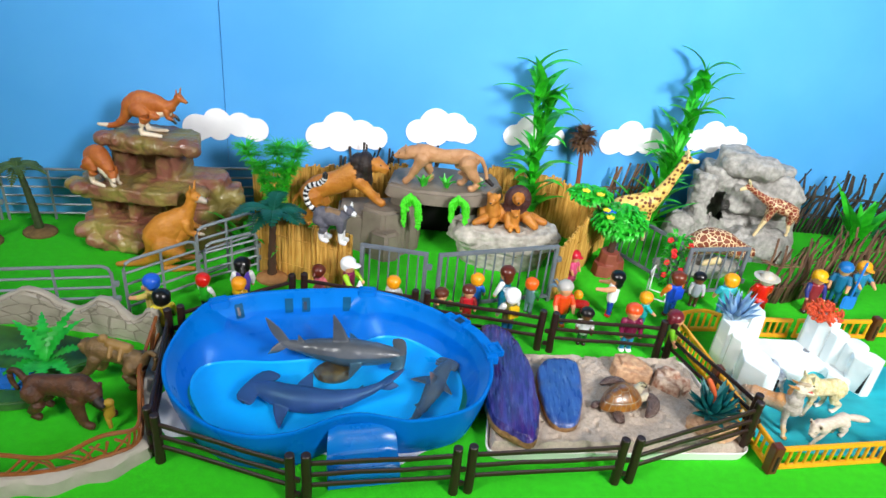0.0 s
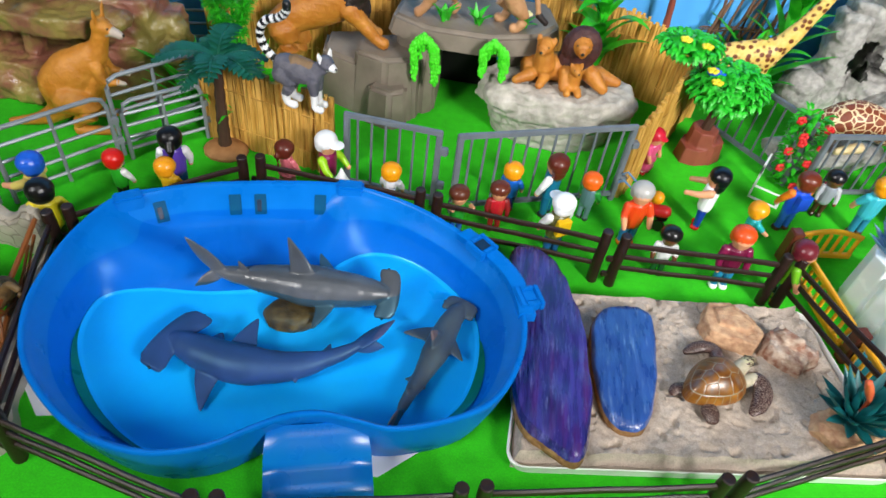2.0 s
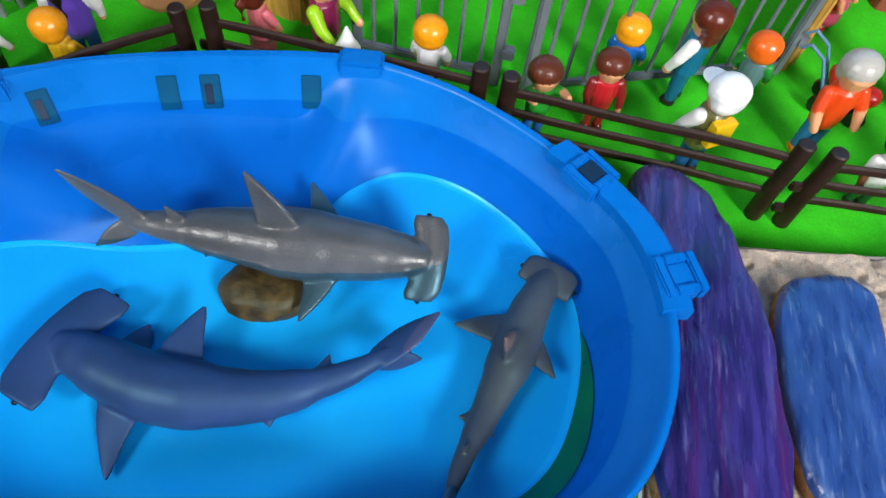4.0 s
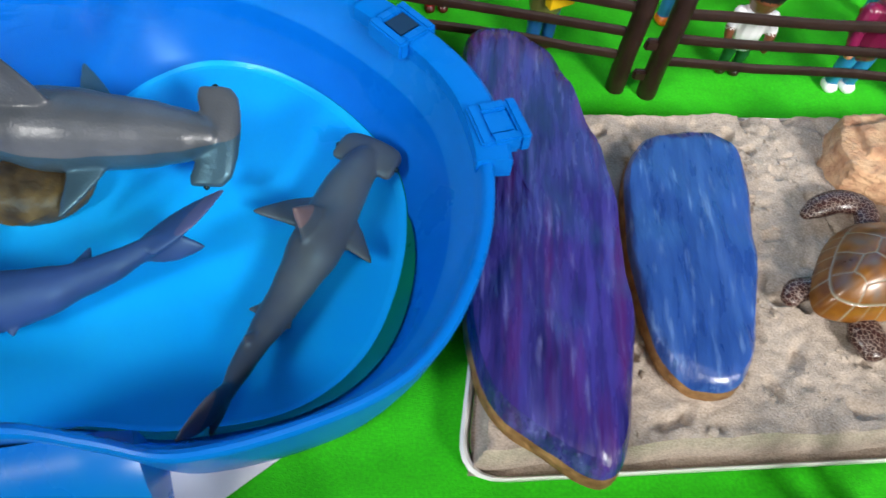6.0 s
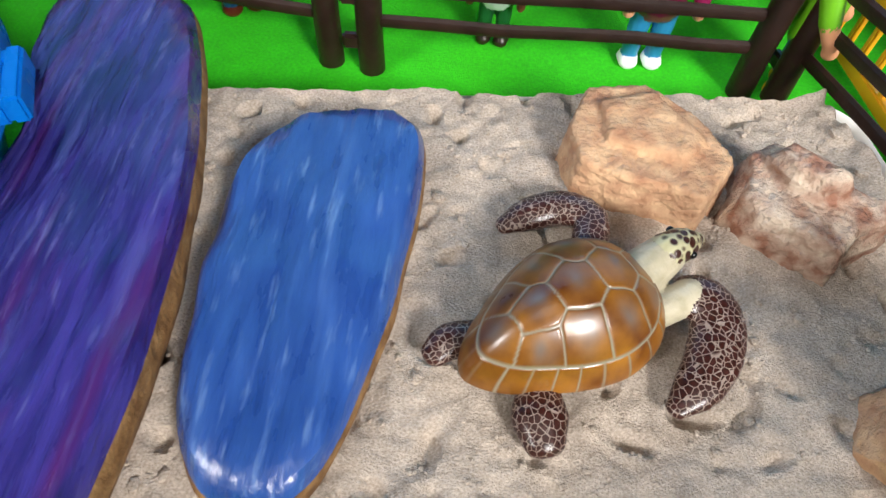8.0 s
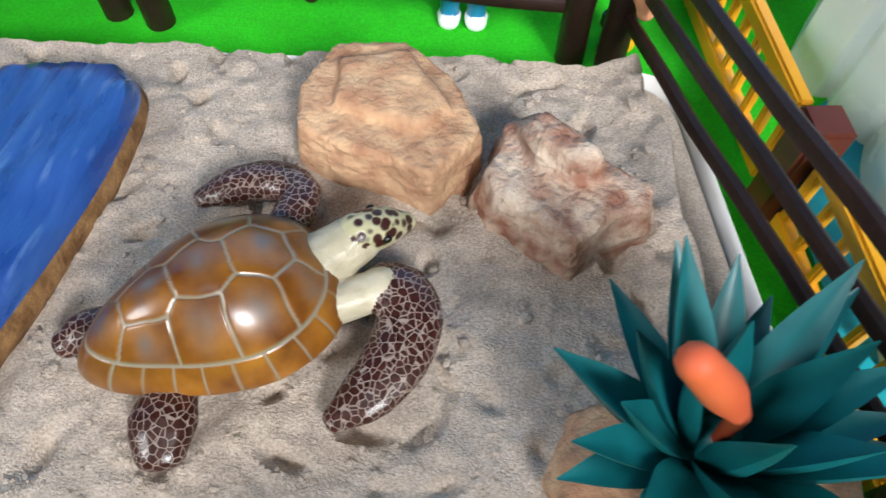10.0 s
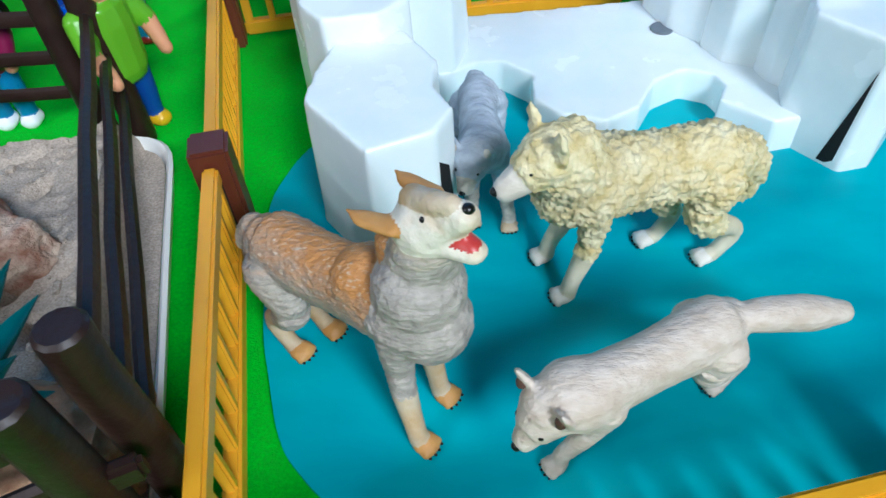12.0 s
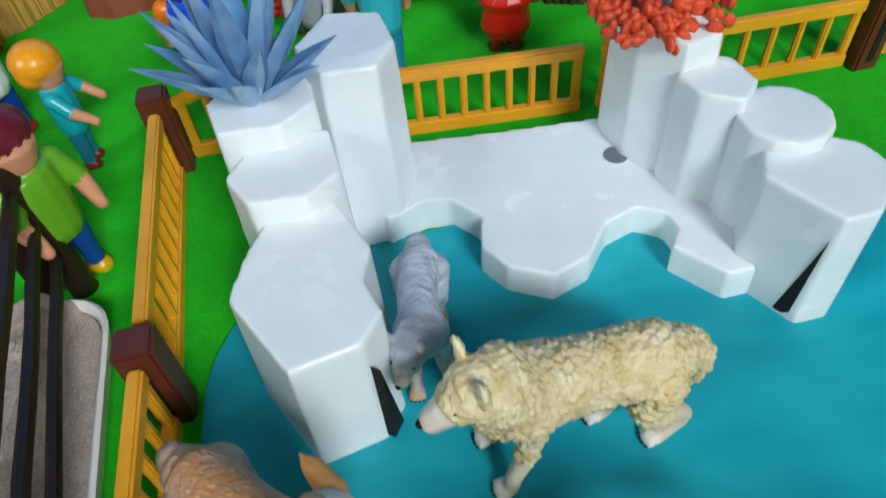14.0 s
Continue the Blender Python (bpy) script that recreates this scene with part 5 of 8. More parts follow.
def fleshy(bm, base, yaw, length, width, rise, droop, steps=9):
    """A thick pointed leaf: a hollowed upper face and a round back."""
    p = Vector(base)
    out = Vector((math.cos(yaw), math.sin(yaw), 0))
    side = Vector((-out.y, out.x, 0))
    ang = radians(rise)
    rings = []
    for i in range(steps + 1):
        t = i / steps
        w = width * 0.5 * (0.55 + 1.1 * t) * (1 - 0.2 * t) if t < 0.4 else width * 0.5 * 0.911 * max(0.04, 1 - ((t - 0.4) / 0.6) ** 1.5)
        up = Vector((0, 0, 1)) * math.cos(ang) - out * math.sin(ang)
        row = []
        for k in range(10):
            c, s = math.cos(2 * math.pi * k / 10), math.sin(2 * math.pi * k / 10)
            row.append(bm.verts.new(p + side * w * c + up * (w * (0.50 * s if s < 0 else 0.16 * s) + w * 0.42 * c * c)))
        rings.append(row)
        p = p + (out * math.cos(ang) + Vector((0, 0, 1)) * math.sin(ang)) * (length / steps)
        ang -= radians(droop) / steps
    for a, b in zip(rings, rings[1:]):
        for k in range(10):
            bm.faces.new((a[k], a[(k + 1) % 10], b[(k + 1) % 10], b[k]))
    bm.faces.new(rings[0][::-1])
    bm.faces.new(rings[-1])
    bmesh.ops.recalc_face_normals(bm, faces=bm.faces)


def agave(name, label, x, y, z, rows, leaf, seed, width):
    rnd = random.Random(seed)
    th = thing(name, label, "agave", at=pose(x, y, z))
    for n, length, rise, droop, lift in rows:
        for k in range(n):
            bm = bmesh.new()
            yaw = 2 * math.pi * (k + 0.5 * (rise > 45)) / n + rnd.uniform(-0.2, 0.2)
            fleshy(bm, (0.004 * math.cos(yaw), 0.004 * math.sin(yaw), lift), yaw, length * rnd.uniform(0.88, 1.1), width, rise + rnd.uniform(-6, 6), droop)
            part("leaf", bm, leaf, th)
    return th


th = agave("agave", "teal plastic agave with pointed leaves and an orange bud", 0.2585, 0.1035, 0.0280,
           [(9, 0.028, 24, 2, 0.006), (9, 0.031, 40, -4, 0.009), (8, 0.033, 56, -6, 0.011), (5, 0.033, 73, -4, 0.012)], TEAL_LEAF, 5, 0.0090)
bm = bmesh.new()
tube(bm, [(0, 0, 0), (0, 0, 0.006), (0, 0, 0.016)], [0.008, 0.006, 0.004], 10)
part("stem", bm, TEAL_LEAF, th)
bm = bmesh.new()
tube(bm, [(-0.001, -0.001, 0.018), (-0.004, -0.003, 0.034), (-0.011, -0.005, 0.046), (-0.018, -0.007, 0.057)], [0.0012, 0.0015, 0.0030, 0.0024], 10)
part("bud", bm, ORANGE, th, "blunt orange bud")
agave("ice_agave", "pearly blue spiky plant on top of the ice", 0.322, 0.252, 0.061, [(10, 0.030, 42, 4, 0.002), (9, 0.036, 60, 4, 0.003), (6, 0.038, 78, 2, 0.004)], ICE_LEAF, 9, 0.0085)
rnd = random.Random(4)
bm = bmesh.new()
for k in range(220):
    a, r = rnd.uniform(0, 2 * math.pi), 0.023 * math.sqrt(rnd.random())
    ell(bm, (r * math.cos(a), r * 0.75 * math.sin(a) - 0.004, 0.006 - r * 0.15 + rnd.uniform(-0.002, 0.002)), (0.0026 * rnd.uniform(0.7, 1.2), 0.0016, 0.0022 * rnd.uniform(0.7, 1.3)), pose(0, 0, 0, 0, 0, k * 30), seg=7)
o = part("coral_plant", bm, CORAL)
o.matrix_basis = pose(0.446, 0.284, 0.064, 12, 0, 0)
tagged(o, "orange-red coral-like plant draped over the ice", "plant")

# fern in the baboon yard
th = tuft("fern", "bright green plastic fern with notched broad fronds", -0.450, 0.105, 1, 0.01, 0.003, 3, LEAF, 0.008)
FERN = mat("fern_leaf", "#109a28", "#2cc444", 0.4, 80, pieces=0.15)
for k, (yaw, ln, rise) in enumerate(((0.2, 0.058, 42), (0.8, 0.060, 66), (1.4, 0.066, 58), (2.1, 0.066, 50), (2.7, 0.06, 62), (3.2, 0.060, 28), (3.8, 0.05, 18), (4.5, 0.05, 26), (5.1, 0.05, 30), (5.7, 0.055, 30))):
    bm = bmesh.new()
    blade(bm, (0, 0, 0.004), yaw, ln, 0.020, rise, 55, jag=0.5, steps=19, cup=0.15)
    part("frond", bm, FERN, th)


# the leafy tree in its terracotta pot
tree = thing("leafy_tree", "bright green toy tree with yellow flowers in a terracotta rock pot", "tree", at=pose(0.207, 0.444, 0))
bm = bmesh.new()
for c, r, z0, z1, seed in (((-0.004, -0.003), 0.021, -0.004, 0.018, 3), ((0.008, 0.003), 0.019, -0.004, 0.024, 5), ((0.0, 0.0), 0.018, 0.012, 0.036, 8)):
    spin = random.Random(seed)
    prism(bm, [(c[0] + r * spin.uniform(0.85, 1.1) * math.cos(k * 0.898 + seed), c[1] + r * spin.uniform(0.85, 1.1) * math.sin(k * 0.898 + seed)) for k in range(7)], z0, z1, 0.86)
bm = solid(bm, 0.0011, 2)
bmesh.ops.bisect_plane(bm, geom=bm.verts[:] + bm.edges[:] + bm.faces[:], plane_co=(0, 0, 0), plane_no=(0, 0, -1), clear_outer=True)
part("pot", bm, BRICK, tree, "terracotta rock pot")
bm = bmesh.new()
tube(bm, [(0, 0, 0.03), (0.002, 0, 0.05), (0.004, 0, 0.075), (0.0, 0, 0.095)], [0.006, 0.005, 0.0045, 0.003], 8)
tube(bm, [(0.002, 0, 0.06), (-0.018, 0.002, 0.085), (-0.036, 0.004, 0.115)], [0.003, 0.0026, 0.002], 7)
tube(bm, [(0.003, 0, 0.065), (0.018, 0, 0.075), (0.028, 0, 0.085)], [0.003, 0.0024, 0.0016], 7)
part("trunk", bm, TRUNK, tree)
rnd = random.Random(21)
for nm, c, r, n in (("crown", (0.004, -0.004, 0.088), (0.038, 0.028, 0.025), 620), ("crown", (-0.046, 0.004, 0.122), (0.029, 0.022, 0.010), 300)):
    bm = bmesh.new()
    for k in range(n):
        v = Vector((rnd.gauss(0, 1), rnd.gauss(0, 1), rnd.gauss(0, 1))).normalized() * rnd.uniform(0.75, 1.0)
        if v.x < 0.32 and v.x > -0.05 and v.y < -0.75 and abs(v.z) < 0.3 and nm == "crown" and n > 300:
            continue
        p = Vector((c[0] + v.x * r[0], c[1] + v.y * r[1], c[2] + v.z * r[2]))
        blade(bm, p, math.atan2(v.y, v.x) + rnd.uniform(-0.6, 0.6), 0.0095, 0.0050, 10 + 30 * v.z, 110, steps=3, thick=0.0012)
    ell(bm, c, (r[0] * 0.8, r[1] * 0.8, r[2] * 0.75))
    part("crown", bm, TREE_LEAF, tree)
for p in ((-0.036, -0.016, 0.132), (-0.056, -0.012, 0.134), (-0.024, -0.022, 0.112), (-0.018, -0.028, 0.104)):
    bm = bmesh.new()
    for k in range(5):
        ell(bm, (p[0] + 0.0035 * math.cos(k * 1.257), p[1] + 0.0035 * math.sin(k * 1.257), p[2]), (0.0028, 0.0028, 0.0018), seg=8)
    part("flower", bm, YELLOW_FLOWER, tree, "yellow flower")

rose = thing("rose_bush", "green climbing rose bush with red flowers", "bush", at=pose(0.300, 0.415, 0))
bm = bmesh.new()
for k in range(320):
    z = rnd.uniform(0.004, 0.088)
    a = rnd.uniform(0, 2 * math.pi)
    w = 0.020 * (1 - 0.35 * abs(z / 0.088 - 0.6))
    blade(bm, (w * math.cos(a) * 0.7 - 0.010 * (z / 0.088), w * math.sin(a) * 0.5, z), a, 0.009, 0.005, rnd.uniform(-10, 50), 50, steps=2)
tube(bm, [(0, 0, 0), (-0.004, 0, 0.05), (-0.008, 0, 0.085)], 0.003, 6)
tagged(part("leaves", bm, LEAF, rose), kind="stuff")
for k in range(11):
    z = 0.012 + 0.0072 * k
    a = -1.57 + 1.2 * math.sin(k * 2.3)
    bm = bmesh.new()
    for j in range(5):
        ell(bm, (0.017 * math.cos(a) - 0.01 * z / 0.088 + 0.0026 * math.cos(j * 1.257), 0.014 * math.sin(a) - 0.003, z + 0.0026 * math.sin(j * 1.257)), (0.0024, 0.002, 0.0024), seg=7)
    part("flower", bm, ROSE, rose, "red flower")

# ---- the baboon yard ----
YARD_ROCK = mat("yard_base_plastic", "#a69f92", "#b6afa2", 0.55, 50, 0.0006, 160, vary=0.1)
GRASS_PLASTIC = mat("green_base_plastic", "#2a5a20", "#3a7a2a", 0.5, 60, vary=0.15)
yard = thing("yard_wall", "beige moulded plastic stone wall of the baboon yard", "wall")
line = smooth_line([(-0.650, 0.150, 0), (-0.560, 0.178, 0), (-0.490, 0.185, 0), (-0.430, 0.182, 0), (-0.385, 0.176, 0), (-0.352, 0.168, 0)], 10)
for part_no, (i0, i1) in enumerate(((0, 18), (18, 34), (34, len(line)))):
    bm = bmesh.new()
    seg = line[i0:i1 + 1]
    prev = None
    for k, p in enumerate(seg):
        s = i0 + k
        h = 0.036 + 0.010 * math.sin(s * 0.42 + 0.5) + 0.003 * noise.noise(Vector((s * 0.7, 0, 0)))
        col = [bm.verts.new((p.x, p.y - 0.010 + 0.003 * noise.noise(Vector((s * 0.4, z * 60, 1))), h * z)) for z in (0, 0.25, 0.5, 0.75, 0.95)]
        col += [bm.verts.new((p.x, p.y - 0.004, h)), bm.verts.new((p.x, p.y + 0.003, h)), bm.verts.new((p.x, p.y + 0.005, 0))]
        if prev:
            for j in range(7):
                bm.faces.new((prev[j], col[j], col[j + 1], prev[j + 1]))
        else:
            bm.faces.new(col)
        prev = col
    bm.faces.new(prev[::-1])
    bmesh.ops.recalc_face_normals(bm, faces=bm.faces)
    part("wall_piece", bm, BEIGE_WALL, yard)
bm = bmesh.new()
tube(bm, [(p.x, p.y - 0.001, 0.0365 + 0.010 * math.sin(s * 0.42 + 0.5) + 0.003 * noise.noise(Vector((s * 0.7, 0, 0)))) for s, p in enumerate(line)], 0.0030, 8, flat=1.5)
part("coping", bm, YARD_ROCK, yard, "smooth pale coping")
base_line = smooth_line([(-0.620, -0.060, 0), (-0.520, -0.072, 0), (-0.430, -0.058, 0), (-0.375, -0.046, 0), (-0.334, -0.026, 0), (-0.306, 0.000, 0), (-0.318, 0.040, 0), (-0.340, 0.090, 0), (-0.352, 0.160, 0)], 6)
yard2 = thing("yard_rail", "beige kerb with a rust-brown branch-like railing", "railing")
bm = bmesh.new()
prev = None
for k, p in enumerate(base_line):
    d = (base_line[min(k + 1, len(base_line) - 1)] - base_line[max(k - 1, 0)]).normalized()
    nrm = Vector((d.y, -d.x, 0))
    hh = 0.017 + 0.002 * noise.noise(Vector((k * 0.5, 3, 0)))
    wv = 0.003 * math.sin(k * 1.05)
    col = [bm.verts.new(p + nrm * (0.011 + wv)), bm.verts.new(p + nrm * (0.010 + wv) + Vector((0, 0, hh * 0.8))), bm.verts.new(p + nrm * 0.005 + Vector((0, 0, hh))),
           bm.verts.new(p - nrm * 0.004 + Vector((0, 0, hh))), bm.verts.new(p - nrm * 0.006)]
    if prev:
        for j in range(4):
            bm.faces.new((prev[j], col[j], col[j + 1], prev[j + 1]))
    else:
        bm.faces.new(col)
    prev = col
bm.faces.new(prev[::-1])
bmesh.ops.recalc_face_normals(bm, faces=bm.faces)
part("kerb", bm, YARD_ROCK, yard2)
for zz, amp in ((0.018, 0.001), (0.038, 0.005)):
    bm = bmesh.new()
    tube(bm, [p + Vector((0, 0, zz + amp * math.sin(k * 0.55))) for k, p in enumerate(base_line)], 0.0021, 7)
    part("branch_rail", bm, RUST, yard2)
rnd = random.Random(14)
for k in range(len(base_line) - 4):
    p, q = base_line[k], base_line[k + rnd.choice((1, 2, 3))]
    up = rnd.random() < 0.5
    a = p + Vector((0, 0, 0.016 if up else 0.034))
    b = q + Vector((0, 0, 0.034 if up else 0.016))
    bm = bmesh.new()
    tube(bm, [a, a.lerp(b, 0.5) + Vector((0.002, 0, 0.002)), b], [0.0015, 0.0011, 0.0015], 6)
    part("branch", bm, RUST, yard2)
bm = bmesh.new()
prism(bm, [(p.x, p.y) for p in smooth_line([(-0.62, 0.02, 0), (-0.50, 0.03, 0), (-0.43, 0.05, 0), (-0.42, 0.10, 0), (-0.40, 0.13, 0), (-0.46, 0.16, 0), (-0.62, 0.15, 0)], 6, True)], 0.001, 0.008, 0.96, 0.002)
tagged(part("green_mat", bm, GRASS_PLASTIC), "mottled green plastic mat under the baboons", "mat")
bm = bmesh.new()
prism(bm, [(p.x, p.y) for p in smooth_line([(-0.62, 0.055, 0), (-0.50, 0.058, 0), (-0.44, 0.065, 0), (-0.435, 0.085, 0), (-0.50, 0.090, 0), (-0.62, 0.088, 0)], 6, True)], 0.0081, 0.0095, 0.98)
tagged(part("yard_pond", bm, mat("pond_blue", "#1a5fb0", "#2470c4", 0.25, 40)), "glossy blue plastic pond in the yard base", "pond")

# ---- toy animals: each one moulded figure ----
def eased(pts, rad, steps=3):
    """The same chain with rounded bends."""
    if len(pts) < 3:
        return [Vector(p) for p in pts], list(rad)
    line = smooth_line([(p[0], p[1], p[2]) for p in pts], steps)
    out = []
    for i in range(len(line)):
        k, t = divmod(i, steps)
        t /= steps
        t = t * t * (3 - 2 * t)
        out.append(rad[min(k, len(rad) - 1)] * (1 - t) + rad[min(k + 1, len(rad) - 1)] * t)
    return line, out


def wing(bm, sections, mi=0, n=14):
    """A thin fin: lens-shaped sections, each given by its middle, its half chord and its half thickness."""
    rings = []
    for c, a, b in sections:
        c, a, b = Vector(c), Vector(a), Vector(b)
        rings.append([bm.verts.new(c + a * math.cos(2 * math.pi * k / n) + b * math.sin(2 * math.pi * k / n)) for k in range(n)])
    faces = [bm.faces.new(rings[0][::-1]), bm.faces.new(rings[-1])]
    for p, q in zip(rings, rings[1:]):
        faces += [bm.faces.new((p[k], p[(k + 1) % n], q[(k + 1) % n], q[k])) for k in range(n)]
    for f in faces:
        f.material_index = mi
    bmesh.ops.recalc_face_normals(bm, faces=faces)


def figure(name, label, category, pieces, mats, at, voxel=0.0009, smooth=4, relief=None, group="", size=0.01):
    """One moulded figure from chains of rings (material, points, radii, flatness, up), lumps, fins, and beads laid on unmelted."""
    bm = bmesh.new()
    beads = []
    for p in pieces:
        if p[0] == "bead":
            beads.append(p)
        elif p[0] == "lump":
            ell(bm, [v * size for v in p[2]], [v * size for v in p[3]], mi=p[1], seg=14)
        elif p[0] == "wing":
            wing(bm, [[Vector(v) * size for v in s] for s in p[2]], p[1])
        else:
            pts, rad = eased(p[1], p[2])
            tube(bm, [q * size for q in pts], [v * size for v in rad], 28, p[0], p[3] if len(p) > 3 else 1.0, up=p[4] if len(p) > 4 else (0, 0, 1))
    bm = solid(bm, voxel, smooth, relief)
    for p in beads:
        ell(bm, [v * size for v in p[2]], [v * size for v in p[3]], mi=p[1], seg=10)
    ob = part(name, bm, mats, sharp=False)
    ob.matrix_basis = at
    return tagged(ob, label, category, group)


def both(mi, pts, rad, flat=1.0):
    return [(mi, [(x, s * y, z) for x, y, z in pts], rad, flat) for s in (-1, 1)]


def aim(yaw, pitch):
    y, p = radians(yaw), radians(pitch)
    return Vector((math.cos(y) * math.cos(p), math.sin(y) * math.cos(p), math.sin(p)))


def head_parts(c, yaw, pitch, r, snout, mi_head, mi_snout, mi_nose, mi_ear, ear, open_mouth=0.0, mi_tongue=None, mi_eye=None, ear_out=0.75, ear_back=0.2, mi_inner=None, tilt=0.0):
    c = Vector(c)
    d = aim(yaw, pitch)
    s = (aim(yaw + 90, 0) + Vector((0, 0, tilt))).normalized()
    u = d.cross(s)
    out = [(mi_head, [tuple(c - d * r * 0.35), tuple(c + d * r * 0.1), tuple(c + d * r * 0.5)], [r, r * 0.98, r * 0.8])]
    tip = c + d * (r * 0.6 + snout) + u * (-r * 0.10)
    out.append((mi_snout, [tuple(c + d * r * 0.45 - u * r * 0.14), tuple(c.lerp(tip, 0.65)), tuple(tip)], [r * 0.70, r * 0.54, r * 0.43]))
    out.append(("bead", mi_nose, tuple(tip + d * r * 0.26 + u * r * 0.16), (r * 0.19, r * 0.19, r * 0.16)))
    if open_mouth:
        dj = aim(yaw, pitch - open_mouth)
        uj = dj.cross(s)
        jaw = c + dj * (r * 0.62 + snout * 0.92) - u * r * 0.12
        out.append((mi_snout, [tuple(c + dj * r * 0.4 - u * r * 0.25), tuple(jaw)], [r * 0.42, r * 0.26], 1.5))
        out.append((mi_tongue, [tuple(c + dj * r * 0.7 + uj * r * 0.08), tuple(jaw - dj * r * 0.12 + uj * r * 0.20)], [r * 0.30, r * 0.18], 1.5))
    for k in (-1, 1):
        base = c + s * k * r * ear_out - d * r * 0.25 + u * r * 0.5
        mid = base + u * ear * 0.55 + s * k * ear * 0.18 - d * ear * ear_back
        top = base + u * ear + s * k * ear * 0.25 - d * ear * ear_back * 1.5
        out.append((mi_ear, [tuple(base), tuple(mid), tuple(top)], [r * 0.42, r * 0.34, r * 0.08], 0.45, tuple(s)))
        if mi_inner is not None:
            out.append(("bead", mi_inner, tuple(base.lerp(mid, 0.7) + d * r * 0.14), (r * 0.2, r * 0.2, r * 0.3)))
        if mi_eye is not None:
            out.append(("bead", mi_eye, tuple(c + d * r * 0.70 + s * k * r * 0.52 + u * r * 0.36), (r * 0.12, r * 0.12, r * 0.12)))
    return out


BLACK = mat("black_paint", "#0a0908", "#141210", 0.3, 80)
TONGUE = mat("red_tongue", "#b03030", "#c84840", 0.35, 80)
GREYWHITE_FUR = mat("greyish_white_fur", "#b6aca0", "#e2dacb", 0.6, 420, 0.0008, 1000, stretch=(0.5, 1, 1), vary=0.15)
CREAM_LEG = mat("cream_leg", "#d2c6a6", "#e6dcc4", 0.55, 90, 0.0005, 500, vary=0.12)
CREAM_WOOL = mat("cream_wool", "#d2be84", "#eadfb8", 0.6, 220, 0.0012, 520, vary=0.1)
WHITE_FUR = mat("white_fur", "#d8cdbc", "#efe8dc", 0.5, 150, 0.0007, 500, stretch=(0.5, 1, 1), vary=0.08)
WOLF_FACE = mat("tan_white_face", "#cfa674", "#e6dccb", 0.55, 55, 0.0006, 500, low=0.30, high=0.46, vary=0.1)
GREY_FUR = mat("blue_grey_fur", "#a2abb8", "#d4dce6", 0.6, 220, 0.0009, 450, stretch=(0.5, 1, 1), vary=0.15)


def fur(amount, scale=260, seed=0.0, long_x=0.5, only=None):
    off = Vector((seed, 1.7 + seed, 3.3))

    def skin(p, mi=0):
        if only is not None and mi not in only:
            return 0.0
        q = Vector((p.x * long_x, p.y, p.z)) * scale
        return amount * (noise.noise(q + off) + 0.5 * noise.noise(q * 2.1 + off))
    return skin


def wool(amount, scale, only):
    def skin(p, mi=0):
        if mi not in only:
            return 0.0
        much = amount * (0.45 if mi == 3 else 1.0)
        return much * (0.6 - noise.voronoi(p * scale)[0][0]) + much * 0.2 * noise.noise(p * scale * 2.2)
    return skin


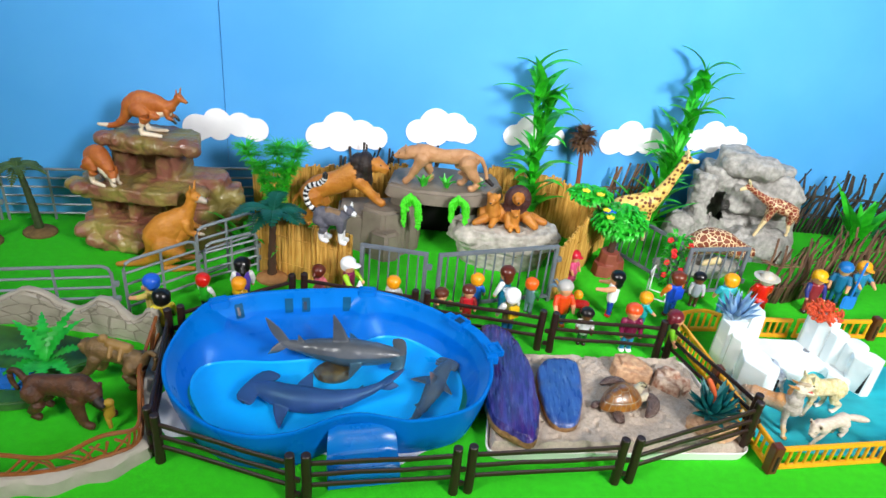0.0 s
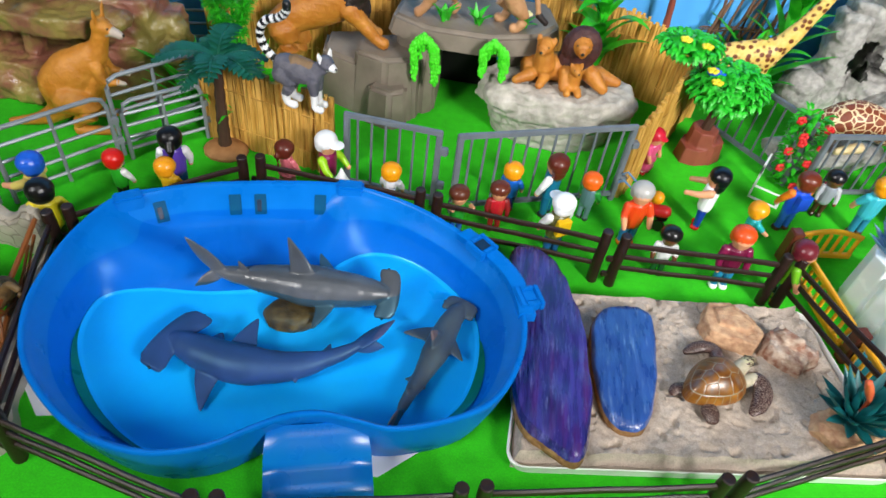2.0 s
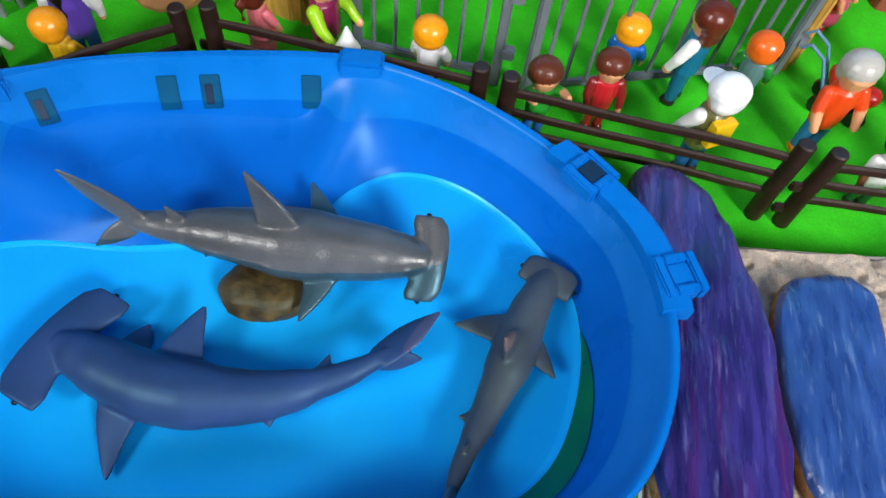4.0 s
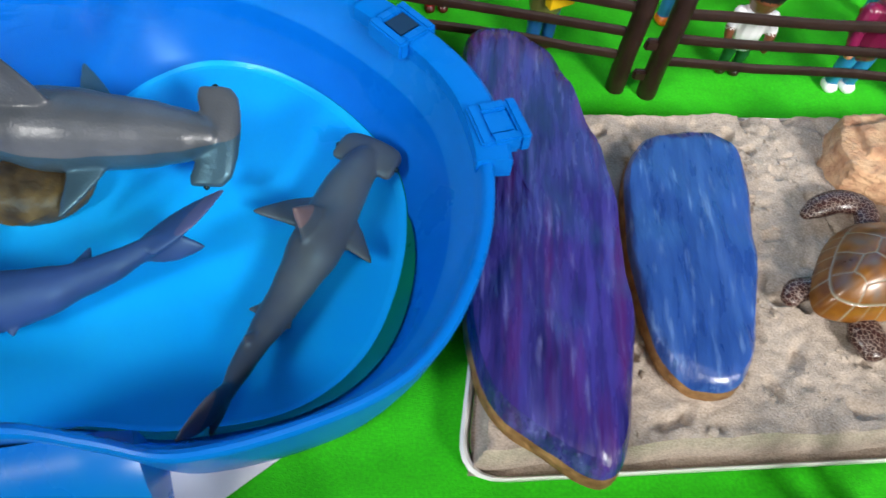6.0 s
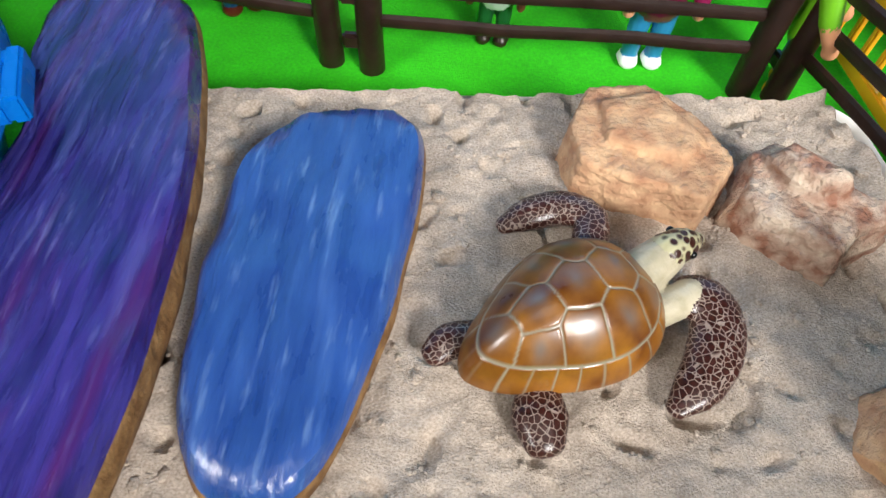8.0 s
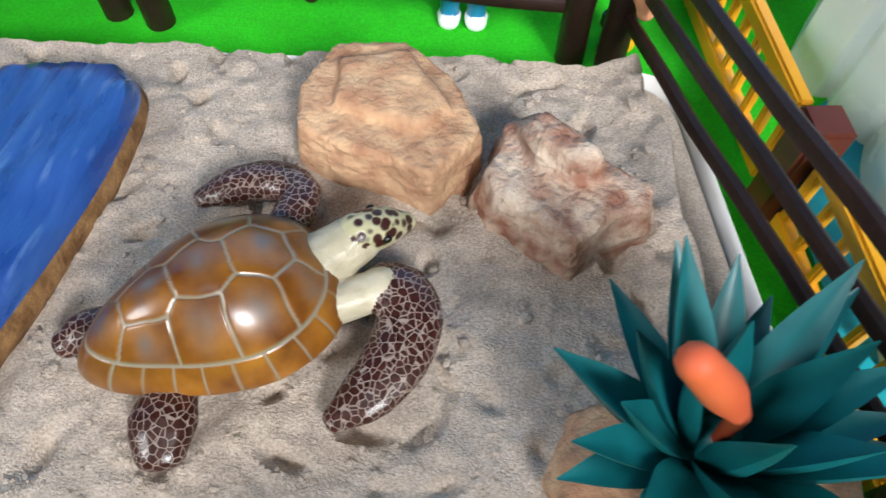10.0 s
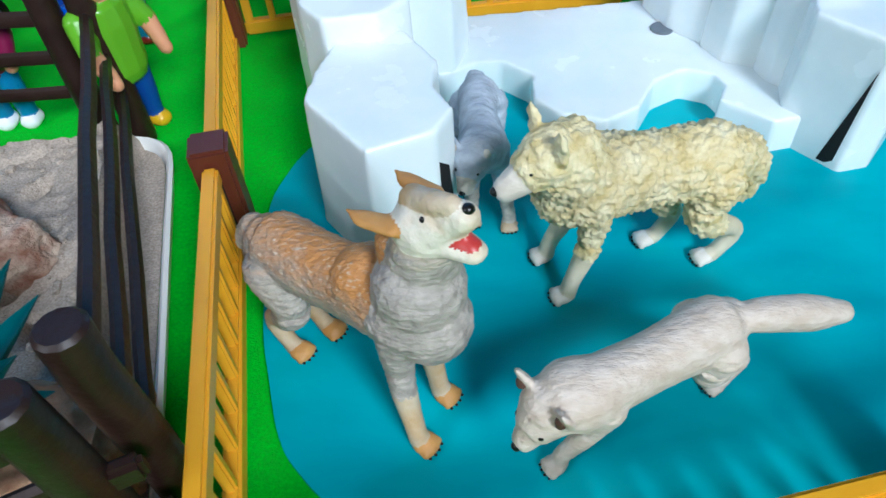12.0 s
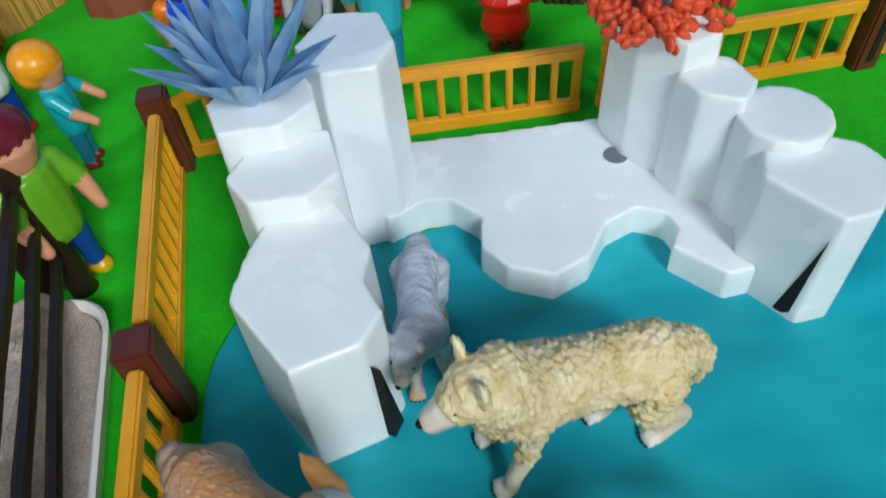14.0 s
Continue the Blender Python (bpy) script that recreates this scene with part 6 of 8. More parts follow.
def canine(feet, hip, mid, chest, r, neck, head, hr, head_turn, snout, ear, tail, leg, mi, mouth=0.0, paw=1, inner=None, tilt=0.0, ear_back=0.2, thigh=None):
    """A standing wolf or fox in millimetres: feet are the two front and two hind ones; r are the radii at hip, middle and chest;
    mi are the materials of back, chest, leg, muzzle, head and tail; 5 is black and 6 the tongue."""
    hip, mid, chest = Vector(hip), Vector(mid), Vector(chest)
    way = (chest - hip)
    way.z = 0
    way.normalize()
    side = Vector((-way.y, way.x, 0))
    out = [(mi[0], [tuple(hip - way * r[0] * 0.35), tuple(hip), tuple(mid), tuple(chest), tuple(chest + way * r[2] * 0.3)], [r[0] * 0.82, r[0], r[1], r[2], r[2] * 0.85], 0.86),
           (mi[1], [tuple(chest - Vector((0, 0, r[2] * 0.1))), tuple(neck), tuple(Vector(neck).lerp(Vector(head), 0.75))], [r[2] * 0.98, hr * 1.22, hr * 1.0])]
    out.append(("lump", mi[1], tuple(chest + way * r[2] * 0.40 - Vector((0, 0, r[2] * 0.1))), (r[2] * 0.84, r[2] * 0.84, r[2] * 0.9)))
    for k, f in enumerate(feet):
        f = Vector((f[0], f[1], 0))
        front = k < 2
        c = chest if front else hip
        s = 1 if (f - c).dot(side) > 0 else -1
        top = c + side * s * r[2 if front else 0] * 0.5 - Vector((0, 0, r[2 if front else 0] * 0.25))
        h = top.z
        if front:
            chain = [top, top.lerp(f, 0.42) - way * leg * 0.5 + Vector((0, 0, 0)), f + Vector((0, 0, h * 0.22)), f + way * leg * 0.4 + Vector((0, 0, leg * 0.7))]
            rad = [leg * 1.9, leg * 1.2, leg * 0.9, leg * 0.95]
        else:
            knee = top.lerp(f, 0.42) + way * leg * 1.5
            hock = f - way * leg * 1.7 + Vector((0, 0, h * 0.36))
            chain = [top, knee, hock, f - way * leg * 0.4 + Vector((0, 0, leg * 1.3)), f + way * leg * 0.3 + Vector((0, 0, leg * 0.7))]
            rad = [leg * 2.5, leg * 1.75, leg * 0.95, leg * 0.85, leg * 0.95]
        line, rads = eased(chain, rad, 4)
        cut = 5 if front else 6
        out.append((mi[1] if front else mi[0] if thigh is None else thigh, [tuple(p) for p in line[:cut + 1]], rads[:cut + 1]))
        out.append((mi[2], [tuple(p) for p in line[cut:]], rads[cut:]))
        out.append(("lump", paw, tuple(f + way * leg * 1.0 + Vector((0, 0, leg * 0.68))), (leg * 1.25, leg * 1.2, leg * 0.72)))
        for j in (-0.75, -0.25, 0.25, 0.75):
            toe = f + way * leg * (1.95 - 0.35 * abs(j)) + side * leg * j * 1.15 + Vector((0, 0, leg * 0.5))
            out.append(("lump", paw, tuple(toe), (leg * 0.42, leg * 0.38, leg * 0.5)))
            out.append(("bead", 5, tuple(toe + way * leg * 0.42 - Vector((0, 0, leg * 0.18))), (leg * 0.16, leg * 0.14, leg * 0.16)))
    out.append((mi[5], tail[0], tail[1]))
    out += head_parts(head, head_turn[0], head_turn[1], hr, snout, mi[4], mi[3], 5, mi[6] if len(mi) > 6 else mi[4], ear, mouth, 6, 5, ear_back=ear_back, mi_inner=inner, tilt=tilt)
    return out


def coat(name, top, flank, z0, z1, scale=260, bump=0.0006, bump_scale=900, streak=(0.5, 1, 1)):
    """Fur painted in two tones, the first along the back and the second below, with a ragged border."""
    m = mat(name, flank, flank, 0.55, scale, bump, bump_scale, stretch=streak, vary=0.14)
    n, ln = m.node_tree.nodes, m.node_tree.links
    hsv = next(k for k in n if k.type == "HUE_SAT")
    n1 = next(k for k in n if k.type == "TEX_NOISE")
    tc = next(k for k in n if k.type == "TEX_COORD")
    ramp = next(k for k in n if k.type == "VALTORGB")
    ramp.color_ramp.elements[0].color = tuple(v * 0.62 for v in rgb(flank)[:3]) + (1,)
    sep = n.new("ShaderNodeSeparateXYZ")
    ln.new(tc.outputs["Object"], sep.inputs[0])
    add = n.new("ShaderNodeMath")
    add.operation, add.inputs[1].default_value = "MULTIPLY_ADD", 0.014
    ln.new(n1.outputs["Fac"], add.inputs[0])
    ln.new(sep.outputs[2], add.inputs[2])
    st = n.new("ShaderNodeMapRange")
    st.inputs[1].default_value, st.inputs[2].default_value = z0 + 0.007, z1 + 0.007
    ln.new(add.outputs[0], st.inputs[0])
    mix = n.new("ShaderNodeMix")
    mix.data_type = "RGBA"
    ln.new(st.outputs[0], mix.inputs[0])
    ln.new(hsv.outputs[0], mix.inputs[6])
    mix.inputs[7].default_value = rgb(top)
    ln.new(mix.outputs[2], n["Principled BSDF"].inputs["Base Color"])
    return m


TAN_COAT = coat("tan_backed_fur", "#c0854a", "#c8bdb0", 0.033, 0.043, 520, 0.0008, 1100)
streaked(TAN_COAT, "#d8c8b2", 1300, (0.3, 1.0, 1.0), 0.56, 0.78)
RUFF = coat("white_ruff_fur", "#bc9c78", "#c2b8ae", 0.056, 0.066, 420, 0.0007, 1000)
PALE_TAN = mat("tan_leg", "#bc9868", "#d2c2aa", 0.55, 120, 0.0004, 700, vary=0.12)
TAN_PAW = mat("tan_paw", "#b9803e", "#cf9a58", 0.5, 120, 0.0003, 700, vary=0.1)
PINK_WHITE = mat("warm_white_fur", "#ccbaa8", "#e0d2c4", 0.5, 420, 0.0006, 1000, stretch=(0.5, 1, 1), vary=0.07)
FOX_EAR = mat("brown_ear_inside", "#4a3226", "#62463a", 0.6, 150)
figure("toy_wolf", "tan and grey-white toy wolf howling with an open red mouth", "toy animal",
       canine([(13, -18.5), (18, -6), (-19, 8), (-11.5, 14.5)], (-16.5, 14, 32.5), (-2, 3, 34.5), (14.5, -8, 37), (9.2, 8.8, 10.8), (17.5, -7.5, 50), (19.6, -9.0, 61.6), 6.4, (-39, 43), 6.4, 6.6,
              ([(-23, 19, 35), (-26, 22, 27), (-26, 22, 16)], [3.2, 4.0, 1.8]), 2.55, (0, 1, 2, 4, 4, 0, 3), 46, 3, ear_back=0.8) +
       [("lump", 1, (16.5, -9, 44.5), (9.6, 9.6, 9.6)), ("lump", 1, (17.5, -9.5, 56.5), (5.6, 5.6, 4.6)), ("lump", 0, (14, -5, 52), (5.5, 5.5, 7)), ("lump", 0, (6, -2, 38.5), (9, 8, 8.5)), (2, [(16.8, -6.4, 65.4), (20.4, -10.9, 68.4), (23.6, -13.2, 70.0)], [2.7, 2.3, 1.9])],
       [TAN_COAT, RUFF, PALE_TAN, TAN_PAW, WOLF_FACE, BLACK, TONGUE], pose(0.335, 0.135, 0.002), 0.00052, 3, fur(0.00024, 800, 0, 0.8, (0, 1)), size=0.001)
figure("toy_wolf", "cream woolly-coated toy wolf standing on the teal card", "toy animal",
       canine([(-16.5, -11), (-20.5, 3.5), (24, 1), (9.5, 8.5)], (18, 5, 33), (2, 2, 33), (-14, -2.5, 35), (10.2, 9.8, 11.5), (-19.5, -6, 42), (-25.5, -9, 47), 7.2, (200, -25), 7.2, 6.8,
              ([(26, 8, 34), (30, 9, 27), (30, 9, 18)], [4.5, 5, 3]), 2.5, (0, 0, 1, 2, 3, 0), 0, 2, tilt=0.1) + [("lump", 0, (-19.5, -6.5, 46), (6.8, 8.6, 8.4)), ("lump", 2, (-30, -10.6, 44.4), (4.4, 4.4, 3.8))],
       [CREAM_WOOL, CREAM_LEG, WHITE_FUR, CREAM_WOOL, CREAM_LEG, BLACK, TONGUE], pose(0.405, 0.168, 0.002), 0.0005, 2, wool(0.0016, 590, (0, 3)), size=0.001)
figure("toy_fox", "white toy arctic fox with a straight bushy tail", "toy animal",
       canine([(-19.5, -8), (-12, 5), (20.5, 11), (13, 17)], (12, 9, 25.5), (-2, 2, 25), (-14, -4, 25.5), (8.2, 7.0, 7.4), (-19.5, -5.5, 25), (-24, -7, 23), 6.4, (216, -40), 4.6, 6.2,
              ([(17, 10, 28), (24, 11, 27.5), (33, 12.5, 25.5), (42, 14, 23.5)], [3.0, 3.9, 4.1, 2.6]), 2.2, (0, 0, 0, 0, 0, 0), 0, 0, inner=1),
       [PINK_WHITE, FOX_EAR, PINK_WHITE, PINK_WHITE, PINK_WHITE, BLACK, TONGUE], pose(0.400, 0.118, 0.002), 0.0005, 4, fur(0.00008, 700), size=0.001)
figure("toy_wolf", "small blue-grey toy wolf lowering its head beside the ice", "toy animal",
       canine([(8, -14.5), (-2.5, -12), (5, 15), (-5, 16)], (0.5, 13, 26), (0, 2, 26.5), (1, -8.5, 26), (7.2, 6.6, 7.2), (-0.5, -13, 27.5), (-2.5, -16.5, 26.5), 5.4, (250, -30), 4.6, 5.2,
              ([(0, 19, 28), (0, 24, 22), (0, 25, 14)], [3.2, 3.6, 2]), 2.1, (0, 0, 1, 1, 0, 0), 0, 2, inner=1),
       [GREY_FUR, GREYWHITE_FUR, PALE_TAN, GREY_FUR, GREY_FUR, BLACK, TONGUE], pose(0.366, 0.200, 0.002), 0.0005, 3, fur(0.0003, 640), size=0.001)

# turtle: moulded body under a shell of painted scutes
SHELL = mat("amber_scute", "#5a2c0a", "#9a641f", 0.3, 110, coat=0.22, vary=0.3, low=0.3, high=0.68)
n, ln = SHELL.node_tree.nodes, SHELL.node_tree.links
paint = n.new("ShaderNodeAttribute")
paint.attribute_name = "scute_paint"
sep = n.new("ShaderNodeSeparateColor")
ln.new(paint.outputs["Color"], sep.inputs[0])
last = next(k for k in n if k.type == "HUE_SAT").outputs[0]
for k, tone in ((1, "#6a625e"), (0, "#8e8674")):
    mix = n.new("ShaderNodeMix")
    mix.data_type = "RGBA"
    ln.new(sep.outputs[k], mix.inputs[0])
    ln.new(last, mix.inputs[6])
    mix.inputs[7].default_value = rgb(tone)
    last = mix.outputs[2]
ln.new(last, n["Principled BSDF"].inputs["Base Color"])
FLIPPER = cells("turtle_flipper", "#2c120d", "#94847a", 640, 0.3, 0.055, "#431c15")
TURTLE_SKIN = mat("pale_turtle_skin", "#aca288", "#c0b69e", 0.35, 260, 0.0003, 600, low=0.3, high=0.6)
SPECKLE = cells("speckled_turtle_head", "#b8b28c", "#381a14", 420, 0.35, 0.46, "#c2bc98", spots=True)


SHELL_LINE = smooth_line([(x, y, 0) for x, y in ((2.50, 0.0), (2.42, 0.62), (2.12, 1.20), (1.45, 1.70), (0.45, 1.90), (-0.60, 1.68), (-1.50, 1.26), (-2.25, 0.84), (-2.72, 0.40), (-2.90, 0.0),
                                             (-2.72, -0.40), (-2.25, -0.84), (-1.50, -1.26), (-0.60, -1.68), (0.45, -1.90), (1.45, -1.70), (2.12, -1.20), (2.42, -0.62))], 6, True)
EDGE = sorted((math.atan2(p.y, p.x), p.length) for p in SHELL_LINE)


def shell_edge(a):
    return float(np.interp(a, [k[0] for k in EDGE], [k[1] for k in EDGE], period=2 * math.pi))


def carapace(q):
    """Height of the shell over the sand, in cm: a dome that flares a little at its rim; q runs from the middle to the rim."""
    return 0.72 + 1.85 * (1 - q * q) ** 0.66


def shell_paint(x, y):
    """How much pale seam and how much grey patch lies here: vertebral, costal and rim plates."""
    far = math.hypot(x, y)
    q = min(1.0, far / shell_edge(math.atan2(y, x)))
    wob = 0.06 * noise.noise(Vector((x * 2.2, y * 2.2, 4)))
    if q > 0.85 + wob * 0.3:
        a = abs((math.degrees(math.atan2(y * 1.3, x)) + 8) % 16 - 8)
        edge = min(a * 0.045, abs(q - 0.85) * 2.2)
        grey = 0.0
    else:
        seeds = [(2.05, 0), (1.05, 0.03), (-0.10, 0), (-1.15, 0), (-2.1, 0)] + [(sx, s * sy) for sx, sy in ((1.62, 0.98), (0.58, 1.12), (-0.50, 1.04), (-1.44, 0.82)) for s in (-1, 1)]
        d = sorted((math.hypot(x - sx + wob, (y - sy) * 0.95 + wob), sx, sy) for sx, sy in seeds)
        edge = min((d[1][0] - d[0][0]) * 0.5, abs(q - 0.85) * 2.2)
        away = math.hypot((x - d[0][1] - 0.10) * 1.2, y - d[0][2] - 0.10)
        grey = 0.85 * math.exp(-(away / 0.30) ** 2) * (0.75 + 0.8 * noise.noise(Vector((x * 3, y * 3, 1))))
    seam = max(0.0, min(1.0, 1.5 - edge / 0.024))
    return seam, max(0.0, min(1.0, grey))


body = [("lump", 2, (-0.1, 0, 0.80), (2.35, 1.55, 0.50)),
        (2, [(2.0, 0.0, 1.05), (2.6, 0.06, 1.15), (3.1, 0.10, 1.25)], [0.66, 0.58, 0.52]), (3, [(2.95, 0.10, 1.34), (3.5, 0.11, 1.28), (4.15, 0.12, 1.05)], [0.50, 0.46, 0.24]),
        (2, [(1.7, -0.8, 0.76), (2.5, -0.95, 0.80), (3.1, -0.95, 0.80)], [0.5, 0.44, 0.42], 1.0),
        (1, [(2.95, -0.95, 0.80), (3.35, -1.25, 0.76), (3.25, -1.85, 0.66), (2.70, -2.40, 0.56), (1.9, -2.80, 0.46), (1.0, -2.98, 0.36)], [0.34, 0.38, 0.40, 0.40, 0.34, 0.15], 1.75),
        (1, [(1.8, 1.4, 0.66), (2.45, 2.15, 0.66), (2.0, 2.85, 0.60), (1.2, 3.12, 0.52), (0.35, 3.2, 0.42)], [0.34, 0.36, 0.38, 0.36, 0.18], 1.4),
        (1, [(-1.4, -1.0, 0.5), (-1.8, -1.6, 0.5), (-2.05, -2.2, 0.40)], [0.30, 0.42, 0.30], 1.6),
        (1, [(-1.9, 0.7, 0.5), (-2.6, 0.95, 0.5), (-3.15, 0.85, 0.45)], [0.30, 0.32, 0.22], 1.5)]
bm = bmesh.new()
for p in body:
    if p[0] == "lump":
        ell(bm, [v * 0.01 for v in p[2]], [v * 0.01 for v in p[3]], mi=p[1])
    else:
        pts, rad = eased(p[1], p[2])
        tube(bm, [q * 0.01 for q in pts], [v * 0.01 for v in rad], 14, p[0], p[3] if len(p) > 3 else 1.0)
bm = solid(bm, 0.0005, 4)
rows, NR, NA = [], 90, 300
for i in range(NR + 1):
    t = math.sin(math.pi / 2 * i / NR)
    row = []
    for k in range(NA):
        a = 2 * math.pi * k / NA - math.pi
        r = t * shell_edge(a)
        x, y = r * math.cos(a), r * math.sin(a)
        z = carapace(t) - 0.03 * shell_paint(x, y)[0]
        row.append(bm.verts.new((x * 0.01, y * 0.01, z * 0.01)))
        if i == 0:
            break
    rows.append(row)
under = [bm.verts.new((v.co.x * 0.97, v.co.y * 0.97, 0.0060)) for v in rows[-1]]
for i in range(NR):
    for k in range(NA):
        k2 = (k + 1) % NA
        f = bm.faces.new((rows[0][0], rows[1][k], rows[1][k2])) if i == 0 else bm.faces.new((rows[i][k], rows[i + 1][k], rows[i + 1][k2], rows[i][k2]))
        f.material_index = 0
for k in range(NA):
    bm.faces.new((rows[-1][k], under[k], under[(k + 1) % NA], rows[-1][(k + 1) % NA])).material_index = 0
for k in (-1, 1):
    ell(bm, (0.0350, 0.0011 + k * 0.0043, 0.0142), (0.0011, 0.0009, 0.0010), mi=4, seg=10)
o = part("toy_turtle", bm, [SHELL, FLIPPER, TURTLE_SKIN, SPECKLE, BLACK], sharp=False)
layer = o.data.color_attributes.new("scute_paint", "FLOAT_COLOR", "POINT")
layer.data.foreach_set("color", [c for v in o.data.vertices for c in (*shell_paint(v.co.x * 100, v.co.y * 100), 0.0, 1.0)])
o.matrix_basis = pose(0.1668, 0.1208, 0.0195, 0, 0, 36)
tagged(o, "toy sea turtle with a glossy brown scaled shell on the sand", "toy animal")

# hammerhead sharks
SHARK_GREY = mat("grey_shark_rubber", "#44494f", "#565b63", 0.3, 40, 0.0002, 900, coat=0.15, vary=0.1)
SHARK_BLUE = mat("blue_grey_shark_rubber", "#3a4468", "#4a5280", 0.45, 40, vary=0.1)
SHARK_BROWN = mat("brown_grey_shark_rubber", "#54474c", "#6a5a58", 0.45, 40, vary=0.12)


def shark(label, spine, rads, hammer, tilt, at, material, dorsal, pecs, upper, lower, chord=1.0, plate=0.75):
    """A hammerhead: body along the spine from tail to head, a flat cross head, fins and forked tail, in cm. Fins are given by base share and tip."""
    pts, rr = eased(spine, rads, 5)
    pieces = [(0, [tuple(p) for p in pts[::2]], rr[::2], 1.05)]
    h = pts[-1]
    d = (pts[-1] - pts[-4]).normalized()
    s = Vector((-d.y, d.x, tilt)).normalized()
    up = d.cross(s)
    secs = []
    for k in range(11):
        f = -1 + k / 5
        back = -0.55 * f * f * hammer * 0.35
        c = h + s * hammer * f + d * (back + 0.10)
        wide = plate * (1 + 0.12 * abs(f)) * (1 if abs(f) < 0.95 else 0.75)
        secs.append((tuple(c), tuple(d * wide), tuple(up * (0.40 - 0.16 * abs(f)))))
    pieces.append(("wing", 0, secs))
    for k in (-1, 1):
        pieces.append(("bead", 1, tuple(h + s * k * hammer * 1.0 + d * 0.1 - d * 0.55 * 0.35 * hammer), (0.13, 0.13, 0.13)))

    def fin(share, tip, base, thick):
        k = min(max(int(len(pts) * share), 2), len(pts) - 3)
        dk = (pts[k + 1] - pts[k - 1]).normalized()
        b, t = pts[k], Vector(tip)
        rise = t - b
        nrm = dk.cross(rise).normalized()
        out = []
        for j in range(9):
            f = j / 8
            c = b.lerp(t, f) + dk * base * 0.35 * math.sin(math.pi * f) * 0.5
            half = base * (0.62 * (1 - f ** 1.7) + 0.09) * (1 if f < 0.95 else 0.6)
            out.append((tuple(c), tuple(dk * half - rise.normalized() * half * 0.25 * f), tuple(nrm * thick * (1.1 - 0.65 * f))))
        pieces.append(("wing", 0, out))

    fin(dorsal[0], dorsal[1], 1.5 * chord, 0.26)
    fin(0.24, tuple(pts[int(len(pts) * 0.24)] + (Vector(dorsal[1]) - pts[int(len(pts) * dorsal[0])]) * 0.34), 0.8 * chord, 0.16)
    for tip in pecs[1:]:
        fin(pecs[0], tip, 1.35 * chord, 0.24)
    kp = pts[int(len(pts) * 0.36)]
    for tip in pecs[1:]:
        fin(0.36, tuple(kp + (Vector(tip) - pts[int(len(pts) * pecs[0])]) * 0.35), 0.7 * chord, 0.16)
    t = pts[0]
    for tip, w in ((upper, 1.0), (lower, 0.8)):
        v = Vector(tip)
        ax = (v - t).normalized()
        nrm = ax.cross((pts[2] - pts[0]).normalized()).normalized()
        wd = nrm.cross(ax)
        pieces.append(("wing", 0, [(tuple(pts[1].lerp(v, f)), tuple(wd * chord * w * (0.46 * (1 - f) + 0.30 * math.sin(math.pi * f) + 0.08)), tuple(nrm * 0.22 * (1 - 0.7 * f))) for f in (0, 0.15, 0.3, 0.45, 0.6, 0.75, 0.9, 1)]))
    return figure("toy_shark", label, "toy animal", pieces, [material, BLACK], at, 0.0007, 14, group="hammerhead sharks")


shark("dark grey rubber toy hammerhead shark floating half out of the water", [(-6.0, -0.6, 0.9), (-4.6, -0.4, 0.5), (-2.2, -0.1, 0.2), (0.8, 0.1, 0), (4, 0.3, 0), (6.6, 0.4, 0.1)], [0.4, 0.65, 1.15, 1.6, 1.25, 0.6], 1.9, 0.55,
      pose(-0.143, 0.148, 0.031, 0, 0, 0), SHARK_GREY, (0.56, (-0.7, -0.1, 5.0)), (0.66, (1.6, -3.2, -0.9), (0.6, 3.4, 0.2)), (-7.9, -1.0, 4.4), (-7.6, -1.7, 0.0))
shark("blue-grey rubber toy hammerhead shark lying under the water", [(7.0, 2.0, 1.0), (5.2, 0.9, 0.5), (2.4, -0.2, 0.1), (-1.0, -0.6, 0), (-4.0, -0.1, 0), (-6.2, 0.6, 0.1)], [0.32, 0.55, 1.0, 1.4, 1.2, 0.6], 2.75, 0.05,
      pose(-0.158, 0.084, 0.0200, 0, 0, 0), SHARK_BLUE, (0.60, (-0.8, 3.0, 0.7)), (0.72, (-2.6, -4.2, -0.8), (-3.4, 2.4, -0.9)), (9.0, 4.2, 1.5), (8.6, 2.4, 0.5), 1.15, 1.0)
shark("small brown-grey rubber toy hammerhead shark under the water", [(-1.5, -6.0, 0.6), (-1.1, -4.2, 0.3), (-0.4, -2.0, 0), (0.4, 0.6, 0), (1.0, 3.0, 0), (1.7, 4.8, 0.1)], [0.2, 0.4, 0.62, 0.98, 0.86, 0.55], 1.3, 0.0,
      pose(-0.0385, 0.113, 0.0185, 0, 0, 0), SHARK_BROWN, (0.60, (-0.2, 0.3, 2.4)), (0.68, (-2.3, 1.7, -0.1), (2.4, 0.0, -0.2)), (-1.9, -7.8, 2.6), (-1.7, -7.0, 0.2), 0.95, 0.7)


# kangaroos
ROO = mat("orange_brown_fur", "#a4541c", "#bf6f30", 0.5, 90, 0.0007, 420, vary=0.15)
ROO_PALE = mat("pale_roo_fur", "#b8741c", "#cf8c34", 0.5, 90, 0.0007, 420, vary=0.12)
ROO_WHITE = mat("cream_roo_fur", "#d8c4a8", "#eadcc8", 0.55, 90, 0.0004, 500)
ROOS = [ROO, ROO_WHITE, BLACK]

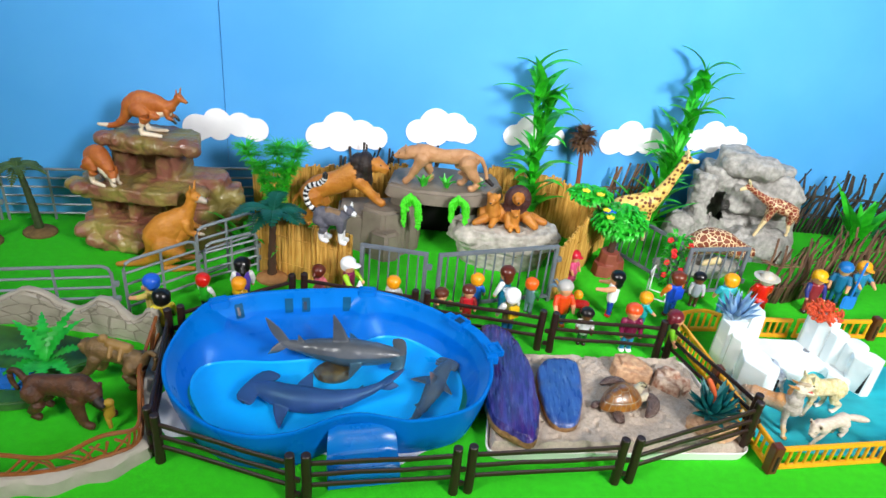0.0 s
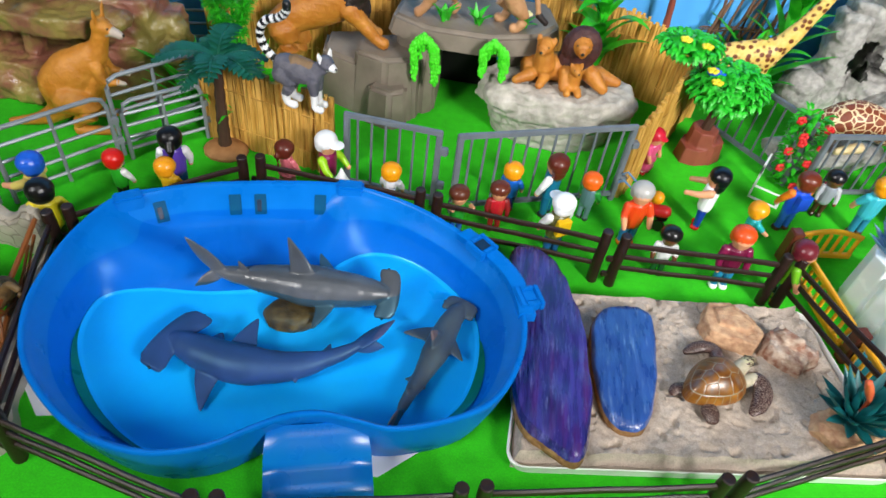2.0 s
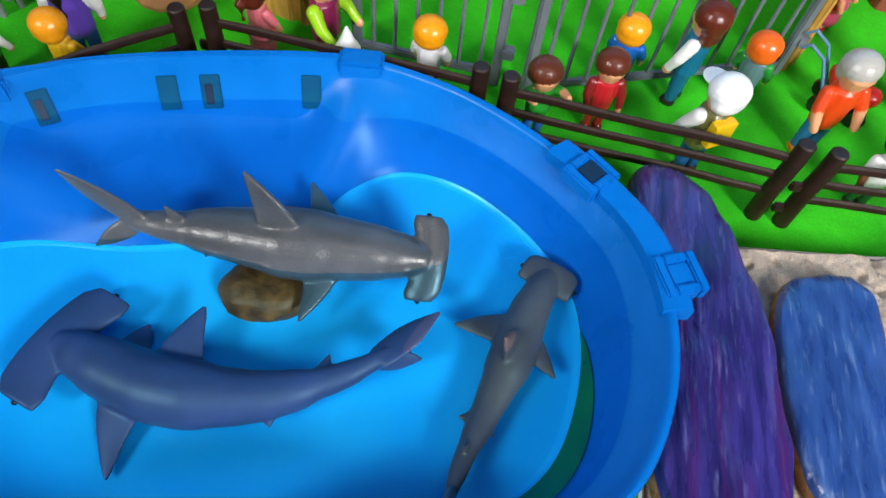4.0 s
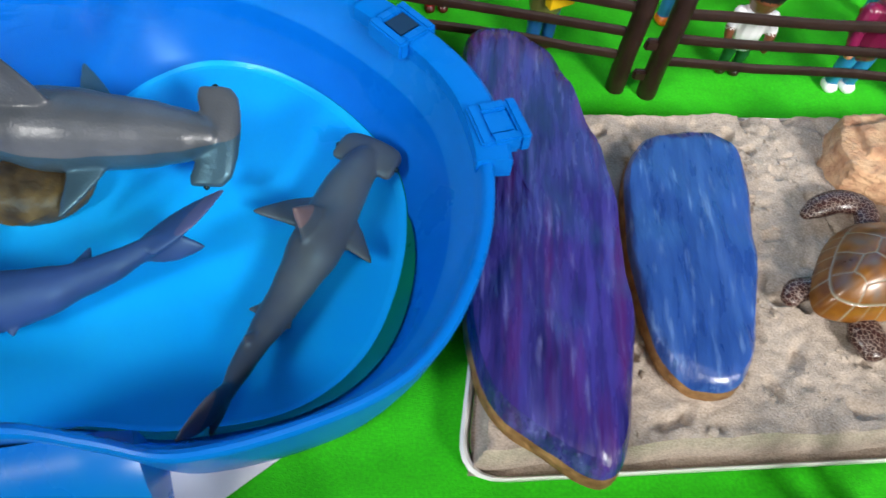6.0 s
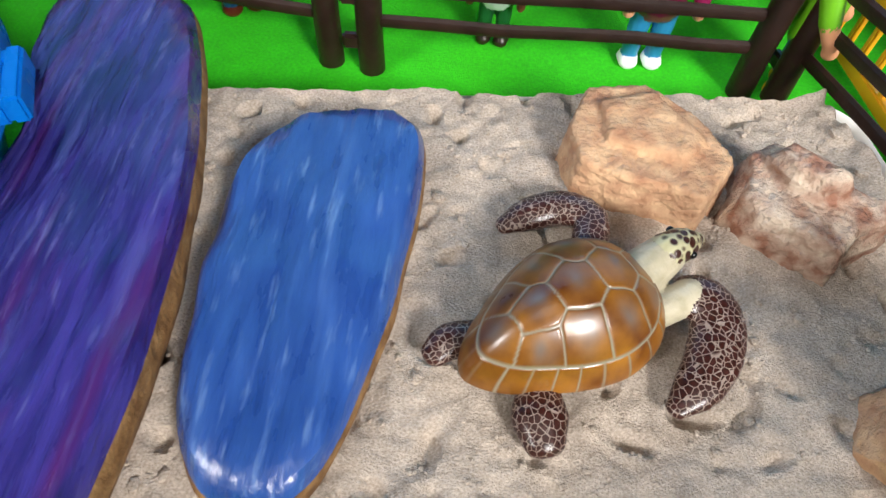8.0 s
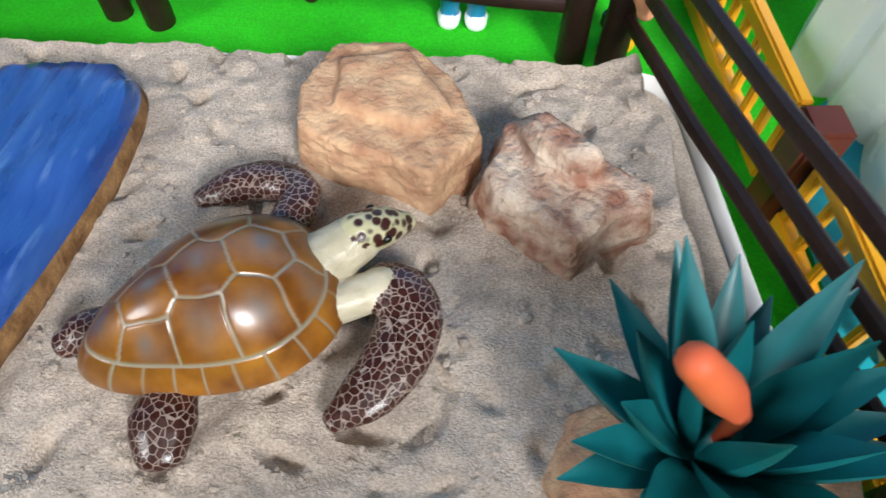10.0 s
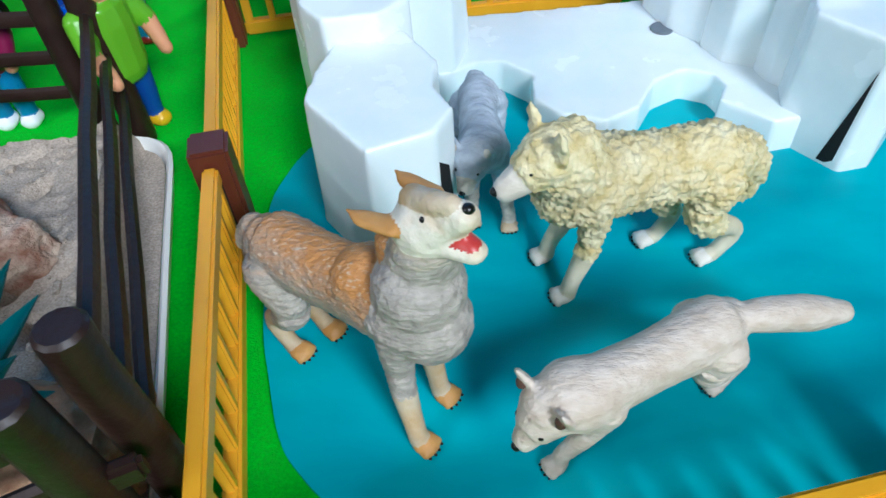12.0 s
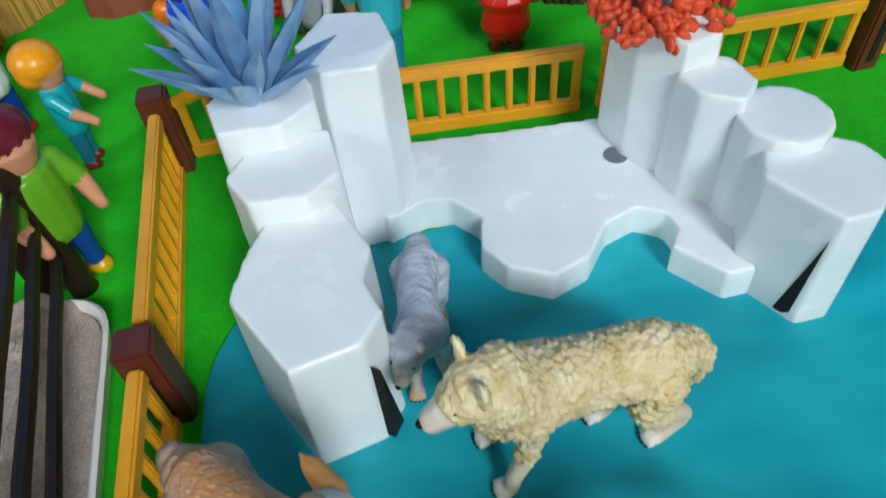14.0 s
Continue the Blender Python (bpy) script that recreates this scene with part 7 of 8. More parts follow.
p = [(0, [(-2.6, 0, 2.7), (-1.9, 0, 3.6), (-0.6, 0, 4.3), (1.2, 0, 4.2), (2.4, 0, 3.9), (3.2, 0, 4.0)], [0.75, 1.3, 1.55, 1.3, 0.95, 0.8], 0.8),
     (0, [(3.0, 0, 4.0), (3.8, 0, 4.6), (4.3, 0, 5.2)], [0.75, 0.5, 0.5]), (1, [(1.6, 0, 3.2), (2.8, 0, 3.2)], [0.75, 0.6]),
     (0, [(-2.4, 0, 3.0), (-3.3, 0, 1.6), (-4.3, 0, 0.85), (-5.2, 0, 0.7)], [0.85, 0.55, 0.4, 0.35]), (1, [(-5.2, 0, 0.7), (-6.6, 0, 0.75)], [0.35, 0.2])]
p += both(0, [(-0.8, 0.7, 3.6), (0.1, 1.0, 2.9), (-0.2, 1.0, 2.0)], [1.2, 0.9, 0.5]) + both(1, [(-0.2, 1.0, 2.0), (-0.6, 1.0, 1.0), (-0.4, 1.0, 0.4)], [0.45, 0.34, 0.36])
p += both(1, [(-0.5, 1.0, 0.35), (0.8, 1.0, 0.28), (2.0, 1.1, 0.24)], [0.36, 0.32, 0.24], 1.2)
p += both(0, [(2.8, 0.5, 3.5), (2.9, 0.6, 2.7), (3.5, 0.6, 2.5)], [0.42, 0.3, 0.24]) + both(2, [(3.5, 0.6, 2.5), (3.9, 0.6, 2.0)], [0.22, 0.2])
p += [(0, [(1.0, -0.7, 2.9), (1.5, -0.95, 2.7)], [0.6, 0.45]), ("lump", 0, (1.75, -1.0, 2.75), (0.36, 0.32, 0.3)), (0, [(1.5, -1.0, 3.0), (1.45, -1.1, 3.5)], [0.16, 0.06])]
p += head_parts((4.4, 0, 5.3), -12, -22, 0.55, 0.75, 0, 0, 2, 0, 1.05, mi_eye=2, ear_out=0.55)
figure("toy_kangaroo", "orange-brown toy kangaroo with joey standing on the rock top", "toy animal", p, ROOS, pose(-0.452, 0.408, 0.1600, 0, 0, 2), 0.0009, 4, fur(0.00025, 400), size=0.0102)

p = [(0, [(-2.2, 0.6, 2.4), (-1.6, 0.4, 3.6), (-0.2, 0, 4.2), (1.3, -0.6, 3.6), (2.3, -1.0, 2.8)], [0.9, 1.45, 1.6, 1.25, 0.85], 0.85),
     (0, [(2.2, -1.0, 2.8), (2.9, -1.3, 2.5), (3.2, -1.5, 2.4)], [0.75, 0.6, 0.6]), (1, [(1.2, -0.9, 2.9), (2.4, -1.3, 2.2)], [0.8, 0.55]),
     (0, [(-2.0, 0.6, 2.6), (-3.2, 0.8, 1.6), (-4.2, 0.8, 1.4)], [0.8, 0.5, 0.3])]
p += both(0, [(-1.0, 0.8, 3.3), (-0.4, 1.0, 2.4), (-0.9, 1.0, 1.6)], [1.2, 0.8, 0.45]) + both(1, [(-0.9, 1.0, 1.6), (-0.9, 1.0, 0.5), (0.2, 1.05, 0.3), (1.1, 1.1, 0.25)], [0.4, 0.34, 0.32, 0.24])
p += both(0, [(1.7, 0.5, 2.6), (1.9, 0.6, 1.6)], [0.45, 0.32]) + both(1, [(1.9, 0.6, 1.6), (2.0, 0.6, 0.5), (2.4, 0.6, 0.3)], [0.3, 0.24, 0.28])
p += head_parts((3.2, -1.6, 2.5), -42, -38, 0.62, 0.7, 0, 1, 2, 0, 0.9, mi_eye=2, ear_out=0.6)
figure("toy_kangaroo", "orange-brown toy kangaroo crouching on the rock ledge", "toy animal", p, ROOS, pose(-0.506, 0.372, 0.0965, 0, 0, -14), 0.0009, 4, fur(0.00025, 400), size=0.0094)

p = [(0, [(-2.0, 0, 2.6), (-1.5, 0, 4.0), (-0.4, 0, 5.4), (1.0, 0, 6.6), (1.9, 0, 7.5)], [1.5, 2.15, 2.05, 1.5, 1.0], 0.85),
     (0, [(1.8, 0, 7.2), (2.4, 0, 8.4), (2.7, 0, 9.4)], [1.0, 0.72, 0.66]), (0, [(-0.3, 0, 3.0), (1.6, 0, 5.4)], [1.6, 1.1]),
     (0, [(-2.0, 0, 2.2), (-3.4, 0, 1.0), (-5.0, -0.1, 0.55), (-6.8, -0.2, 0.45)], [1.3, 0.8, 0.5, 0.3])]
p += both(0, [(-1.0, 1.0, 3.6), (0.6, 1.4, 2.6), (-0.7, 1.4, 1.3), (-0.9, 1.4, 0.5)], [1.6, 1.1, 0.5, 0.42]) + both(0, [(-0.9, 1.4, 0.4), (0.8, 1.4, 0.34), (2.4, 1.5, 0.28)], [0.45, 0.4, 0.3], 1.2)
p += both(0, [(1.8, 0.8, 6.4), (2.3, 1.0, 5.2), (3.2, 0.9, 5.0)], [0.62, 0.45, 0.3]) + both(1, [(3.2, 0.9, 5.0), (3.8, 0.8, 4.8)], [0.28, 0.22])
p += head_parts((2.9, 0, 9.7), -14, -20, 0.78, 1.05, 0, 1, 2, 0, 1.45, mi_eye=2, ear_out=0.6)
figure("toy_kangaroo", "large pale orange toy kangaroo standing on the felt", "toy animal", p, [ROO_PALE, mat("grey_muzzle", "#a8998a", "#c0b2a2", 0.5, 90), BLACK], pose(-0.404, 0.338, 0.0, 0, 0, 14), 0.0011, 4, fur(0.00025, 400), size=0.0108)

# lions
LION = mat("lion_fur", "#a8651a", "#c08030", 0.5, 80, 0.0006, 400, vary=0.12)
LIONESS = mat("lioness_fur", "#ab7b52", "#c2946a", 0.5, 80, 0.0006, 400, vary=0.12)
MANE = mat("dark_mane", "#150c0a", "#2a1a14", 0.6, 140, 0.0012, 300)
BROWN_MANE = mat("brown_mane", "#34191a", "#4d2824", 0.6, 140, 0.0012, 300)
p = [(0, [(-4.6, 0, 2.4), (-3.0, 0, 3.6), (-0.4, 0, 4.6), (2.0, 0, 6.0), (3.0, 0, 6.8)], [1.5, 1.7, 1.7, 1.9, 1.5], 0.8),
     ("lump", 1, (3.3, 0, 7.5), (1.3, 1.7, 2.0)), ("lump", 1, (2.9, 0, 6.2), (1.5, 1.6, 2.0)), ("lump", 1, (3.6, 0, 5.2), (0.9, 1.1, 1.5)), ("lump", 1, (2.4, 0, 8.0), (1.2, 1.3, 1.2))]
for s, f in ((-1, 0.3), (1, -0.6)):
    p.append((0, [(2.6, s * 0.9, 5.4), (3.8 + f, s * 1.0, 3.9), (5.0 + f, s * 1.0, 2.7), (5.7 + f, s * 1.0, 2.35)], [1.1, 0.7, 0.55, 0.6]))
    p.append((0, [(-4.0, s * 0.8, 2.4), (-3.2 - f, s * 1.0, 0.6), (-4.4 - f, s * 1.0, -1.2), (-3.9 - f, s * 1.0, -3.0), (-3.2 - f, s * 1.0, -3.3)], [1.5, 1.0, 0.6, 0.5, 0.55]))
p.append((0, [(-5.6, 0, 2.6), (-6.8, 0, 1.0), (-7.0, 0, -1.4)], [0.34, 0.28, 0.25]))
rnd = random.Random(12)
for k in range(46):
    a, b = rnd.uniform(0, 2 * math.pi), rnd.uniform(0.2, 1.0)
    c = Vector((3.2 - 0.5 * b + rnd.uniform(-0.4, 0.6), 1.35 * b * math.cos(a), 6.6 + 1.9 * b * math.sin(a)))
    p.append((1, [tuple(c), tuple(c + Vector((-0.5, 0.45 * math.cos(a), 0.45 * math.sin(a) - 0.35)))], [0.42, 0.12]))
p += head_parts((5.1, -0.2, 7.7), -22, -2, 1.05, 0.85, 0, 0, 2, 0, 0.5, 22, 3, 2)
figure("toy_lion", "toy male lion with a black mane climbing the cave step", "toy animal", p, [LION, MANE, BLACK, TONGUE], pose(-0.197, 0.446, 0.0545, 0, 0, 2), 0.001, 4, fur(0.0004, 400), size=0.0102)

p = [(0, [(-4.2, 0, 4.3), (-2.6, 0, 4.5), (0.2, 0, 4.3), (2.6, 0, 4.5), (3.6, 0, 4.5)], [0.95, 1.2, 1.02, 1.25, 1.0], 0.75), (0, [(3.2, 0, 4.5), (4.4, 0, 4.4), (5.0, 0, 4.2)], [1.2, 0.95, 0.85])]
for s, f, g in ((-1, -0.9, 0.6), (1, 1.3, -1.0)):
    p.append((0, [(2.9, s * 0.75, 4.0), (2.9 + f * 0.6, s * 0.85, 2.5), (2.8 + f * 1.3, s * 0.85, 1.0), (3.3 + f * 1.4, s * 0.85, 0.35)], [1.05, 0.66, 0.45, 0.5]))
    p.append((0, [(-3.4, s * 0.7, 4.0), (-2.9 + g, s * 0.85, 2.7), (-3.9 + g, s * 0.85, 1.5), (-3.5 + g, s * 0.85, 0.45), (-3.0 + g, s * 0.85, 0.35)], [1.35, 0.9, 0.5, 0.42, 0.48]))
p += [(0, [(-5.0, 0, 4.6), (-5.7, 0, 3.4), (-6.2, 0, 1.6)], [0.34, 0.28, 0.25]), (1, [(-6.2, 0, 1.6), (-7.0, 0, 0.9)], [0.34, 0.3])]
p += head_parts((5.5, 0, 4.1), 10, -16, 0.95, 0.7, 0, 0, 2, 0, 0.5, mi_eye=2)
figure("toy_lion", "tan toy lioness walking on the cave roof", "toy animal", p, [LIONESS, MANE, BLACK, TONGUE], pose(-0.052, 0.462, 0.106, 0, 0, 178), 0.001, 4, fur(0.0003, 400), size=0.0104)
fam = [(0, [(-2.6, 0.4, 0.9), (0, 0.3, 1.2), (1.6, 0, 1.5)], [1.1, 1.25, 1.15]), (0, [(3.2, 0.5, 0.7), (5.0, -0.2, 0.5)], [0.8, 0.4]),
       ("lump", 1, (1.2, -0.2, 3.4), (1.7, 1.2, 1.9)), ("lump", 1, (1.0, 0, 2.2), (1.6, 1.2, 1.4)),
       (0, [(0.3, -1.0, 1.4), (0.2, -2.0, 0.5)], [0.7, 0.45]), (0, [(2.4, -0.8, 1.4), (3.6, -1.6, 0.5)], [0.8, 0.45]),
       (0, [(-1.6, -0.4, 1.5), (-1.8, -0.5, 2.8)], [1.0, 0.75]), (0, [(-2.6, -0.8, 0.8), (-3.9, -1.4, 0.4)], [0.6, 0.35]), (0, [(-1.4, -0.9, 0.8), (-1.9, -1.9, 0.4)], [0.5, 0.35]),
       (0, [(0.9, -1.7, 0.7), (0.9, -1.7, 1.7)], [0.65, 0.55]), (0, [(0.5, -2.2, 0.5), (0.4, -2.7, 0.35)], [0.35, 0.3]), (0, [(1.3, -2.2, 0.5), (1.4, -2.7, 0.35)], [0.35, 0.3])]
fam += head_parts((1.1, -0.9, 3.9), -95, -6, 0.85, 0.6, 0, 0, 2, 0, 0.5, mi_eye=2) + head_parts((-1.9, -0.8, 3.4), -110, -4, 0.75, 0.5, 0, 0, 2, 0, 0.5, mi_eye=2)
fam += head_parts((0.9, -1.9, 2.2), -80, 0, 0.52, 0.3, 0, 0, 2, 0, 0.35, mi_eye=2)
figure("toy_lion_family", "moulded toy lion pair with a cub lying on the rock", "toy animal", fam, [LION, BROWN_MANE, BLACK], pose(0.045, 0.445, 0.064, 0, 0, 4), 0.001, 3, fur(0.00025, 400), size=0.0118)

# lemur
LEMUR = mat("lemur_grey", "#4a4a55", "#66646c", 0.6, 120, 0.0006, 450)
LEMUR_WHITE = mat("lemur_white", "#d6d4d4", "#ececea", 0.6, 120, 0.0003, 500)
LEMUR_BROWN = mat("lemur_brown", "#6a5236", "#85694a", 0.6, 120, 0.0006, 450)
p = [(0, [(-1.6, 0, 3.6), (-0.2, 0, 3.5), (1.2, 0, 3.4)], [1.1, 1.15, 0.95]), (2, [(-0.6, 0, 4.0), (0.9, 0, 3.9)], [0.85, 0.7]),
     (0, [(1.2, 0, 3.6), (2.0, 0, 4.3)], [0.8, 0.6])]
p += both(0, [(-1.6, 0.5, 3.2), (-0.9, 0.6, 2.3), (-1.3, 0.6, 1.3)], [0.95, 0.6, 0.42]) + both(1, [(-1.3, 0.6, 1.3), (-1.2, 0.6, 0.4), (-0.5, 0.6, 0.25)], [0.42, 0.34, 0.36])
p += both(0, [(1.2, 0.45, 3.0), (1.3, 0.5, 1.8)], [0.6, 0.4]) + both(1, [(1.3, 0.5, 1.8), (1.35, 0.5, 0.4), (1.9, 0.5, 0.25)], [0.36, 0.3, 0.34])
p += head_parts((2.3, 0, 4.7), -25, -6, 0.68, 0.55, 0, 1, 3, 1, 0.75, mi_eye=3)
ringed = smooth_line([Vector(q) for q in ((-2.2, 0, 3.9), (-3.2, 0, 4.8), (-3.6, 0, 6.2), (-3.0, 0, 7.4), (-1.8, 0, 7.9), (-1.1, 0, 8.6), (-1.0, 0, 9.3))], 4)
for k in range(len(ringed) - 1):
    p.append((3 if (k % 2 and k < 20) or k > 20 else 1, [tuple(ringed[k]), tuple(ringed[k + 1])], [0.36, 0.36]))
figure("toy_lemur", "grey toy ring-tailed lemur with a striped tail on the straw screen", "toy animal", p, [LEMUR, LEMUR_WHITE, LEMUR_BROWN, BLACK],
       pose(-0.184, 0.312, 0.0785, 0, 0, -8), 0.0007, 2, fur(0.0002), size=0.0098)

# giraffes
SPOTTED = cells("spotted_giraffe", "#d8b458", "#6a3212", 140, 0.45, 0.38, "#e6c878", spots=True)
NETTED = cells("netted_giraffe", "#74331a", "#dcc49a", 120, 0.45, 0.07, "#864224")
NETTED_SMALL = cells("netted_giraffe_fine", "#7a2c16", "#dcc49a", 150, 0.45, 0.055, "#8a381e")
CREAM = mat("cream_giraffe", "#dcc28c", "#ead6a8", 0.5, 90)


def giraffe(label, at, mats, hip, mid, chest, r, neck, head, hr, head_turn, feet, leg, size):
    """A giraffe in cm: feet are two front and two hind ones."""
    hip, chest = Vector(hip), Vector(chest)
    p = [(0, [tuple(hip), mid, tuple(chest)], list(r), 0.8), (0, [tuple(chest)] + neck + [head], [r[2] * 0.9, r[2] * 0.58, r[2] * 0.40, hr * 0.72], 0.8)]
    for k, f in enumerate(feet):
        top = (chest if k < 2 else hip) + Vector((0, f[1] * 0.6, -r[0] * 0.3))
        f = Vector(f)
        bend = Vector((0.12 if k < 2 else -0.25, 0, 0))
        p.append((0, [tuple(top), tuple(top.lerp(f, 0.45) + bend)], [leg * 2.2, leg * 1.1]))
        p.append((1, [tuple(top.lerp(f, 0.45) + bend), tuple(top.lerp(f, 0.75)), tuple(f + Vector((0, 0, leg * 0.6)))], [leg * 1.05, leg * 0.75, leg * 0.85]))
    back = hip + (hip - chest).normalized() * r[0] * 0.9
    p += [(0, [tuple(back), tuple(back + Vector((0.15, 0, -1.6)))], [0.22, 0.16]), ("lump", 2, tuple(back + Vector((0.15, 0, -2.1))), (0.22, 0.22, 0.6))]
    p += head_parts(head, head_turn[0], head_turn[1], hr, hr * 1.7, 0, 1, 2, 1, hr * 1.1, mi_eye=2)
    h = Vector(head)
    p += [(1, [tuple(h + Vector((0, k * hr * 0.4, hr * 0.6))), tuple(h + Vector((-0.1, k * hr * 0.5, hr * 1.9)))], [hr * 0.22, hr * 0.26]) for k in (-1, 1)]
    return figure("toy_giraffe", label, "toy animal", p, mats, at, 0.0009, 3, size=size)


giraffe("cream toy giraffe with round brown spots stretching its neck", pose(0.274, 0.570, 0, 0, 0, -2), [SPOTTED, CREAM, BLACK], (-3.2, 0, 5.4), (-1.4, 0, 5.8), (1.0, 0, 6.6), (1.7, 1.9, 1.9),
        [(2.6, 0, 8.6), (4.0, 0, 11.8)], (5.2, 0, 14.6), 0.75, (0, -4), [(1.4, -0.9, 0), (0.9, 0.9, 0), (-2.8, -0.9, 0), (-3.4, 0.9, 0)], 0.42, 0.0100)
giraffe("small red-brown netted toy giraffe on the rock", pose(0.480, 0.5470, 0.0430), [NETTED_SMALL, CREAM, BLACK], (2.6, 0, 4.2), (1.0, 0, 4.7), (-0.8, 0, 5.2), (1.0, 1.2, 1.15),
        [(-2.4, 0, 5.9), (-4.2, 0, 6.9)], (-5.6, 0, 7.7), 0.55, (186, -24), [(-2.6, -0.7, -0.3), (-1.6, 0.7, 0), (2.4, -0.7, 0.2), (3.2, 0.7, 0.2)], 0.34, 0.0100)
p = [(0, [(-4.6, 0, 1.0), (-3.0, 0, 2.4), (-0.8, 0, 3.4), (1.6, 0, 3.2), (4.0, 0, 2.2), (6.0, 0, 1.8)], [0.9, 1.6, 2.0, 1.8, 1.4, 1.0]), (0, [(5.0, 0, 1.8), (5.8, 0.8, 1.4), (5.4, 1.8, 1.2)], [0.9, 0.7, 0.5]),
     (1, [(-2.5, 1.2, 0.8), (1.0, 1.9, 0.5)], [0.6, 0.4]), (1, [(1.0, -1.2, 0.8), (-1.6, -1.9, 0.5)], [0.6, 0.4])]
p += head_parts((5.0, 2.2, 1.2), 150, -10, 0.55, 1.0, 0, 1, 2, 1, 0.5, mi_eye=2)
figure("toy_giraffe", "red-brown netted toy giraffe lying behind the gate", "toy animal", p, [NETTED, CREAM, BLACK], pose(0.360, 0.462, 0.028, 0, 0, 4), 0.001, 3, size=0.0100)
stone("flat_rock", "low grey rock under the lying giraffe", (0.350, 0.466, 0.012), (0.075, 0.030, 0.022), 8, GREY_ROCK, 41, 0.12, 8, 2.0, 4, (0, 0), 0.7)

# baboons
BABOON = mat("brown_baboon", "#43281a", "#643e26", 0.55, 110, 0.0008, 420, vary=0.15)
BABOON2 = mat("olive_baboon", "#5c482a", "#80643c", 0.55, 110, 0.0008, 420, vary=0.15)


def baboon(label, at, mats, size, baby):
    p = [(0, [(-2.2, 0, 3.2), (-0.2, 0, 3.5), (1.8, 0, 3.6)], [1.0, 1.0, 1.3], 0.82), ("lump", 0, (2.1, -0.05, 3.5), (1.25, 1.2, 1.4))]
    p += [(0, [(1.9, 0.7, 3.0), (2.6, 0.85, 1.6), (3.6, 0.9, 0.6), (4.2, 0.9, 0.3)], [0.75, 0.5, 0.36, 0.34]), (0, [(1.9, -0.7, 3.0), (2.2, -0.85, 1.5), (2.6, -0.9, 0.4), (3.2, -0.95, 0.28)], [0.75, 0.5, 0.36, 0.34])]
    p += both(0, [(-2.1, 0.6, 2.9), (-1.5, 0.85, 1.8), (-2.3, 0.85, 0.8), (-1.7, 0.85, 0.28)], [0.92, 0.62, 0.38, 0.34])
    p.append((0, [(-2.9, 0, 3.6), (-3.6, 0, 4.5), (-4.2, 0, 4.2), (-4.2, 0, 3.2), (-3.8, 0, 2.4)], [0.32, 0.27, 0.25, 0.23, 0.2]))
    p += head_parts((3.3, -0.2, 3.5), -34, -22, 0.82, 1.0, 0, 1, 1, 0, 0.3, mi_eye=1)
    p.append(("lump", 0, (3.45, -0.3, 4.0), (0.5, 0.6, 0.3)))
    if baby:
        p += [(2, [(-1.4, 0, 4.5), (0.6, 0, 4.7)], [0.5, 0.5]), ("lump", 2, (1.3, -0.1, 5.0), (0.5, 0.45, 0.46)), ("lump", 2, (1.7, -0.15, 4.85), (0.3, 0.25, 0.24))]
        p += both(2, [(0.2, 0.45, 4.5), (0.1, 1.1, 3.8)], [0.24, 0.2]) + both(2, [(-0.9, 0.45, 4.4), (-1.0, 1.1, 3.7)], [0.26, 0.2])
    else:
        p += [(2, [(4.7, -0.5, 1.6), (4.8, -0.5, 2.5)], [0.48, 0.4]), ("lump", 2, (4.9, -0.55, 3.0), (0.42, 0.4, 0.4)), (2, [(4.6, -0.7, 1.5), (4.9, -0.9, 0.5)], [0.25, 0.2]), (2, [(4.7, -0.7, 2.2), (4.0, -0.6, 2.6)], [0.2, 0.16])]
    return figure("toy_baboon", label, "toy animal", p, mats, at, 0.0008, 3, fur(0.00016, 500), size=size)


baboon("dark brown toy baboon carrying a yellow young one", pose(-0.398, 0.040, 0.001, 0, 0, -4), [BABOON, mat("dark_face", "#1c1410", "#2c2018", 0.5, 90), mat("ochre_young", "#9a7a1e", "#b4922c", 0.55, 90)], 0.0112, False)
baboon("olive brown toy baboon with a young one on its back", pose(-0.368, 0.098, 0.001, 0, 0, 172), [BABOON2, bpy.data.materials["dark_face"], mat("tan_young", "#8a6a36", "#a07e48", 0.55, 90)], 0.0105, True)

# ---- toy visitors: each one plain moulded figure ----
PLASTIC = {}


def plastic(text):
    if text not in PLASTIC:
        PLASTIC[text] = mat("toy_plastic", text, None, 0.3, 80, sss=0.05, vary=0.05)
    return PLASTIC[text]


SKIN, DARKSKIN = "#e0a078", "#6a4028"


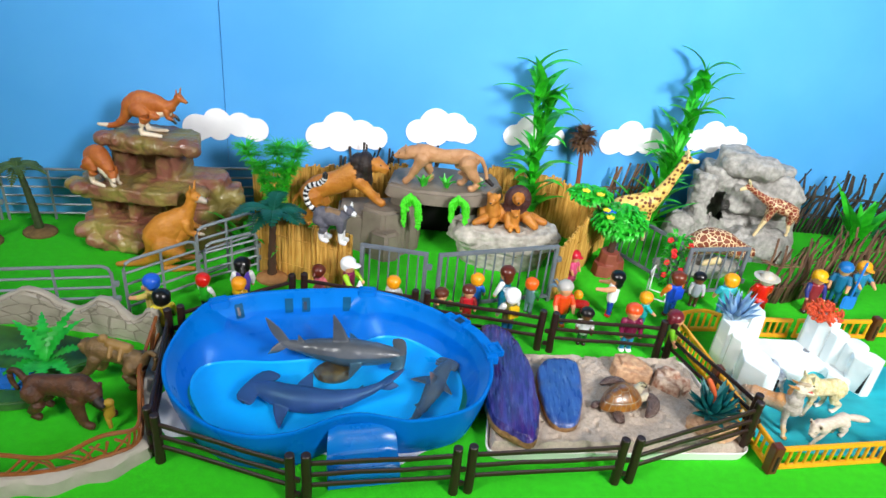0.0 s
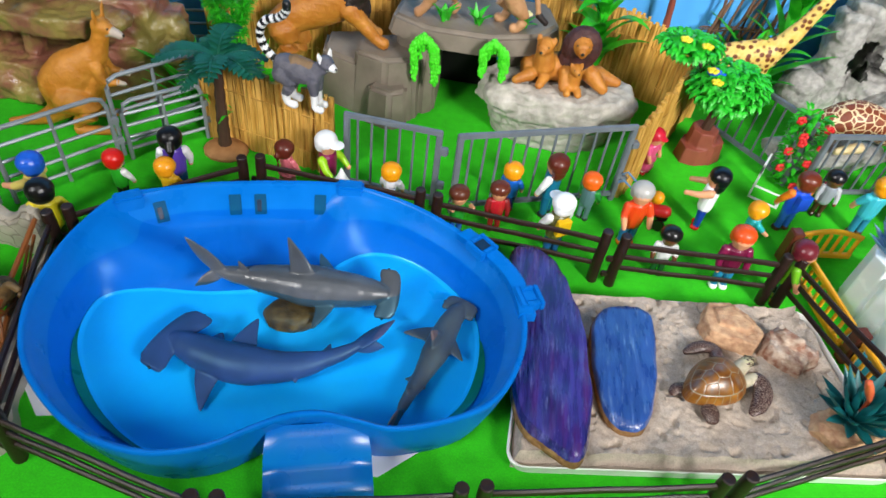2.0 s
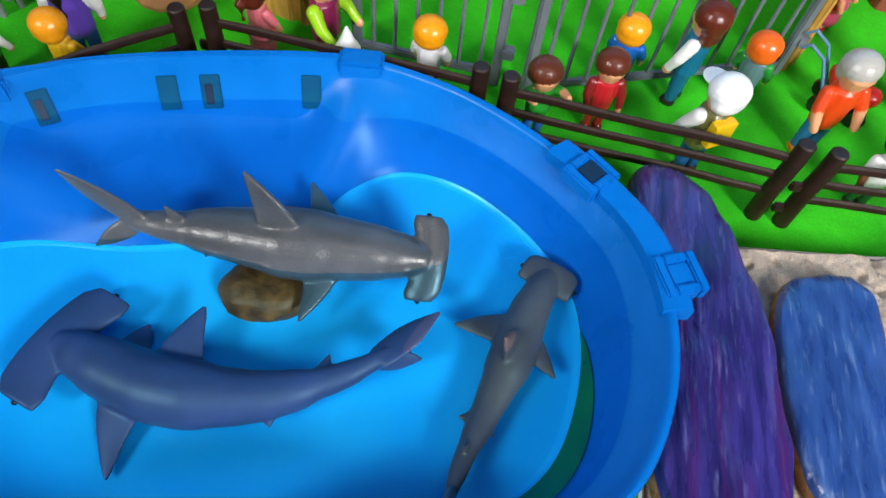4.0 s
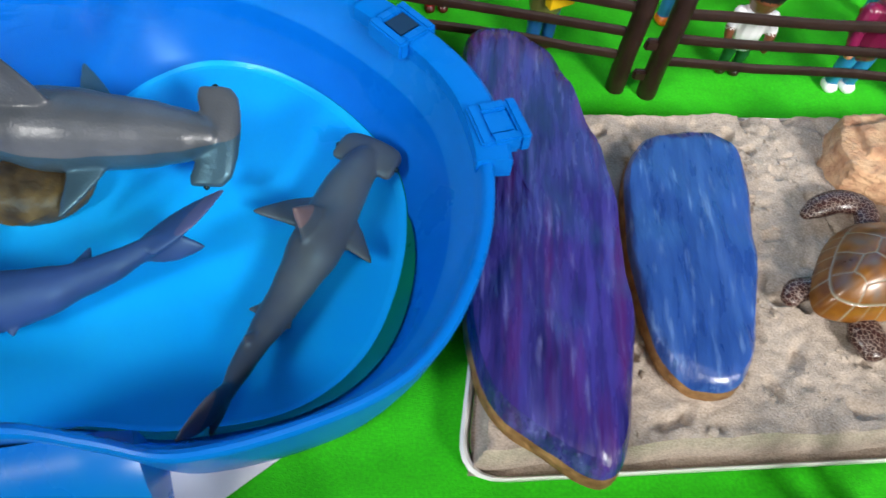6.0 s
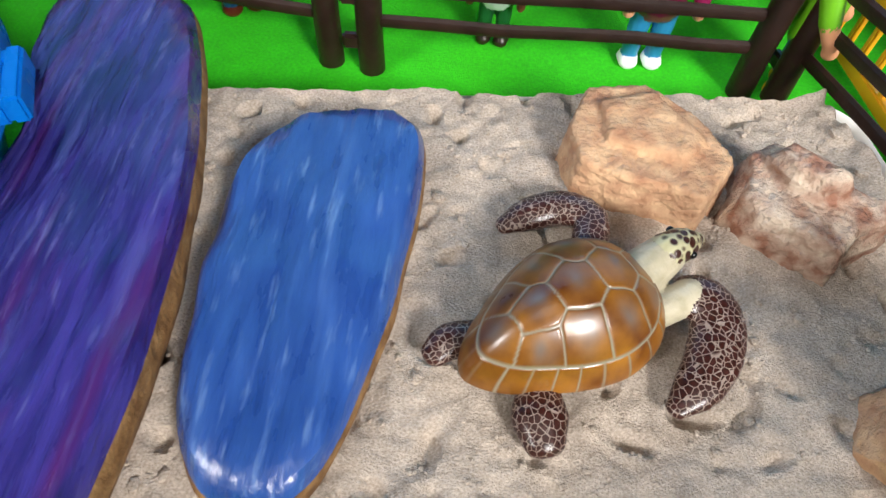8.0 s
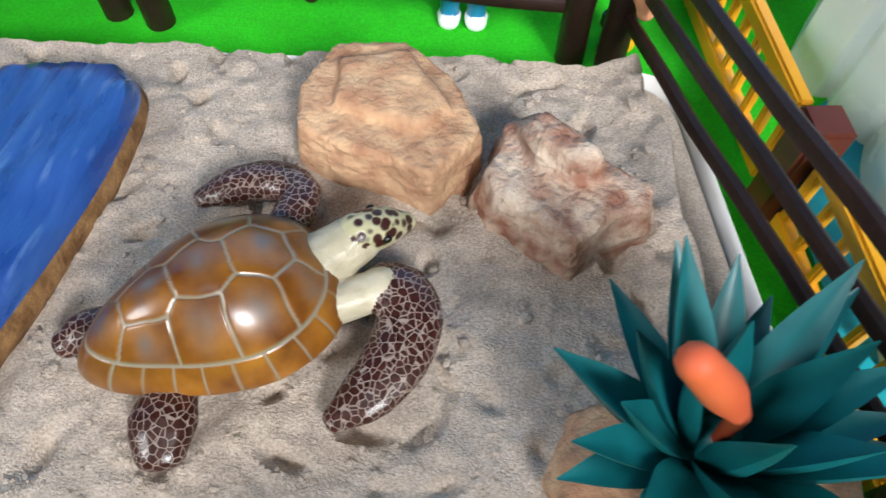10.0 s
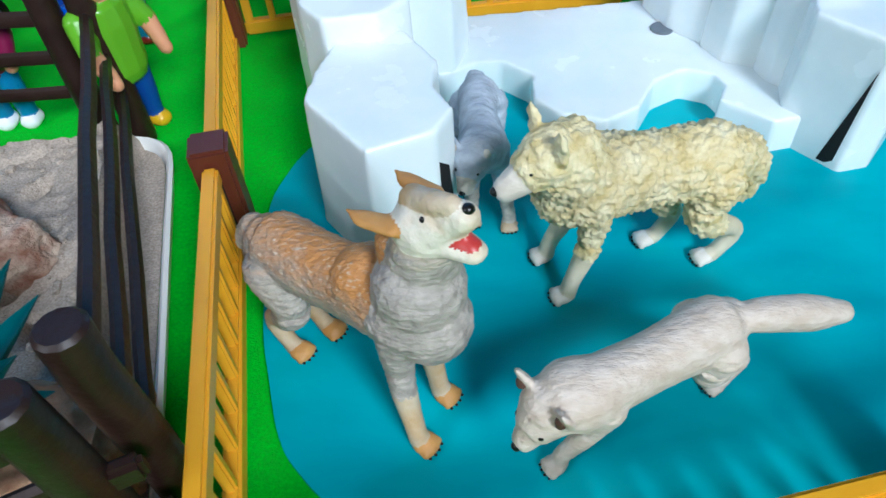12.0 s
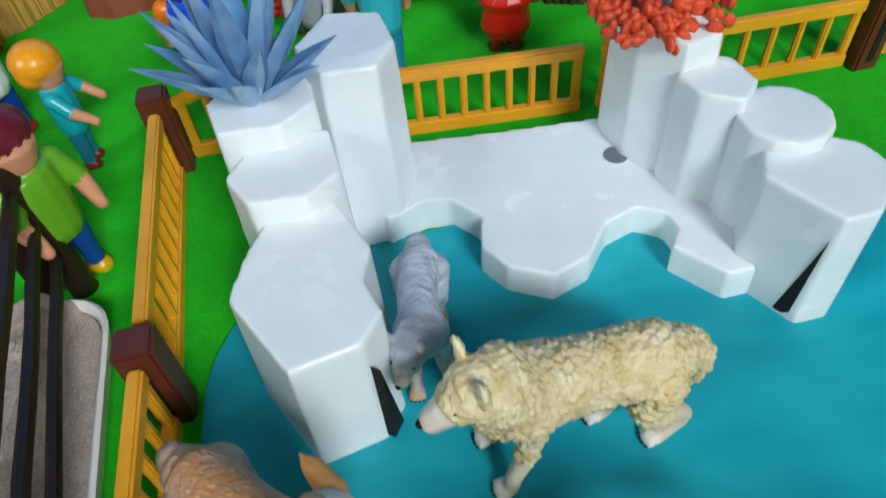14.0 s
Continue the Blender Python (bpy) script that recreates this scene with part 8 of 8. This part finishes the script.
def visitor(label, x, y, yaw, hair, top, legs, shoes, style="short", sleeves=None, child=False, skin=SKIN, arm=20, back=None, skirt=False):
    """A jointed toy visitor in one mesh; yaw is where it faces, arm lifts the arms forward."""
    bm = bmesh.new()
    s = 0.0097 * (0.76 if child else 1.0)
    hs = 1.3 if child else 1.12
    T = Matrix.Scale(s, 4)

    def bx(size, c, mi, bev=0.18, rot=None):
        box(bm, size, (0, 0, 0), T @ Matrix.Translation(c) @ (rot or Matrix()), bevel=0, mi=mi)

    def tb(pts, rad, mi, n=10, flat=1.0):
        tube(bm, [[v * s for v in q] for q in pts], [r * s for r in rad], n, mi, flat)

    def el(c, r, mi, seg=14):
        ell(bm, [v * s for v in c], [v * s for v in r], mi=mi, seg=seg)

    for k in (-1, 1):
        tb([(0.25, k * 0.46, 0.22), (-0.15, k * 0.46, 0.26)], [0.30, 0.34], 4, flat=1.25)
        tb([(-0.05, k * 0.45, 0.5), (0.0, k * 0.44, 1.8), (0.0, k * 0.42, 2.9)], [0.34, 0.42, 0.46], 3, flat=0.95)
        a = radians(arm)
        elbow = (0.1 + 0.9 * math.sin(a), k * 1.28, 4.75 - 0.95 * math.cos(a))
        hand = (0.2 + 1.75 * math.sin(a), k * 1.22, 4.75 - 1.75 * math.cos(a))
        tb([(0, k * 0.98, 4.8), elbow], [0.42, 0.36], 5)
        tb([elbow, hand], [0.34, 0.27], 5 if sleeves else 0)
        el((hand[0] + 0.2 * math.sin(a), hand[1], hand[2] - 0.2 * math.cos(a)), (0.30, 0.24, 0.30), 0, 10)
    tb([(0, 0, 2.65), (0, 0, 3.1), (0, 0, 4.3), (0, 0, 5.0), (0, 0, 5.25)], [1.05 if skirt else 0.72, 0.74, 0.78, 0.72, 0.4], 2, 12, 1.25)
    if skirt:
        tb([(0, 0, 1.3), (0, 0, 2.9)], [1.0, 0.75], 2, 12, 1.2)
    tb([(0, 0, 5.2), (0, 0, 5.6)], [0.36, 0.36], 0)
    hz = 6.05 + (0.1 if child else 0)
    tb([(0, 0, hz - 0.35), (0, 0, hz), (0, 0, hz + 0.35)], [0.72 * hs, 0.84 * hs, 0.74 * hs], 0, 14)
    el((-0.16, 0, hz + 0.34), (0.94 * hs, 0.98 * hs, 0.78 * hs), 1, 16)
    el((-0.36 * hs, 0, hz - 0.05), (0.66 * hs, 0.92 * hs, 0.75 * hs), 1, 14)
    if style == "pony":
        tb([(-0.9, 0, hz + 0.3), (-1.4, 0, hz - 0.3), (-1.35, 0, hz - 1.6)], [0.36, 0.42, 0.2], 1)
        el((-0.95, 0, hz + 0.3), (0.25, 0.3, 0.3), 1, 8)
    if style == "long":
        el((-0.45, 0, hz - 0.6), (0.6, 0.95, 0.9), 1)
    if style == "cap":
        el((0.95, 0, hz + 0.22), (0.78, 0.74, 0.13), 1)
    if style == "hat":
        el((0, 0, hz + 0.30), (1.85, 1.85, 0.17), 1, 20)
    if back:
        bx((0.5, 1.35, 1.6), (-0.95, 0, 4.1), 6)
    bm = solid(bm, 0.0007, 2)
    ob = part("toy_visitor", bm, [plastic(c) for c in (skin, hair, top, legs, shoes, sleeves or top, back or top)])
    ob.matrix_basis = pose(x, y, 0.0003, 0, 0, yaw)
    return tagged(ob, label, "toy figure", "toy visitors")


V = visitor
V("toy visitor with a blue cap and pale yellow shirt reaching out", -0.375, 0.203, 170, "#1f5fd0", "#d8c468", "#38508a", "#3a2a20", arm=70)
V("toy visitor with black hair and a striped yellow vest", -0.351, 0.176, 120, "#101010", "#c8b820", "#4a4030", "#1c1c1c", "short", "#e0d030")
V("toy child with a red cap and green-white shirt", -0.327, 0.240, 70, "#cc1c14", "#2aa028", "#202020", "#202020", child=True, sleeves="#e8e8e8")
V("toy woman with a black ponytail and purple dress", -0.286, 0.262, 110, "#0c0c10", "#5a3fa8", "#2a4aa0", "#202020", "pony", "#eeeef2", arm=12)
V("toy child with orange hair and yellow shirt", -0.283, 0.240, 80, "#e8981a", "#e0b020", "#c84020", "#703018", child=True)
V("toy girl with brown pigtails and pink dress", -0.195, 0.288, 60, "#5a2418", "#d8707c", "#d8707c", "#e8e8e8", "pony", child=True, skirt=True)
V("toy woman with a white cap and magenta top", -0.157, 0.288, -20, "#eceef0", "#7c1a4a", "#7c1a4a", "#702038", "cap", "#98d020", arm=40)
V("toy child with orange hair and white shirt", -0.098, 0.280, 80, "#ee9c14", "#e6e6ea", "#a01818", "#701010", child=True)
V("toy child with brown hair raising both arms", -0.036, 0.262, -70, "#5a2c1c", "#2a9a34", "#2a60c0", "#2a2a2a", child=True, arm=120)
V("toy child with brown hair and a red vest", -0.002, 0.276, -80, "#5e2a1c", "#b81e2a", "#a01a24", "#501010", child=True, sleeves="#7a1a1a")
V("toy child with orange hair and blue shirt", 0.009, 0.308, 70, "#f09c16", "#1f6ad0", "#2a3a80", "#602818", child=True)
V("toy woman with brown hair and teal overalls", 0.045, 0.309, 150, "#5c2418", "#16698c", "#145c7c", "#1e1e1e", "long", "#eef0f2", arm=15)
V("toy visitor with a white cap and yellow bag", 0.050, 0.256, 120, "#f2f4f6", "#5a5a30", "#1c4a8a", "#601818", "cap", "#d8d8d8", back="#e0b41c")
V("toy child with orange-red hair and green scarf", 0.081, 0.311, 60, "#e8641c", "#5a7a80", "#607a84", "#303030", child=True, sleeves="#2a8a3a")
V("toy girl with a red cap and pink patterned dress", 0.148, 0.398, -40, "#cc1e3a", "#d84a80", "#e8d8dc", "#d02020", "cap", child=True, skirt=True)
V("toy visitor with grey hair and an orange-red shirt", 0.120, 0.286, -75, "#b0aeaa", "#d84416", "#2a6aa0", "#d87018", arm=25)
V("toy woman with black hair and white shirt pushing a pram", 0.192, 0.326, 160, "#0a0c12", "#f0f0f2", "#1a3a98", "#c81c14", "long", SKIN, arm=75)
V("small toy child with black hair and dark skin", 0.145, 0.252, -95, "#141414", "#e8e8ea", "#18502a", "#302018", child=True, skin=DARKSKIN)
V("toy visitor with orange hair and a magenta jacket", 0.200, 0.248, -85, "#d8501c", "#6a1438", "#2a80b0", "#f0f0f2", "short", "#7a1844", arm=15)
V("toy child with orange hair and turquoise shirt", 0.231, 0.305, 10, "#f0a018", "#2ab0b8", "#2a7a98", "#802018", child=True, arm=45)
V("toy visitor with brown hair and a blue vest", 0.277, 0.342, 110, "#6a2c18", "#1c50d0", "#2a62c0", "#5a2a18", "short", "#e07818", back="#1c50d0")
V("toy child with black hair and a red scarf", 0.319, 0.372, -100, "#101014", "#9098a0", "#4a2a20", "#302018", child=True, skin=DARKSKIN, sleeves="#b0b4b8", back="#b01c2c")
V("toy keeper with red-brown hair, green shirt and yellow boots", 0.2500, 0.2420, -25, "#6a1c28", "#6ab020", "#1c4a98", "#e0b010", "short", None, back="#1c5ad0")
V("toy visitor with orange hair and turquoise poncho", 0.352, 0.352, 100, "#f4a014", "#3ab0c0", "#2a80a0", "#604020")
V("toy visitor with a straw hat and red robe", 0.406, 0.367, 90, "#c0b8a8", "#cc1c10", "#b01810", "#502010", "hat", skirt=True)
V("toy keeper with a yellow cap and red overalls", 0.488, 0.386, -90, "#eeb014", "#8a2a34", "#8a2a34", "#302020", "cap", "#26307a")
V("toy keeper with a blue hat and blue jacket", 0.540, 0.420, -120, "#1a70b8", "#1a6a94", "#1c5a88", "#202020", "cap")
V("toy keeper with an orange cap holding a blue shovel", 0.572, 0.428, -80, "#f0a418", "#2a84b0", "#2a6a98", "#202020", "cap", arm=60)

# pram, white sign frame, cup, shovel
pram = thing("toy_pram", "small toy pram with black wheels and blue handle", "pram", at=pose(0.146, 0.322, 0, 0, 0, 160))
for cx, cy in ((-0.010, -0.008), (-0.010, 0.008), (0.012, -0.008), (0.012, 0.008)):
    bm = bmesh.new()
    bmesh.ops.create_cone(bm, cap_ends=True, segments=16, radius1=0.006, radius2=0.006, depth=0.003, matrix=pose(cx, cy, 0.006, 90))
    part("wheel", bm, BLACK, pram)
bm = bmesh.new()
tube(bm, [(-0.012, 0, 0.018), (0.006, 0, 0.014), (0.012, 0, 0.026)], [0.006, 0.007, 0.005], 10, flat=1.1)
part("seat", bm, plastic("#c02020"), pram)
bm = bmesh.new()
ell(bm, (0.0, 0, 0.030), (0.0065, 0.0065, 0.0065))
part("head_rest", bm, plastic("#f09c16"), pram)
for q in (-0.007, 0.007):
    bm = bmesh.new()
    tube(bm, [(0.012, q, 0.010), (0.024, q, 0.034), (0.034, q, 0.040), (0.038, q, 0.036)], 0.001, 6)
    part("handle", bm, plastic("#5a80a8"), pram)
seat = thing("white_bench", "folded white plastic bench frame on the felt", "bench", at=pose(0.255, 0.385, 0, 0, 0, 62))
for nm, sz, ce in (("back", (0.024, 0.002, 0.012), (0.012, 0.0, 0.036)), ("leg", (0.002, 0.002, 0.040), (0.001, 0, 0.020)), ("leg", (0.002, 0.002, 0.040), (0.023, 0, 0.020)),
                   ("foot", (0.002, 0.028, 0.002), (0.001, -0.014, 0.001)), ("foot", (0.002, 0.028, 0.002), (0.023, -0.014, 0.001)), ("foot", (0.024, 0.003, 0.002), (0.012, -0.028, 0.001))):
    bm = bmesh.new()
    box(bm, sz, ce, bevel=0.0004)
    part(nm, bm, plastic("#e8eaec"), seat)
shovel = thing("toy_shovel", "bright blue toy shovel held upright", "shovel", at=pose(0.556, 0.408, 0))
bm = bmesh.new()
tube(bm, [(0, 0, 0.02), (0.002, 0, 0.078)], 0.0016, 8)
part("shaft", bm, plastic("#2a80e0"), shovel)
bm = bmesh.new()
box(bm, (0.020, 0.003, 0.022), (0, 0, 0.011), bevel=0.002)
part("blade", bm, plastic("#2a80e0"), shovel)
cup = thing("toy_cup", "small white toy lantern cup on the felt", "cup", at=pose(-0.140, 0.268, 0.0))
bm = bmesh.new()
tube(bm, [(0, 0, 0.001), (0, 0, 0.030), (0, 0, 0.036)], [0.0012, 0.0012, 0.007], 10)
part("stem", bm, plastic("#eceef0"), cup)
bm = bmesh.new()
tube(bm, [(0, 0, 0.037), (0, 0, 0.041), (0, 0, 0.050)], [0.007, 0.0045, 0.001], 10)
part("bowl", bm, plastic("#eceef0"), cup)
bm = bmesh.new()
ell(bm, (0.186, 0.428, 0.108), (0.0065, 0.005, 0.0045))
tube(bm, [(0.190, 0.428, 0.108), (0.198, 0.429, 0.106)], [0.003, 0.0012], 8)
tagged(part("toy_bird", bm, plastic("#1a5ad8")), "small bright blue toy bird in the tree", "toy animal")
